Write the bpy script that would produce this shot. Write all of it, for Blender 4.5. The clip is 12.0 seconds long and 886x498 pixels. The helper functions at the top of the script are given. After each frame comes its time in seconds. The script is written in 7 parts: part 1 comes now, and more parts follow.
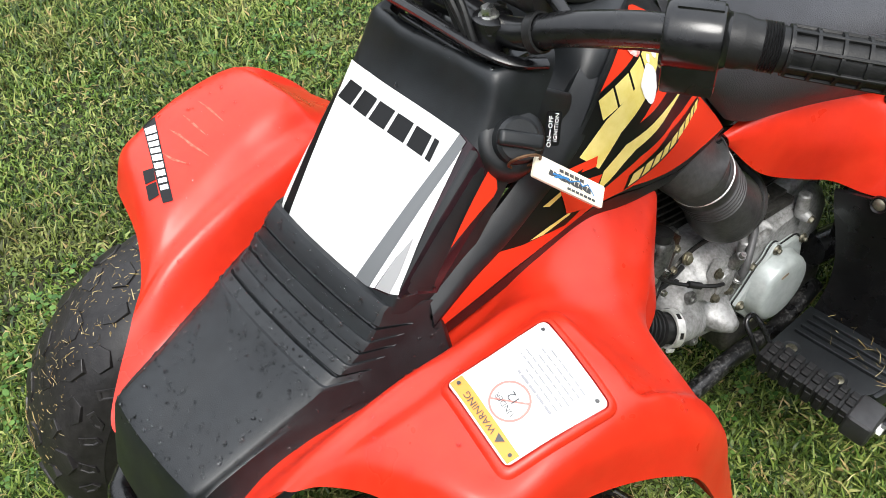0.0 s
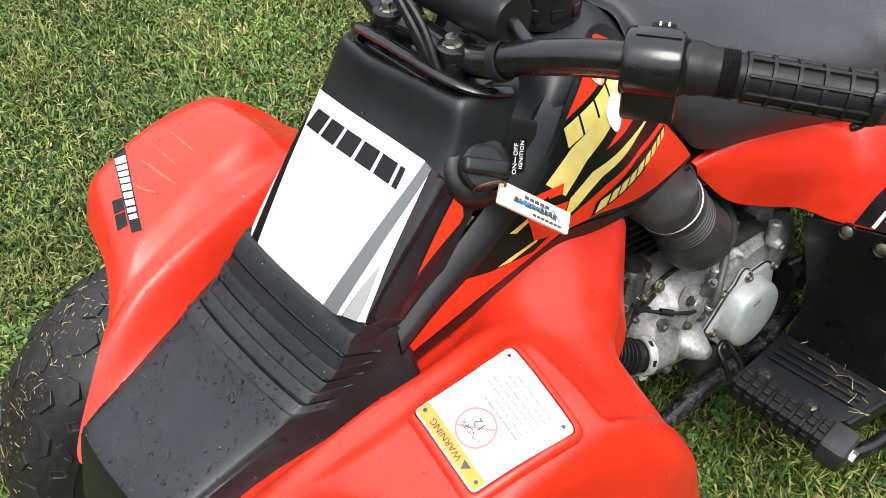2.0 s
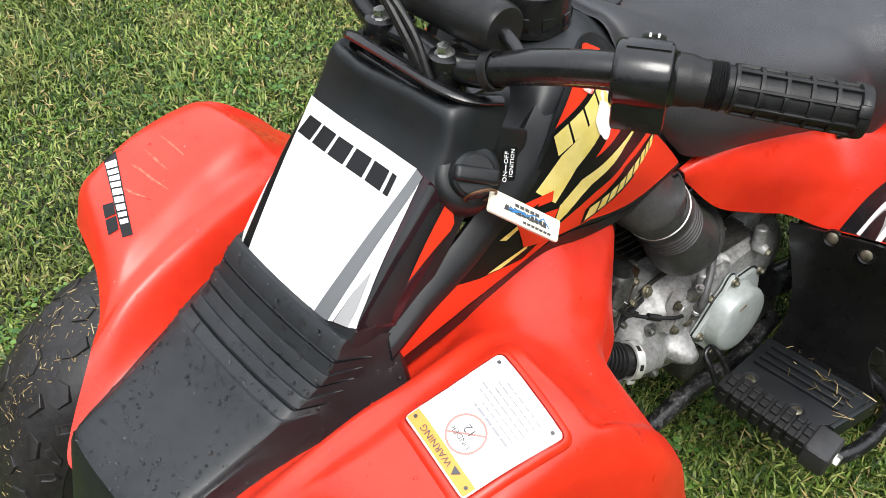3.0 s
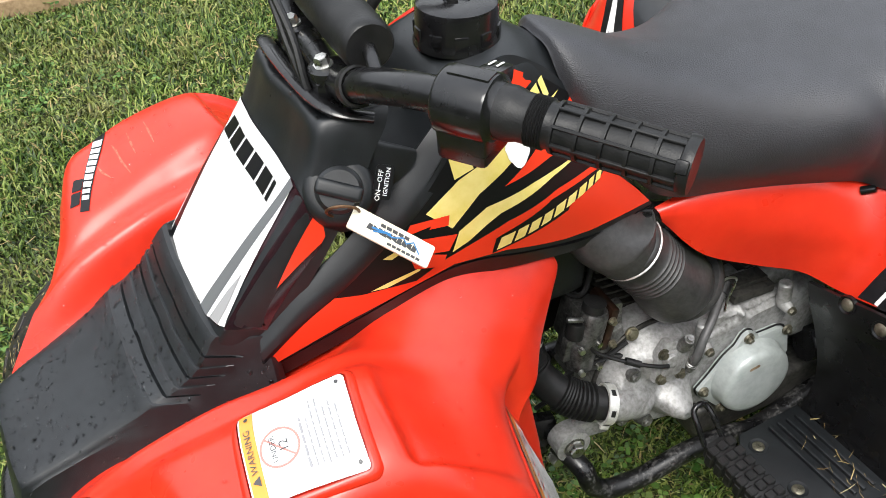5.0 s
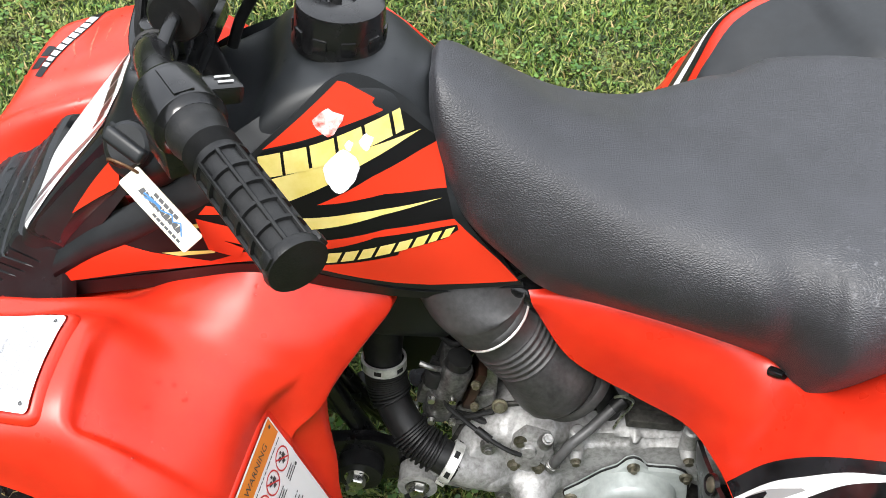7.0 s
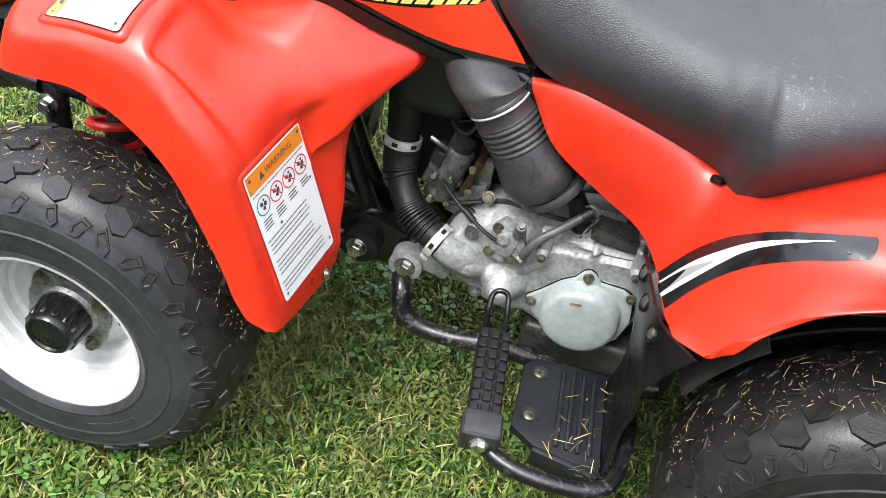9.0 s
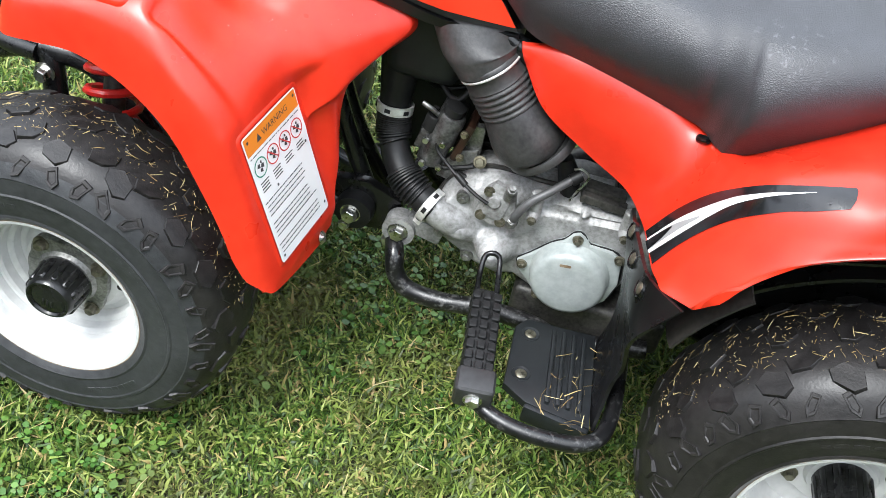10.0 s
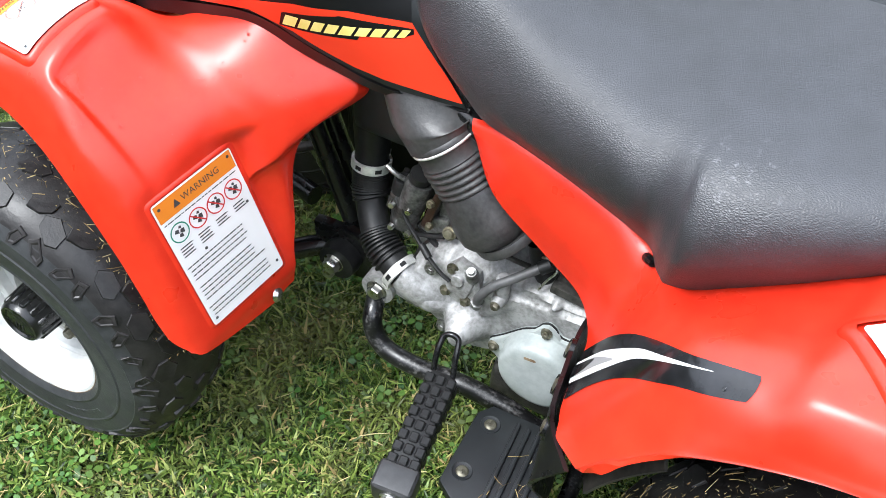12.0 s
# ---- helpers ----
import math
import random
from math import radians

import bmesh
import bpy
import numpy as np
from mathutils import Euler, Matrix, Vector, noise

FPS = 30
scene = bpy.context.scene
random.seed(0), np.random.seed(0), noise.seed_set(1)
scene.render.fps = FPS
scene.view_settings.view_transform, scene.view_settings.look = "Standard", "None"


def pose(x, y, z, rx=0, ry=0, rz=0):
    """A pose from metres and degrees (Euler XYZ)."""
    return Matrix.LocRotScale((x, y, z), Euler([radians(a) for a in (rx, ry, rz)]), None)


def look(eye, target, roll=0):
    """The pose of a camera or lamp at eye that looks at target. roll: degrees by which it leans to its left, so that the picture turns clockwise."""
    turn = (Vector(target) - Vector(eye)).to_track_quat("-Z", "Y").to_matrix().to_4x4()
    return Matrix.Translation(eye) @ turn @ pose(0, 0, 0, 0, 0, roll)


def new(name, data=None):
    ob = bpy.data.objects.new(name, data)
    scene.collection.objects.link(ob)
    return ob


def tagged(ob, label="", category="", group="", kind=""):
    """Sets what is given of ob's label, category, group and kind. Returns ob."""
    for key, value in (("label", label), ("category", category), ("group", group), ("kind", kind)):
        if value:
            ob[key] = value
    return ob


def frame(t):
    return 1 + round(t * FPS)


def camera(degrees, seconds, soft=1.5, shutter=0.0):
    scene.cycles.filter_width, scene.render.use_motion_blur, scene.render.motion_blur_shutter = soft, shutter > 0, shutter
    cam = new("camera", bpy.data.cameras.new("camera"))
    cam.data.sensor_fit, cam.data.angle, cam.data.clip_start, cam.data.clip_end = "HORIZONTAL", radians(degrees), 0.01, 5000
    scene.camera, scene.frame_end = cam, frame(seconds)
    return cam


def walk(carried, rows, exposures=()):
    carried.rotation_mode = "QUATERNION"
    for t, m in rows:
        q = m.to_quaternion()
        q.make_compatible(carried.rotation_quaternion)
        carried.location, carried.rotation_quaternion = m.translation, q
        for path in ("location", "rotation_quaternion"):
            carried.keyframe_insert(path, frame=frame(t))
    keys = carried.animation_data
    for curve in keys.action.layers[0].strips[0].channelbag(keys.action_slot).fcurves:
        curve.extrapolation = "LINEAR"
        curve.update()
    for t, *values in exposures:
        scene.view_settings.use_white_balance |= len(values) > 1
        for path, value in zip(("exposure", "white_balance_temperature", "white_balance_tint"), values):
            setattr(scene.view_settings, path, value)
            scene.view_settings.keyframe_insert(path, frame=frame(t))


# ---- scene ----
cam = camera(49.8, 12.0, 0.85)
PATH = [
    (0.0, -0.2473, -0.5291, 1.1619, 46.984, 2.881, -38.551),
    (0.5, -0.2358, -0.5363, 1.1602, 47.475, 3.711, -37.217),
    (1.0, -0.2354, -0.5375, 1.1570, 47.502, 4.113, -36.593),
    (1.5, -0.2388, -0.5414, 1.1616, 48.667, 2.865, -38.906),
    (2.0, -0.2391, -0.5418, 1.1591, 48.925, 2.536, -39.434),
    (2.5, -0.2421, -0.5401, 1.1636, 48.908, 1.798, -39.990),
    (4.5, -0.1637, -0.5664, 1.1650, 48.933, 6.012, -34.637),
    (5.0, 0.0126, -0.6744, 1.1504, 49.867, 5.640, -24.401),
    (5.5, 0.1313, -0.7217, 1.1599, 50.189, 3.236, -22.053),
    (6.0, 0.2131, -0.6570, 1.1570, 48.897, 1.270, -19.232),
    (6.5, 0.2752, -0.6294, 1.1716, 48.525, 1.924, -11.063),
    (7.0, 0.4000, -0.6572, 1.1572, 47.234, -0.725, 2.915),
    (7.5, 0.4672, -0.7146, 1.1378, 45.909, -3.671, 11.630),
    (9.5, 0.5133, -0.9809, 1.0589, 48.849, -9.274, 14.358),
    (10.0, 0.5119, -0.9887, 1.0619, 48.185, -8.969, 13.950),
    (10.5, 0.5102, -0.9865, 1.0559, 47.437, -9.052, 14.378),
    (11.0, 0.5242, -0.9538, 1.0723, 46.823, -8.209, 15.239),
    (11.5, 0.5860, -0.8563, 1.1016, 46.381, -6.695, 20.467),
    (12.0, 0.7372, -0.7162, 1.1381, 43.065, -3.404, 28.731),
]
EXTRA = [
    (4.3, look((-0.201, -0.544, 1.170), (0.605, 0.722, -0.153), -6.1)),
    (7.7, look((0.473, -0.728, 1.130), (0.246, 0.680, -0.273), 6.3)),
    (9.3, look((0.513, -0.977, 1.061), (0.335, 0.538, -0.233), 12.2)),
]
STOPS = [(0.0, 1.17, 6400, 9), (2.5, 1.17, 6400, 9), (5.0, 1.18, 6450, 9), (7.5, 1.46, 6350, 9), (9.5, 1.73, 6100, 7.5), (12.0, 1.73, 5950, 8)]
walk(cam, sorted([(t, pose(x, y, z, rx, ry, rz)) for t, x, y, z, rx, ry, rz in PATH] + EXTRA, key=lambda r: r[0]), STOPS)

# ---- sky and sun: bright overcast ----
world = bpy.data.worlds.new("sky")
scene.world = world
world.use_nodes = True
wn, wl = world.node_tree.nodes, world.node_tree.links
sky = wn.new("ShaderNodeTexSky")
sky.sky_type, sky.sun_disc = "NISHITA", False
sky.sun_elevation, sky.sun_rotation = radians(58), radians(200)
sky.air_density, sky.dust_density = 1.0, 6.0
cloud = wn.new("ShaderNodeTexNoise")
cloud.inputs["Scale"].default_value = 1.6
cloud.inputs["Detail"].default_value = 4
ramp = wn.new("ShaderNodeValToRGB")
ramp.color_ramp.elements[0].position, ramp.color_ramp.elements[0].color = 0.3, (6.0, 6.3, 6.9, 1)
ramp.color_ramp.elements[1].position, ramp.color_ramp.elements[1].color = 0.75, (10.5, 10.6, 10.8, 1)
wl.new(cloud.outputs["Fac"], ramp.inputs["Fac"])
mixw = wn.new("ShaderNodeMix")
mixw.data_type = "RGBA"
mixw.inputs["Factor"].default_value = 0.85
wl.new(sky.outputs["Color"], mixw.inputs[6])
# an overcast sky is about three times brighter overhead than at the horizon
way = wn.new("ShaderNodeTexCoord")
axes = wn.new("ShaderNodeSeparateXYZ")
wl.new(way.outputs["Generated"], axes.inputs["Vector"])
rise = wn.new("ShaderNodeMapRange")
rise.inputs["From Min"].default_value, rise.inputs["From Max"].default_value = 0.0, 1.0
rise.inputs["To Min"].default_value, rise.inputs["To Max"].default_value = 0.42, 1.3
wl.new(axes.outputs["Z"], rise.inputs["Value"])
tone = wn.new("ShaderNodeVectorMath")
tone.operation = "SCALE"
wl.new(ramp.outputs["Color"], tone.inputs[0])
wl.new(rise.outputs["Result"], tone.inputs["Scale"])
wl.new(tone.outputs["Vector"], mixw.inputs[7])
wn["Background"].inputs["Strength"].default_value = 0.12
wl.new(mixw.outputs[2], wn["Background"].inputs["Color"])

sun = new("sun", bpy.data.lights.new("sun", "SUN"))
sun.data.energy, sun.data.angle, sun.data.color = 1.5, radians(25), (1.0, 0.97, 0.92)
sun.matrix_world = look((-1.0, -2.2, 4.2), (0.4, 0.0, 0.0))


# ---- materials ----
def material(name, color, rough=0.5, metal=0.0, spec=0.5, coat=0.0):
    m = bpy.data.materials.new(name)
    m.use_nodes = True
    b = m.node_tree.nodes["Principled BSDF"]
    b.inputs["Base Color"].default_value = (*color, 1)
    b.inputs["Roughness"].default_value = rough
    b.inputs["Metallic"].default_value = metal
    b.inputs["Specular IOR Level"].default_value = spec
    b.inputs["Coat Weight"].default_value = coat
    b.inputs["Coat Roughness"].default_value = 0.15
    return m


def node(m, kind, **inputs):
    n = m.node_tree.nodes.new(kind)
    for key, value in inputs.items():
        n.inputs[key.replace("_", " ")].default_value = value
    return n


def link(m, a, b):
    m.node_tree.links.new(a, b)


def bsdf(m):
    return m.node_tree.nodes["Principled BSDF"]


def coords(m):
    return node(m, "ShaderNodeTexCoord").outputs["Object"]


def mottled(m, dark, light, scale, low=0.35, high=0.65, detail=5.0, second=None):
    """Base colour between two tones by noise at one scale, broken up by a second, finer one."""
    a = node(m, "ShaderNodeTexNoise", Scale=scale, Detail=detail, Roughness=0.6)
    link(m, coords(m), a.inputs["Vector"])
    fac = a.outputs["Fac"]
    if second:
        b = node(m, "ShaderNodeTexNoise", Scale=second, Detail=3.0)
        link(m, coords(m), b.inputs["Vector"])
        mean = m.node_tree.nodes.new("ShaderNodeMath")
        mean.operation = "MULTIPLY_ADD"
        mean.inputs[1].default_value = 0.45
        link(m, b.outputs["Fac"], mean.inputs[0])
        half = m.node_tree.nodes.new("ShaderNodeMath")
        half.operation = "MULTIPLY"
        half.inputs[1].default_value = 0.55
        link(m, fac, half.inputs[0])
        link(m, half.outputs[0], mean.inputs[2])
        fac = mean.outputs[0]
    r = m.node_tree.nodes.new("ShaderNodeValToRGB")
    r.color_ramp.elements[0].position, r.color_ramp.elements[0].color = low, (*dark, 1)
    r.color_ramp.elements[1].position, r.color_ramp.elements[1].color = high, (*light, 1)
    link(m, fac, r.inputs["Fac"])
    link(m, r.outputs["Color"], bsdf(m).inputs["Base Color"])
    return m


def bumpy(m, scale, strength, distance=0.001, kind="noise", detail=4.0):
    t = node(m, "ShaderNodeTexNoise", Scale=scale, Detail=detail) if kind == "noise" else node(m, "ShaderNodeTexVoronoi", Scale=scale)
    link(m, coords(m), t.inputs["Vector"])
    b = node(m, "ShaderNodeBump", Strength=strength, Distance=distance)
    link(m, t.outputs["Fac" if kind == "noise" else "Distance"], b.inputs["Height"])
    link(m, b.outputs["Normal"], bsdf(m).inputs["Normal"])
    return m


def uneven_gloss(m, scale, low, high):
    t = node(m, "ShaderNodeTexNoise", Scale=scale, Detail=4.0)
    link(m, coords(m), t.inputs["Vector"])
    r = node(m, "ShaderNodeMapRange", To_Min=low, To_Max=high, From_Min=0.3, From_Max=0.7)
    link(m, t.outputs["Fac"], r.inputs["Value"])
    link(m, r.outputs["Result"], bsdf(m).inputs["Roughness"])
    return m


red = uneven_gloss(mottled(material("red_plastic", (0.62, 0.021, 0.005), 0.3, 0, 0.52), (0.57, 0.021, 0.007), (0.655, 0.031, 0.011), 9, second=60), 14, 0.25, 0.41)
bumpy(red, 30, 0.04, 0.002)
red_sticker = material("red_sticker", (0.68, 0.040, 0.014), 0.25, 0, 0.4)
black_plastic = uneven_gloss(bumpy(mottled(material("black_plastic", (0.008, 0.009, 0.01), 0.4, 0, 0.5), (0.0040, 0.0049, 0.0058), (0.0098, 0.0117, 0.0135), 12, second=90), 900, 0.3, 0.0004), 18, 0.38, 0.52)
grey_plastic = uneven_gloss(bumpy(mottled(material("weathered_black_plastic", (0.03, 0.03, 0.03)), (0.013, 0.013, 0.0135), (0.038, 0.038, 0.039), 22, 0.30, 0.74, second=140), 500, 0.25, 0.0005), 25, 0.3, 0.5)
dusty_plastic = uneven_gloss(mottled(material("dusty_plastic", (.05, .044, .040)), (.016, .0145, .013), (.060, .053, .047), 12, second=150), 20, .4, .6)
boot_grey = uneven_gloss(bumpy(mottled(material("faded_black_rubber", (.04, .04, .04)), (.016, .016, .0165), (.064, .063, .062), 26, .32, .74, second=190), 420, .35, .0006), 30, .32, .55)
dull_screw = uneven_gloss(mottled(material("dull_screw", (.16, .15, .11), .4, .8), (.08, .075, .055), (.24, .225, .17), 90), 60, .35, .55)
gloss_black = uneven_gloss(mottled(material("black_paint", (0.006, 0.006, 0.0065), 0.2), (0.0035, 0.0035, 0.004), (0.011, 0.011, 0.0115), 30, second=150), 40, 0.16, 0.34)
vinyl = uneven_gloss(mottled(material("black_vinyl", (0.014, 0.014, 0.0155), 0.4, 0, 0.7), (0.012, 0.0123, 0.015), (0.025, 0.0255, 0.031), 5, 0.3, 0.7, second=40), 9, 0.42, 0.55)
bsdf(vinyl).inputs["Sheen Weight"].default_value = 0.03
rubber = uneven_gloss(bumpy(mottled(material("black_rubber", (0.01, 0.01, 0.01), 0.5, 0, 0.3), (0.006, 0.0062, 0.0065), (0.016, 0.016, 0.016), 15, second=120), 700, 0.4, 0.0005), 20, 0.34, 0.56)
tyre_rubber = uneven_gloss(bumpy(mottled(material("dusty_tyre_rubber", (0.02, 0.02, 0.02), 0.5, 0, 0.45), (0.017, 0.0178, 0.0195), (0.050, 0.052, 0.055), 9, 0.34, 0.72, second=110), 350, 0.4, 0.0009), 16, 0.34, 0.56)
wet_rubber = uneven_gloss(bumpy(mottled(material("wet_tyre_rubber", (0.012, 0.012, 0.012), 0.5, 0, 0.4), (0.0065, 0.0060, 0.0061), (0.031, 0.0280, 0.0278), 9, 0.34, 0.74, second=120), 330, 0.35, 0.0008), 14, 0.32, 0.55)
rim_white = uneven_gloss(mottled(material("white_paint", (0.6, 0.6, 0.59), 0.3), (0.50, 0.505, 0.50), (0.63, 0.63, 0.625), 16, second=80), 20, 0.25, 0.42)
rust = mottled(material("rusty_edge", (0.2, 0.12, 0.06), 0.8), (0.12, 0.07, 0.035), (0.35, 0.27, 0.17), 60)
cast = uneven_gloss(bumpy(mottled(material("cast_aluminium", (0.4, 0.4, 0.39), 0.4, 0.35), (0.11, 0.107, 0.10), (0.36, 0.36, 0.355), 30, 0.29, 0.58, second=210), 420, 0.5, 0.0007), 40, 0.44, 0.64)
cover_grey = uneven_gloss(mottled(material("grey_painted_cover", (0.36, 0.39, 0.38), 0.35, 0.15), (0.3, 0.33, 0.32), (0.4, 0.43, 0.42), 30, second=120), 30, 0.28, 0.42)
steel = uneven_gloss(mottled(material("zinc_steel", (0.6, 0.6, 0.57), 0.3, 1.0), (0.42, 0.41, 0.37), (0.72, 0.72, 0.7), 80), 90, 0.2, 0.42)
brass = mottled(material("yellowed_zinc", (0.34, 0.31, 0.22), 0.45, 0.9), (0.20, 0.18, 0.12), (0.42, 0.39, 0.30), 90)
pipe_grey = uneven_gloss(mottled(material("grey_rubber_pipe", (0.06, 0.06, 0.06), 0.5), (0.045, 0.045, 0.046), (0.085, 0.085, 0.085), 40, second=200), 50, 0.35, 0.55)
zinc_band = uneven_gloss(mottled(material("pale_zinc_band", (0.7, 0.7, 0.68), 0.4, 0.5), (0.5, 0.5, 0.47), (0.8, 0.8, 0.78), 90), 60, 0.3, 0.5)
scuffed = uneven_gloss(mottled(material("scuffed_black_paint", (.02, .02, .02), .3), (.005, .005, .0055), (.20, .195, .19), 30, .52, .82, second=260), 40, .2, .5)
guard_black = uneven_gloss(mottled(material("wet_black_plastic", (.005, .005, .0055), .3, 0, .35), (.003, .003, .0034), (.009, .009, .0095), 14, second=120), 22, .2, .42)
brown = mottled(material("brown_bakelite", (0.05, 0.02, 0.01), 0.4), (0.007, 0.004, 0.003), (0.030, 0.013, 0.007), 60)
white_sticker = material("white_sticker", (0.8, 0.8, 0.79), 0.25)
black_sticker = material("black_sticker", (0.006, 0.006, 0.0065), 0.3, 0, 0.3)
stripe_black = mottled(material("glossy_black_sticker", (.008, .008, .009), .14, 0, .5), (.006, .006, .0065), (.020, .020, .023), 25)
grey_sticker = material("grey_sticker", (0.13, 0.135, 0.14), 0.2)
halftone = material("halftone_sticker", (0.3, 0.3, 0.3), 0.22)
maroon_sticker = mottled(material("dark_maroon_sticker", (0.02, 0.006, 0.008), 0.16), (0.012, 0.006, 0.008), (0.03, 0.008, 0.011), 30)
yellow_sticker = mottled(material("pale_yellow_sticker", (0.75, 0.62, 0.17), 0.25), (0.7, 0.57, 0.14), (0.8, 0.68, 0.24), 40)
orange_sticker = material("orange_sticker", (0.72, 0.22, 0.02), 0.3)
amber_sticker = material("amber_sticker", (0.66, 0.29, 0.045), 0.3)
print_grey = material("grey_print", (0.05, 0.05, 0.052), 0.4)
print_pale = material("pale_grey_print", (0.26, 0.26, 0.27), 0.4)
ring_red = material("red_print", (0.55, 0.03, 0.03), 0.35)
ring_pink = material("faded_red_print", (0.50, 0.2, 0.17), 0.35)
ring_green = material("green_print", (0.01, 0.2, 0.12), 0.35)
blue_print = material("blue_print", (0.03, 0.18, 0.42), 0.35)
ivory = mottled(material("ivory_plastic", (0.72, 0.66, 0.52), 0.35), (0.66, 0.6, 0.46), (0.76, 0.71, 0.58), 60)
spring_red = material("red_spring_paint", (0.5, 0.015, 0.012), 0.3)
dark_metal = uneven_gloss(mottled(material("dirty_dark_metal", (0.05, 0.048, 0.045), 0.5, 0.6), (0.02, 0.02, 0.02), (0.1, 0.095, 0.085), 40, second=200), 50, 0.35, 0.6)
dirty_carb = uneven_gloss(mottled(material("dirty_carburettor_metal", (.12, .12, .115), .5, .7), (.025, .025, .024), (.19, .19, .185), 60, .34, .7, second=260), 60, .3, .55)
carb_metal = uneven_gloss(mottled(material("dull_carburettor_metal", (0.25, 0.25, 0.24), 0.5, 0.8), (0.1, 0.1, 0.095), (0.34, 0.34, 0.33), 70, second=300), 60, 0.3, 0.55)
drop = material("water", (1, 1, 1), 0.02)
bsdf(drop).inputs["Transmission Weight"].default_value = 1.0
bsdf(drop).inputs["IOR"].default_value = 1.33

# grain of the seat's vinyl: small cells with soft creases, stretched along the seat
cells = node(vinyl, "ShaderNodeTexVoronoi", Scale=440.0)
cells.feature = "DISTANCE_TO_EDGE"
warp = node(vinyl, "ShaderNodeMapping")
warp.inputs["Scale"].default_value = (0.75, 1.25, 1.25)
link(vinyl, coords(vinyl), warp.inputs["Vector"])
link(vinyl, warp.outputs["Vector"], cells.inputs["Vector"])
crease = node(vinyl, "ShaderNodeMapRange", From_Min=0.0, From_Max=0.28)
link(vinyl, cells.outputs["Distance"], crease.inputs["Value"])
vb = node(vinyl, "ShaderNodeBump", Strength=0.36, Distance=0.0006)
link(vinyl, crease.outputs["Result"], vb.inputs["Height"])
link(vinyl, vb.outputs["Normal"], bsdf(vinyl).inputs["Normal"])


# pale scuffs where the rider's leg rubs the seat's side
far_off = node(vinyl, "ShaderNodeVectorMath")
far_off.operation = "DISTANCE"
link(vinyl, coords(vinyl), far_off.inputs[0])
far_off.inputs[1].default_value = (.705, -.140, .662)
patch = node(vinyl, "ShaderNodeMapRange", From_Min=.055, From_Max=.02, To_Min=0.0, To_Max=1.0)
link(vinyl, far_off.outputs["Value"], patch.inputs["Value"])
rub = node(vinyl, "ShaderNodeTexNoise", Scale=130.0, Detail=5.0, Roughness=0.7)
link(vinyl, coords(vinyl), rub.inputs["Vector"])
marks = node(vinyl, "ShaderNodeMapRange", From_Min=.56, From_Max=.70, To_Min=0.0, To_Max=.75)
link(vinyl, rub.outputs["Fac"], marks.inputs["Value"])
both = node(vinyl, "ShaderNodeMath")
both.operation = "MULTIPLY"
link(vinyl, patch.outputs["Result"], both.inputs[0])
link(vinyl, marks.outputs["Result"], both.inputs[1])
worn = node(vinyl, "ShaderNodeMix")
worn.data_type = "RGBA"
worn.inputs[7].default_value = (.16, .16, .17, 1)
link(vinyl, both.outputs[0], worn.inputs["Factor"])
link(vinyl, bsdf(vinyl).inputs["Base Color"].links[0].from_socket, worn.inputs[6])
link(vinyl, worn.outputs[2], bsdf(vinyl).inputs["Base Color"])


# ---- shapes ----
def part(name, bm, mat, parent=None, label="", smooth=40, category="", kind="", group=""):
    """Links a bmesh as one mesh object, under a thing or a part."""
    bmesh.ops.recalc_face_normals(bm, faces=bm.faces)
    me = bpy.data.meshes.new(name)
    bm.to_mesh(me)
    bm.free()
    me.materials.append(mat)
    if smooth:
        me.shade_smooth()
        me.set_sharp_from_angle(angle=radians(smooth))
    ob = new(name, me)
    ob.parent = parent
    return tagged(ob, label, category, group, kind)


def spline(points, n):
    """n samples between each two points, on a smooth curve through all of them."""
    p = [Vector(q) for q in points]
    p = [2 * p[0] - p[1], *p, 2 * p[-1] - p[-2]]
    out = []
    for i in range(1, len(p) - 2):
        a, b, c, d = p[i - 1:i + 3]
        for k in range(n):
            t = k / n
            out.append(0.5 * (2 * b + (c - a) * t + (2 * a - 5 * b + 4 * c - d) * t * t + (3 * b - a - 3 * c + d) * t ** 3))
    return out + [p[-2]]


def grid(rows, closed=False):
    bm = bmesh.new()
    vs = [[bm.verts.new(q) for q in r] for r in rows]
    for a, b in zip(vs, vs[1:]):
        n = len(a)
        for i in range(n if closed else n - 1):
            quad = [a[i], a[(i + 1) % n], b[(i + 1) % n], b[i]]
            bm.faces.new(quad)
    return bm


def smooth_rows(rows, along, across):
    r = [spline(q, across) for q in rows]
    return [list(c) for c in zip(*[spline(q, along) for q in zip(*r)])]


def thicken(bm, depth):
    """Gives a sheet a thickness on the side away from its normals."""
    bm.normal_update()
    bmesh.ops.recalc_face_normals(bm, faces=bm.faces)
    bmesh.ops.solidify(bm, geom=bm.faces[:], thickness=depth)
    return bm


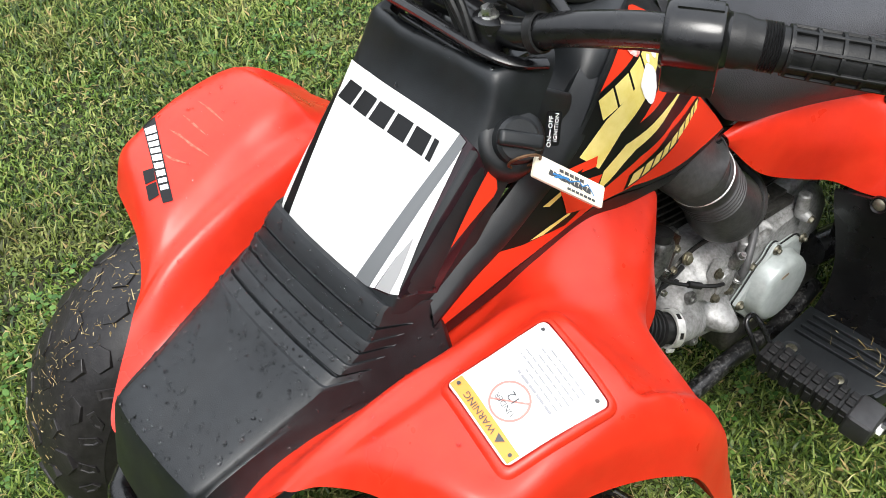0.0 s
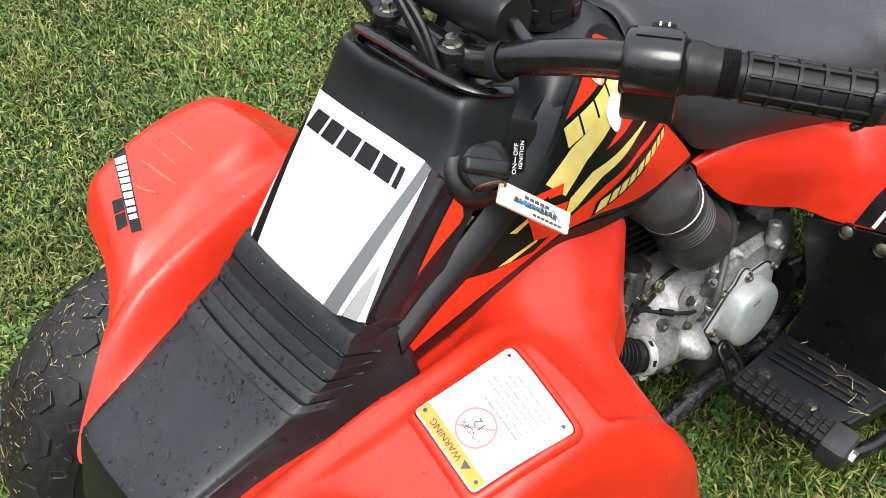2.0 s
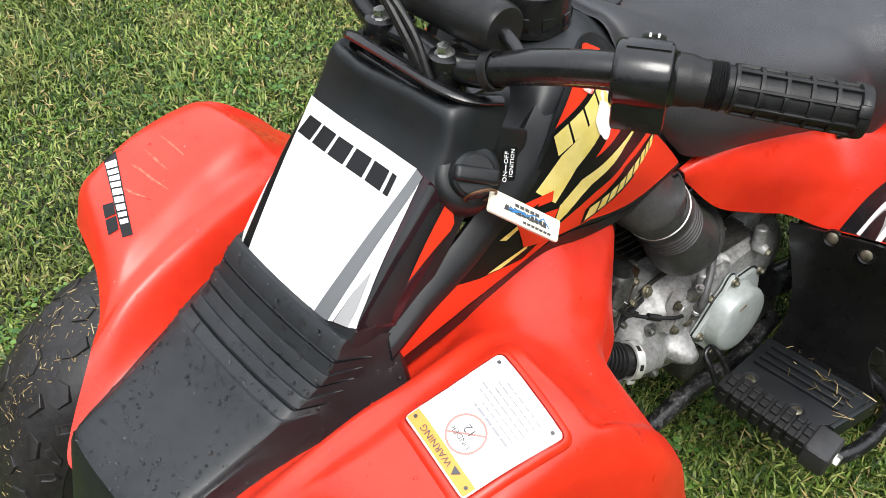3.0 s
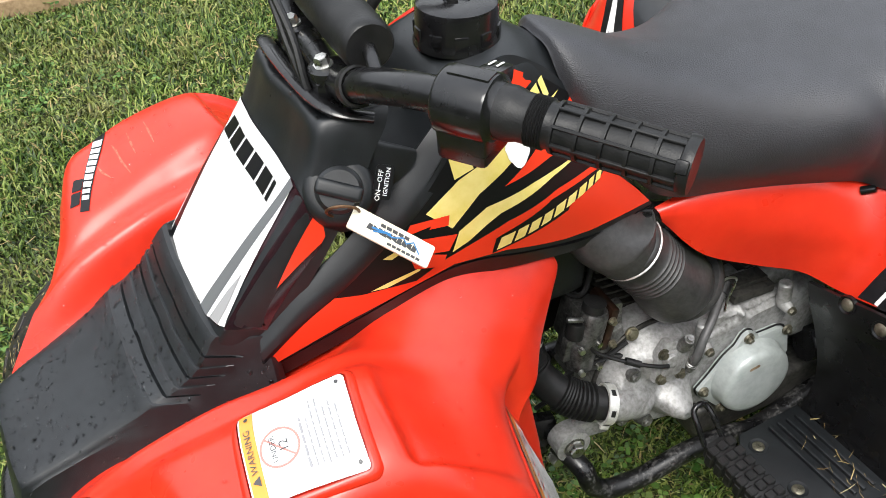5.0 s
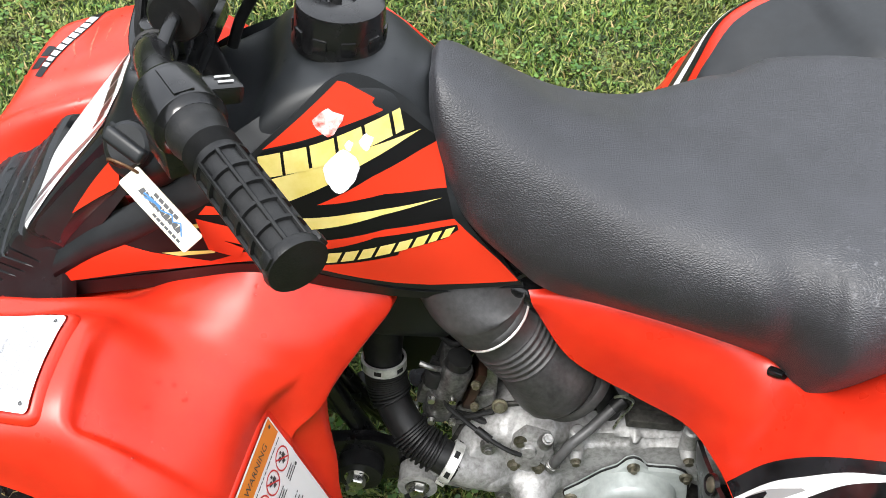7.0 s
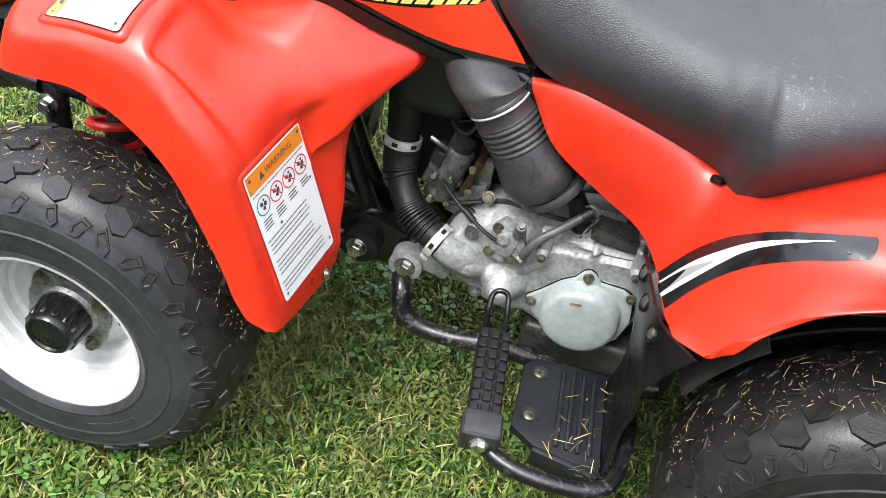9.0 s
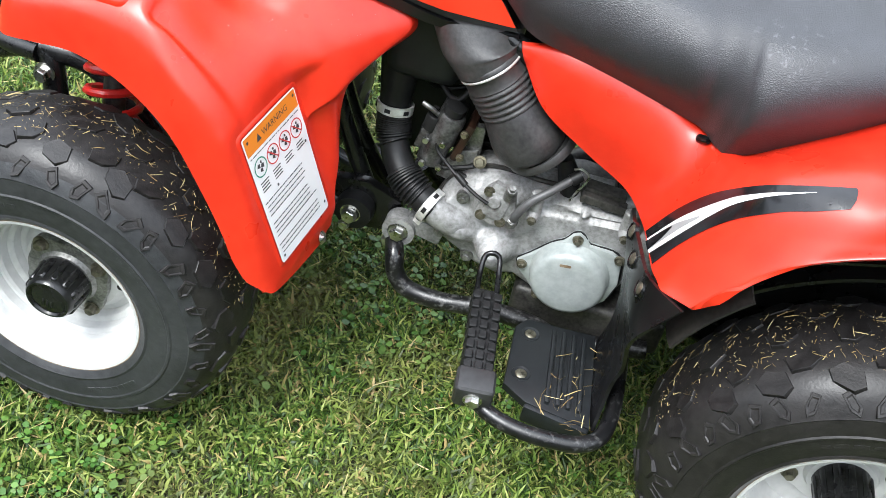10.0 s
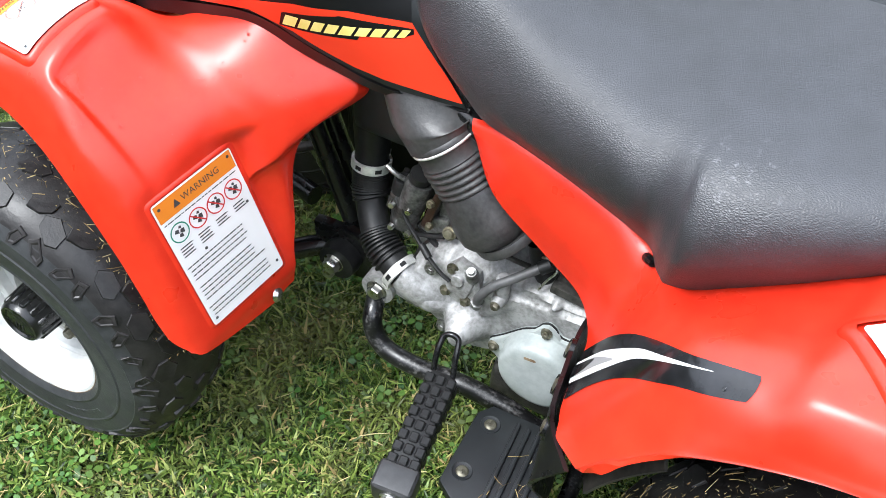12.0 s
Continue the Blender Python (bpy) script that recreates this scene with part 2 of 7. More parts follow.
def tube(points, radius, seg=12, n=6, flat=1.0, caps=True):
    """A round bar along a smooth curve; radius: one number, or one for each point."""
    path = spline(points, n) if len(points) > 2 else [Vector(q) for q in points]
    if isinstance(radius, (int, float)):
        radii = [radius] * len(path)
    else:
        radii = [v.x for v in (spline([(r, 0, 0) for r in radius], n) if len(points) > 2 else [Vector((r, 0, 0)) for r in radius])]
    rows, side = [], None
    for i, q in enumerate(path):
        way = (path[min(i + 1, len(path) - 1)] - path[max(i - 1, 0)]).normalized()
        if side is None:
            side = way.cross(Vector((0, 0, 1)) if abs(way.z) < 0.9 else Vector((1, 0, 0))).normalized()
        side = (side - way * side.dot(way)).normalized()
        up = way.cross(side)
        rows.append([q + radii[i] * (math.cos(2 * math.pi * k / seg) * side + flat * math.sin(2 * math.pi * k / seg) * up) for k in range(seg)])
    bm = grid(rows, closed=True)
    if caps:
        bm.verts.ensure_lookup_table()
        bm.faces.new(bm.verts[:seg][::-1])
        bm.faces.new(bm.verts[-seg:])
    return bm


def turned(profile, m, seg=32):
    """A body of revolution: (radius, height) pairs round the z axis of the pose m."""
    bm = bmesh.new()
    rings = []
    for r, h in profile:
        if r < 1e-6:
            rings.append([bm.verts.new(m @ Vector((0, 0, h)))])
        else:
            rings.append([bm.verts.new(m @ Vector((r * math.cos(2 * math.pi * k / seg), r * math.sin(2 * math.pi * k / seg), h))) for k in range(seg)])
    for a, b in zip(rings, rings[1:]):
        for k in range(seg):
            j = (k + 1) % seg
            f = [a[k % len(a)], a[j % len(a)], b[j % len(b)], b[k % len(b)]]
            f = list(dict.fromkeys(f))
            if len(f) > 2:
                bm.faces.new(f)
    return bm


def block(size, m, bevel=0.002, seg=2):
    bm = bmesh.new()
    bmesh.ops.create_cube(bm, size=1, matrix=Matrix.Diagonal((*size, 1)))
    if bevel:
        bmesh.ops.bevel(bm, geom=bm.edges[:], offset=bevel, segments=seg, affect="EDGES", profile=0.6)
    bmesh.ops.transform(bm, matrix=m, verts=bm.verts)
    return bm


def slab(outline, depth, m, bevel=0.0015, seg=2):
    """A flat body: a 2D outline, raised by depth along z of the pose m."""
    bm = bmesh.new()
    f = bm.faces.new([bm.verts.new((*q, 0)) for q in outline])
    top = bmesh.ops.extrude_face_region(bm, geom=[f])
    vs = [g for g in top["geom"] if isinstance(g, bmesh.types.BMVert)]
    bmesh.ops.translate(bm, verts=vs, vec=(0, 0, depth))
    if bevel:
        rim = [e for e in bm.edges if all(v in vs for v in e.verts)]
        bmesh.ops.bevel(bm, geom=rim, offset=bevel, segments=seg, affect="EDGES", profile=0.6)
    bmesh.ops.transform(bm, matrix=m, verts=bm.verts)
    return bm


def join(*bms):
    out = bmesh.new()
    for b in bms:
        me = bpy.data.meshes.new("tmp")
        b.to_mesh(me)
        out.from_mesh(me)
        bpy.data.meshes.remove(me)
        b.free()
    return out


def rounded(w, h, r, n=4, cx=0.0, cy=0.0):
    out = []
    for sx, sy, a0 in ((1, 1, 0), (-1, 1, 90), (-1, -1, 180), (1, -1, 270)):
        for k in range(n + 1):
            a = radians(a0 + 90 * k / n)
            out.append((cx + sx * (w / 2 - r) + r * math.cos(a), cy + sy * (h / 2 - r) + r * math.sin(a)))
    return out


def facing(place, out, up=(0, 0, 1)):
    """A pose at place whose z axis points out and whose y axis is as near to up as can be."""
    z = Vector(out).normalized()
    x = Vector(up).cross(z).normalized()
    y = z.cross(x)
    return Matrix.Translation(place) @ Matrix((x, y, z)).transposed().to_4x4()


def bolt_shape(place, out, r=0.006, h=0.005, washer=1.45):
    m = facing(place, out, (0.3, 0.2, 1))
    head = turned([(0, 0), (r, 0), (r, h * 0.8), (r * 0.85, h), (0, h)], m, 6)
    disc = turned([(0, -0.001), (r * washer, -0.001), (r * washer, 0.0012), (0, 0.0012)], m, 20)
    return join(head, disc)


def letters(text, size, m, depth=0.0003, spread=1.0):
    """Text in the built-in font as a mesh, centred on the pose m."""
    cu = bpy.data.curves.new("text", "FONT")
    cu.body, cu.size, cu.align_x, cu.align_y, cu.extrude, cu.space_character = text, size, "CENTER", "CENTER", depth, spread
    cu.resolution_u = 2
    ob = bpy.data.objects.new("text", cu)
    me = bpy.data.meshes.new_from_object(ob)
    bpy.data.objects.remove(ob)
    bpy.data.curves.remove(cu)
    bm = bmesh.new()
    bm.from_mesh(me)
    bpy.data.meshes.remove(me)
    bmesh.ops.transform(bm, matrix=m, verts=bm.verts)
    return bm


from mathutils.bvhtree import BVHTree


class Skin:
    """A surface on which flat shapes are laid, as stickers are."""

    def __init__(self, bm, m, reach=0.2):
        bm.normal_update()
        self.tree = BVHTree.FromBMesh(bm)
        self.m, self.reach = m, reach

    def lay(self, outline, lift=0.0007, cell=0.008):
        """A sticker from a 2D outline in the pose's x and y, thrown along its -z on the surface."""
        bm = bmesh.new()
        bm.faces.new([bm.verts.new((*q, 0)) for q in outline])
        xs, ys = [q[0] for q in outline], [q[1] for q in outline]
        for axis, lo, hi in ((0, min(xs), max(xs)), (1, min(ys), max(ys))):
            for k in range(1, int((hi - lo) / cell) + 1):
                co = [0, 0, 0]
                no = [0, 0, 0]
                co[axis], no[axis] = lo + k * cell, 1
                bmesh.ops.bisect_plane(bm, geom=bm.verts[:] + bm.edges[:] + bm.faces[:], plane_co=co, plane_no=no)
        bmesh.ops.triangulate(bm, faces=bm.faces[:])
        way = -(self.m.to_3x3() @ Vector((0, 0, 1))).normalized()
        for v in bm.verts:
            start = self.m @ v.co
            hit, normal, _, _ = self.tree.ray_cast(start - way * self.reach, way)
            if hit is None:
                hit, normal, _, _ = self.tree.find_nearest(start)
            if normal.dot(way) > 0:
                normal = -normal
            v.co = hit + normal * lift
        return bm


# ---- ground ----
def soil(x, y):
    """Height of the soil under the lawn."""
    return 0.012 + 0.034 * max(-1.0, min(y, 3.0)) + 0.006 * math.sin(2.1 * x + 0.6) * math.sin(1.7 * y + 0.4)


lawn_soil = bumpy(mottled(material("lawn_soil", (0.03, 0.03, 0.012), 0.9), (0.014, 0.015, 0.006), (0.045, 0.05, 0.016), 9, second=120), 160, 0.8, 0.01)
wide = node(lawn_soil, "ShaderNodeVectorMath")
wide.operation = "LENGTH"
link(lawn_soil, coords(lawn_soil), wide.inputs[0])
reach = node(lawn_soil, "ShaderNodeMapRange", From_Min=1.1, From_Max=2.0)
link(lawn_soil, wide.outputs["Value"], reach.inputs["Value"])
turf_noise = node(lawn_soil, "ShaderNodeTexNoise", Scale=3.0, Detail=8.0, Roughness=.7)
link(lawn_soil, coords(lawn_soil), turf_noise.inputs["Vector"])
turf = node(lawn_soil, "ShaderNodeValToRGB")
turf.color_ramp.elements[0].position, turf.color_ramp.elements[0].color = .3, (.018, .031, .004, 1)
turf.color_ramp.elements[1].position, turf.color_ramp.elements[1].color = .72, (.058, .078, .013, 1)
link(lawn_soil, turf_noise.outputs["Fac"], turf.inputs["Fac"])
both = node(lawn_soil, "ShaderNodeMix")
both.data_type = "RGBA"
link(lawn_soil, reach.outputs["Result"], both.inputs["Factor"])
link(lawn_soil, bsdf(lawn_soil).inputs["Base Color"].links[0].from_socket, both.inputs[6])
link(lawn_soil, turf.outputs["Color"], both.inputs[7])
link(lawn_soil, both.outputs[2], bsdf(lawn_soil).inputs["Base Color"])
xs = [-4000, -400, -60, -14, *[-6 + 0.25 * k for k in range(53)], 16, 60, 400, 4000]
ys = [-4000, -400, -60, -14, *[-6 + 0.25 * k for k in range(53)], 16, 60, 400, 4000]
bm = grid([[Vector((x, y, soil(x, y))) for x in xs] for y in ys])
part("ground", bm, lawn_soil, kind="structure", label="mown lawn's dark soil with thatch under the grass", category="ground")

# ---- quad bike ----
bike = tagged(new("quad_bike"), "small red children's quad bike, wet with raindrops, parked on a lawn", "quad bike")
LEFT = facing((0, 0, 0), (0, -1, 0))


# the bike leans a little with the slope: its plane of symmetry is not quite upright
MID_POINT, MID_NORMAL = Vector((.03, 0, .62)), Vector((-.05, 1, .085)).normalized()


def other_side(q):
    q = Vector(q)
    return q - 2 * (q - MID_POINT).dot(MID_NORMAL) * MID_NORMAL


def other_half(q):
    """The far half of the soft seat, which sags a little at its front."""
    x, y, z = q
    t = max(0.0, min(1.0, (x - .5) / .18))
    t = t * t * (3 - 2 * t)
    return Vector((x - .004 * t, -y + .018 * t, z - .012 * max(0.0, min(1.0, (x - .39) / .06)) + .010 * t))


def mirrored(bm):
    out = bm.copy()
    for v in out.verts:
        v.co = other_side(v.co)
    bmesh.ops.reverse_faces(out, faces=out.faces)
    return out


# front wings
def ease(u):
    u = max(0.0, min(1.0, u))
    return u * u * (3 - 2 * u)


def front_wing():
    rows = [
        [(-.176, -.075, .478), (-.122, -.110, .532), (-.090, -.138, .545), (-.068, -.176, .555), (-.052, -.226, .553), (-.042, -.254, .537)],
        [(-.105, -.086, .520), (-.070, -.117, .564), (-.048, -.160, .582), (-.036, -.215, .588), (-.029, -.252, .575), (-.026, -.268, .539)],
        [(-.022, -.094, .540), (-.004, -.121, .584), (.004, -.175, .598), (.004, -.230, .589), (.004, -.259, .580), (.004, -.270, .541)],
        [(.05, -.099, .552), (.05, -.126, .591), (.05, -.18, .610), (.05, -.235, .600), (.05, -.262, .585), (.05, -.270, .541)],
        [(.11, -.099, .568), (.112, -.128, .597), (.115, -.18, .620), (.118, -.24, .608), (.118, -.272, .578), (.105, -.282, .528)],
        [(.165, -.089, .592), (.165, -.13, .5835), (.168, -.185, .575), (.172, -.245, .562), (.168, -.284, .545), (.155, -.295, .497)],
        [(.225, -.088, .6075), (.222, -.13, .5775), (.215, -.18, .541), (.21, -.24, .518), (.205, -.283, .498), (.19, -.296, .435)],
        [(.287, -.085, .5855), (.272, -.125, .553), (.233, -.18, .500), (.224, -.238, .479), (.221, -.28, .452), (.212, -.297, .388)],
        [(.334, -.084, .558), (.299, -.116, .528), (.246, -.18, .457), (.239, -.24, .440), (.232, -.281, .418), (.22, -.297, .365)],
        [(.277, -.122, .482), (.266, -.152, .458), (.254, -.19, .420), (.250, -.24, .408), (.240, -.282, .390), (.228, -.297, .348)],
        [(.283, -.146, .372), (.278, -.166, .362), (.270, -.20, .354), (.264, -.245, .350), (.253, -.283, .344), (.240, -.296, .330)],
        [(.283, -.155, .305), (.281, -.172, .298), (.277, -.205, .300), (.271, -.245, .303), (.265, -.278, .308), (.258, -.288, .315)],
    ]
    rows = [[tuple(Vector(r[0]) + (Vector((.004, .030, -.004)) if k < 5 else Vector((.003, .018, -.007)) if k < 9 else Vector((.001, .013, .0))))] + r for k, r in enumerate(rows)]
    # a rolled ridge along the inner edge, with a shallow valley beside it
    for k, r in enumerate(rows):
        low = .003 if 1 <= k <= 6 else 0.0
        r.insert(3, tuple(Vector(r[2]).lerp(Vector(r[3]), .42) - Vector((0, 0, low))))
    fine = smooth_rows(rows, 15, 13)
    # the crest beside the panel is a crisp edge from the label's platform to the rear tip
    for i, r in enumerate(fine):
        firm = ease((i - 50) / 25) * ease((140 - i) / 15) * .85
        a, b, c = r[0].copy(), r[13].copy(), r[26].copy()
        for j in range(1, 26):
            flat_ = a.lerp(b, j / 13) if j <= 13 else b.lerp(c, (j - 13) / 13)
            r[j] = r[j].lerp(flat_, firm * (1 if j <= 13 else 1 - ((j - 13) / 13) ** 2))
    return grid(fine)


def scalloped(bm):
    """A sunken channel behind the label's platform: steep at its front and outer edges, fading inwards and down."""
    for v in bm.verts:
        x, y, z = v.co
        if z < .40:
            continue
        front, out = (x - .113 - .10 * max(0.0, y + .20)) / .017, (y + .263) / .013
        # the two edges meet in a rounded corner
        corner = 1 - min(1.0, math.hypot(max(0.0, 1 - front), max(0.0, 1 - out)))
        fade = 1 - .8 * ease((x - .135) / .085)
        inner = 1 - ease((y + .215) / .085)
        v.co -= Vector((.5, 0, .86)) * .0105 * ease(corner) * fade * inner * (1 - ease((.50 - z) / .05))
    return bm


def flattened(bm):
    """A flat face under the rear label, easing into the curved wing round it."""
    o, a, b = Vector((.266, -.258, .334)), Vector((.2824, -.1535, .345)), Vector((.219, -.253, .491))
    u = (a - o).normalized()
    n = u.cross(b - o).normalized()
    w = n.cross(u)
    for v in bm.verts:
        d = v.co - o
        x, y, far = d.dot(u), d.dot(w), d.dot(n) + (.002 if n.x > 0 else -.002)
        beside = max(0.0, -.002 - x, x - .112, -.004 - y, y - .160)
        v.co -= n * far * (1 - ease(beside / .026)) * (1 - ease((abs(far) - .012) / .03))
    return bm


wing_bm = flattened(scalloped(front_wing()))
wing_skin_bm = wing_bm.copy()
right_wing_bm = mirrored(wing_bm)
for vert in right_wing_bm.verts:
    x, y, z = vert.co
    swell = ease((y - .16) / .08) * math.exp(-((x - .035) / .085) ** 2)
    vert.co += Vector((-.002, .017, .004)) * swell
right_skin_bm = right_wing_bm.copy()
left_wing = part("front_wing", thicken(wing_bm, 0.0035), red, bike, "red plastic front wing with two warning labels", 60)
right_wing = part("front_wing", thicken(right_wing_bm, 0.0035), red, bike, "red plastic front wing with a printed sticker", 60)


# nose hood: a flat top with three stepped ribs that fade out on its sloping side walls
def hood():
    # crease between top and wall: x, z, half width; where the wall turns down: x, z, half width; last, how proud the rib stands
    prof = [(.030, .596, .076, .066, .590, .090, 0), (.027, .610, .0775, .062, .605, .0905, 0), (.024, .6165, .078, .059, .6105, .0905, 0), (.0195, .6175, .0777, .0565, .6095, .090, 0), (.0145, .6140, .0775, .052, .606, .0897, 0)]
    keys = [(.0072, .602, .0782, .040, .595, .089), (-.002, .591, .0778, .030, .588, .088), (-.0102, .5838, .0768, .022, .581, .0875), (-.022, .5755, .0748, .010, .573, .086), (-.0322, .570, .0740, -.002, .567, .085), (-.046, .5655, .0728, -.014, .562, .084)]
    for k, q in enumerate(keys):
        after = keys[k + 1] if k < 5 else (-.060, .558, .0715, -.040, .551, .080)
        slide = lambda t: tuple(a + (b - a) * t for a, b in zip(q, after))
        if k % 2 == 0:   # a dark crevice
            prof += [(*slide(-.10), .0014), (*slide(-.02), -.0034), (*slide(.09), -.0030), (*slide(.16), 0), (*slide(.5), 0)]
        else:            # a small step outwards
            prof += [(*slide(-.10), 0), (*slide(0), .0017), (*slide(.10), .0018), (*slide(.5), .0015)]
    prof += [(-.060, .558, .0715, -.040, .551, .080, .0006), (-.082, .5485, .0685, -.072, .5435, .0745, 0), (-.12, .5355, .0655, -.113, .5310, .0705, 0), (-.150, .5265, .0640, -.144, .5220, .0690, 0), (-.163, .5225, .0635, -.157, .5165, .0685, 0),
             (-.168, .5195, .0632, -.162, .510, .0682, 0), (-.171, .514, .0630, -.165, .500, .0680, 0), (-.176, .495, .062, -.170, .475, .068, 0), (-.188, .44, .060, -.180, .42, .067, 0)]
    rows = []
    for x, z, w, x2, z2, w2, rib in prof:
        lift, side_ = Vector((-.6, 0, .8)) * rib, Vector((-.35, -.75, .5)) * rib
        row = [Vector((x2 - .004, -w2 - .021, z2 - .046)), Vector((x2 - .001, -w2 - .003, z2 - .010)), Vector((x2 - .003, -w2 + .0005, z2 + .0005)),
               Vector((x + .72 * (x2 - x), -w - .74 * (w2 - w), z + .70 * (z2 - z))) + side_ * .75,
               Vector((x + .4 * (x2 - x), -w - .42 * (w2 - w), z + .38 * (z2 - z))) + side_, Vector((x + .06 * (x2 - x), -w - .09 * (w2 - w), z + .03 * (z2 - z))) + side_]
        for u in (.975, .85, .65, .4, .2, 0):
            row.append(Vector((x - .007 * (1 - u ** 2), -w * u, z + .0008 + .006 * (1 - u ** 2))) + lift)
        out = max(0.0, min(1.0, (.012 - x) / .05)) * max(0.0, min(1.0, (x + .182) / .09))
        far = [other_side(q) for q in row[-2::-1]]
        for k, q in enumerate(far):
            q.y += out * .014 * (k / len(far)) ** 1.5
        rows.append(row + far)
    return grid(rows)


hood_bm = hood()
hood_skin_bm = hood_bm.copy()
part("nose_hood", thicken(hood_bm, 0.003), black_plastic, bike, "matt black ribbed plastic nose hood with raindrops", 28)


# upper cowl: sticker face and black top
def cowl():
    rows = []
    for z, x, w, xs_, ws in ((.600, .014, .081, .066, .090), (.620, .026, .082, .082, .0915), (.650, .051, .082, .106, .092), (.680, .077, .0815, .130, .0915),
                             (.705, .100, .081, .149, .090), (.727, .119, .080, .166, .088), (.745, .131, .0785, .178, .085), (.760, .138, .076, .190, .082),
                             (.770, .142, .073, .196, .078), (.775, .147, .069, .199, .073), (.773, .154, .063, .203, .068)):
        half = [(xs_, ws), (x + 0.55 * (xs_ - x), w + 0.62 * (ws - w)), (x + 0.18 * (xs_ - x), w + 0.2 * (ws - w)), (x - 0.002, w * 0.93), (x - 0.005, w * 0.6), (x - 0.006, w * 0.25)]
        left = [Vector((a, -b, z)) for a, b in half]
        rows.append(left + [Vector((q.x - .006, -q.y + .004 * (z - .58) / .1, z)) for q in left[::-1]])
    return grid(smooth_rows(rows, 3, 4))


cowl_bm = cowl()
cowl_skin_bm = cowl_bm.copy()
part("front_cowl", thicken(cowl_bm, 0.003), black_plastic, bike, "matt black plastic front cowl", 50)

# flat black shoulders from the hood up to the tank, one on each side
def shoulder():
    low = [(.050, -.0975, .592), (.090, -.0990, .620), (.125, -.0995, .638), (.160, -.0985, .658), (.195, -.0965, .679), (.226, -.0905, .700), (.248, -.0830, .716), (.262, -.0760, .722)]
    high = [(.058, -.080, .612), (.098, -.083, .645), (.130, -.084, .664), (.162, -.082, .686), (.192, -.077, .709), (.220, -.068, .728), (.242, -.060, .740), (.258, -.056, .742)]
    rows = []
    for p, q in zip(low, high):
        p, q, out = Vector(p), Vector(q), Vector((-.2, -.62, .75))
        rows.append([p + Vector((0, .005, -.014)), p + Vector((0, -.0006, -.004)), p + Vector((0, -.0016, .0005)), p.lerp(q, .16) + out * .0045, p.lerp(q, .30) + out * .0052,
                     p.lerp(q, .75) + out * .0050, p.lerp(q, .92) + out * .0040, q + Vector((0, .003, -.004)), q + Vector((.002, .010, -.022))])
    fine = [list(c) for c in zip(*[spline(c, 6) for c in zip(*rows)])]
    return thicken(grid(fine), .003)


ridge = shoulder()
part("side_shoulder", mirrored(ridge), black_plastic, bike, "", 32)
part("side_shoulder", ridge, black_plastic, bike, "", 32)


# side panels under the tank
def side_panel():
    cols = [
        [(.048, -.0945, .577), (.051, -.095, .586), (.054, -.096, .594), (.057, -.096, .602)],
        [(.13, -.1005, .600), (.129, -.101, .612), (.126, -.100, .628), (.122, -.0975, .644)],
        [(.225, -.102, .620), (.218, -.103, .638), (.208, -.101, .660), (.193, -.0955, .686)],
        [(.300, -.100, .603), (.290, -.102, .650), (.276, -.091, .704), (.258, -.0775, .742)],
        [(.365, -.088, .583), (.345, -.090, .640), (.325, -.075, .705), (.300, -.055, .772)],
        [(.410, -.079, .579), (.381, -.076, .642), (.364, -.058, .696), (.341, -.045, .750)],
        [(.446, -.070, .576), (.397, -.070, .644), (.384, -.056, .682), (.372, -.043, .716)],
    ]
    return grid(smooth_rows(cols, 7, 8))


panel_bm = side_panel()
panel_skin_bm = panel_bm.copy()
part("side_panel", thicken(mirrored(panel_bm), 0.003), red, bike, "red plastic tank side panel", 50)
left_panel = part("side_panel", thicken(panel_bm, 0.003), black_plastic, bike, "black tank side panel with peeling red, black and yellow stickers", 50)

# tank cover under and between them
rows = [
    [(.165, -.07, .60), (.165, -.072, .66), (.168, -.062, .700), (.172, -.045, .715), (.175, 0, .718)],
    [(.205, -.088, .60), (.21, -.082, .67), (.215, -.074, .715), (.222, -.05, .728), (.225, 0, .730)],
    [(.25, -.094, .60), (.25, -.086, .68), (.25, -.074, .738), (.25, -.048, .757), (.25, 0, .762)],
    [(.29, -.092, .59), (.29, -.084, .68), (.293, -.064, .755), (.292, -.044, .769), (.292, 0, .774)],
    [(.33, -.086, .58), (.33, -.078, .67), (.33, -.055, .745), (.328, -.036, .763), (.327, 0, .770)],
    [(.365, -.078, .575), (.362, -.066, .65), (.358, -.046, .718), (.354, -.03, .745), (.352, 0, .756)],
    [(.40, -.07, .57), (.39, -.06, .62), (.38, -.045, .68), (.375, -.03, .72), (.372, 0, .738)],
    [(.45, -.062, .565), (.43, -.055, .59), (.41, -.04, .63), (.40, -.03, .66), (.395, 0, .68)],
]
rows = [r + [other_side(q) for q in r[-2::-1]] for r in rows]
tank_bm = grid(smooth_rows(rows, 5, 5))
tank_skin_bm = tank_bm.copy()
tank = part("tank_cover", thicken(tank_bm, 0.003), black_plastic, bike, "matt black plastic fuel tank cover", 60)
edge = spline([(.046, -.0925, .574), (.13, -.098, .596), (.225, -.099, .615), (.30, -.096, .598), (.365, -.085, .578), (.447, -.067, .572)], 8)
trim = thicken(grid([[q + Vector((0, .004 + d * .25, -d * max(.35, 1 - max(0, q.x - .25) * 3.2))) for d in (-.001, .008, .019)] for q in edge]), .004)
part("panel_trim", mirrored(trim), black_plastic, bike)
part("panel_trim", trim, black_plastic, bike)

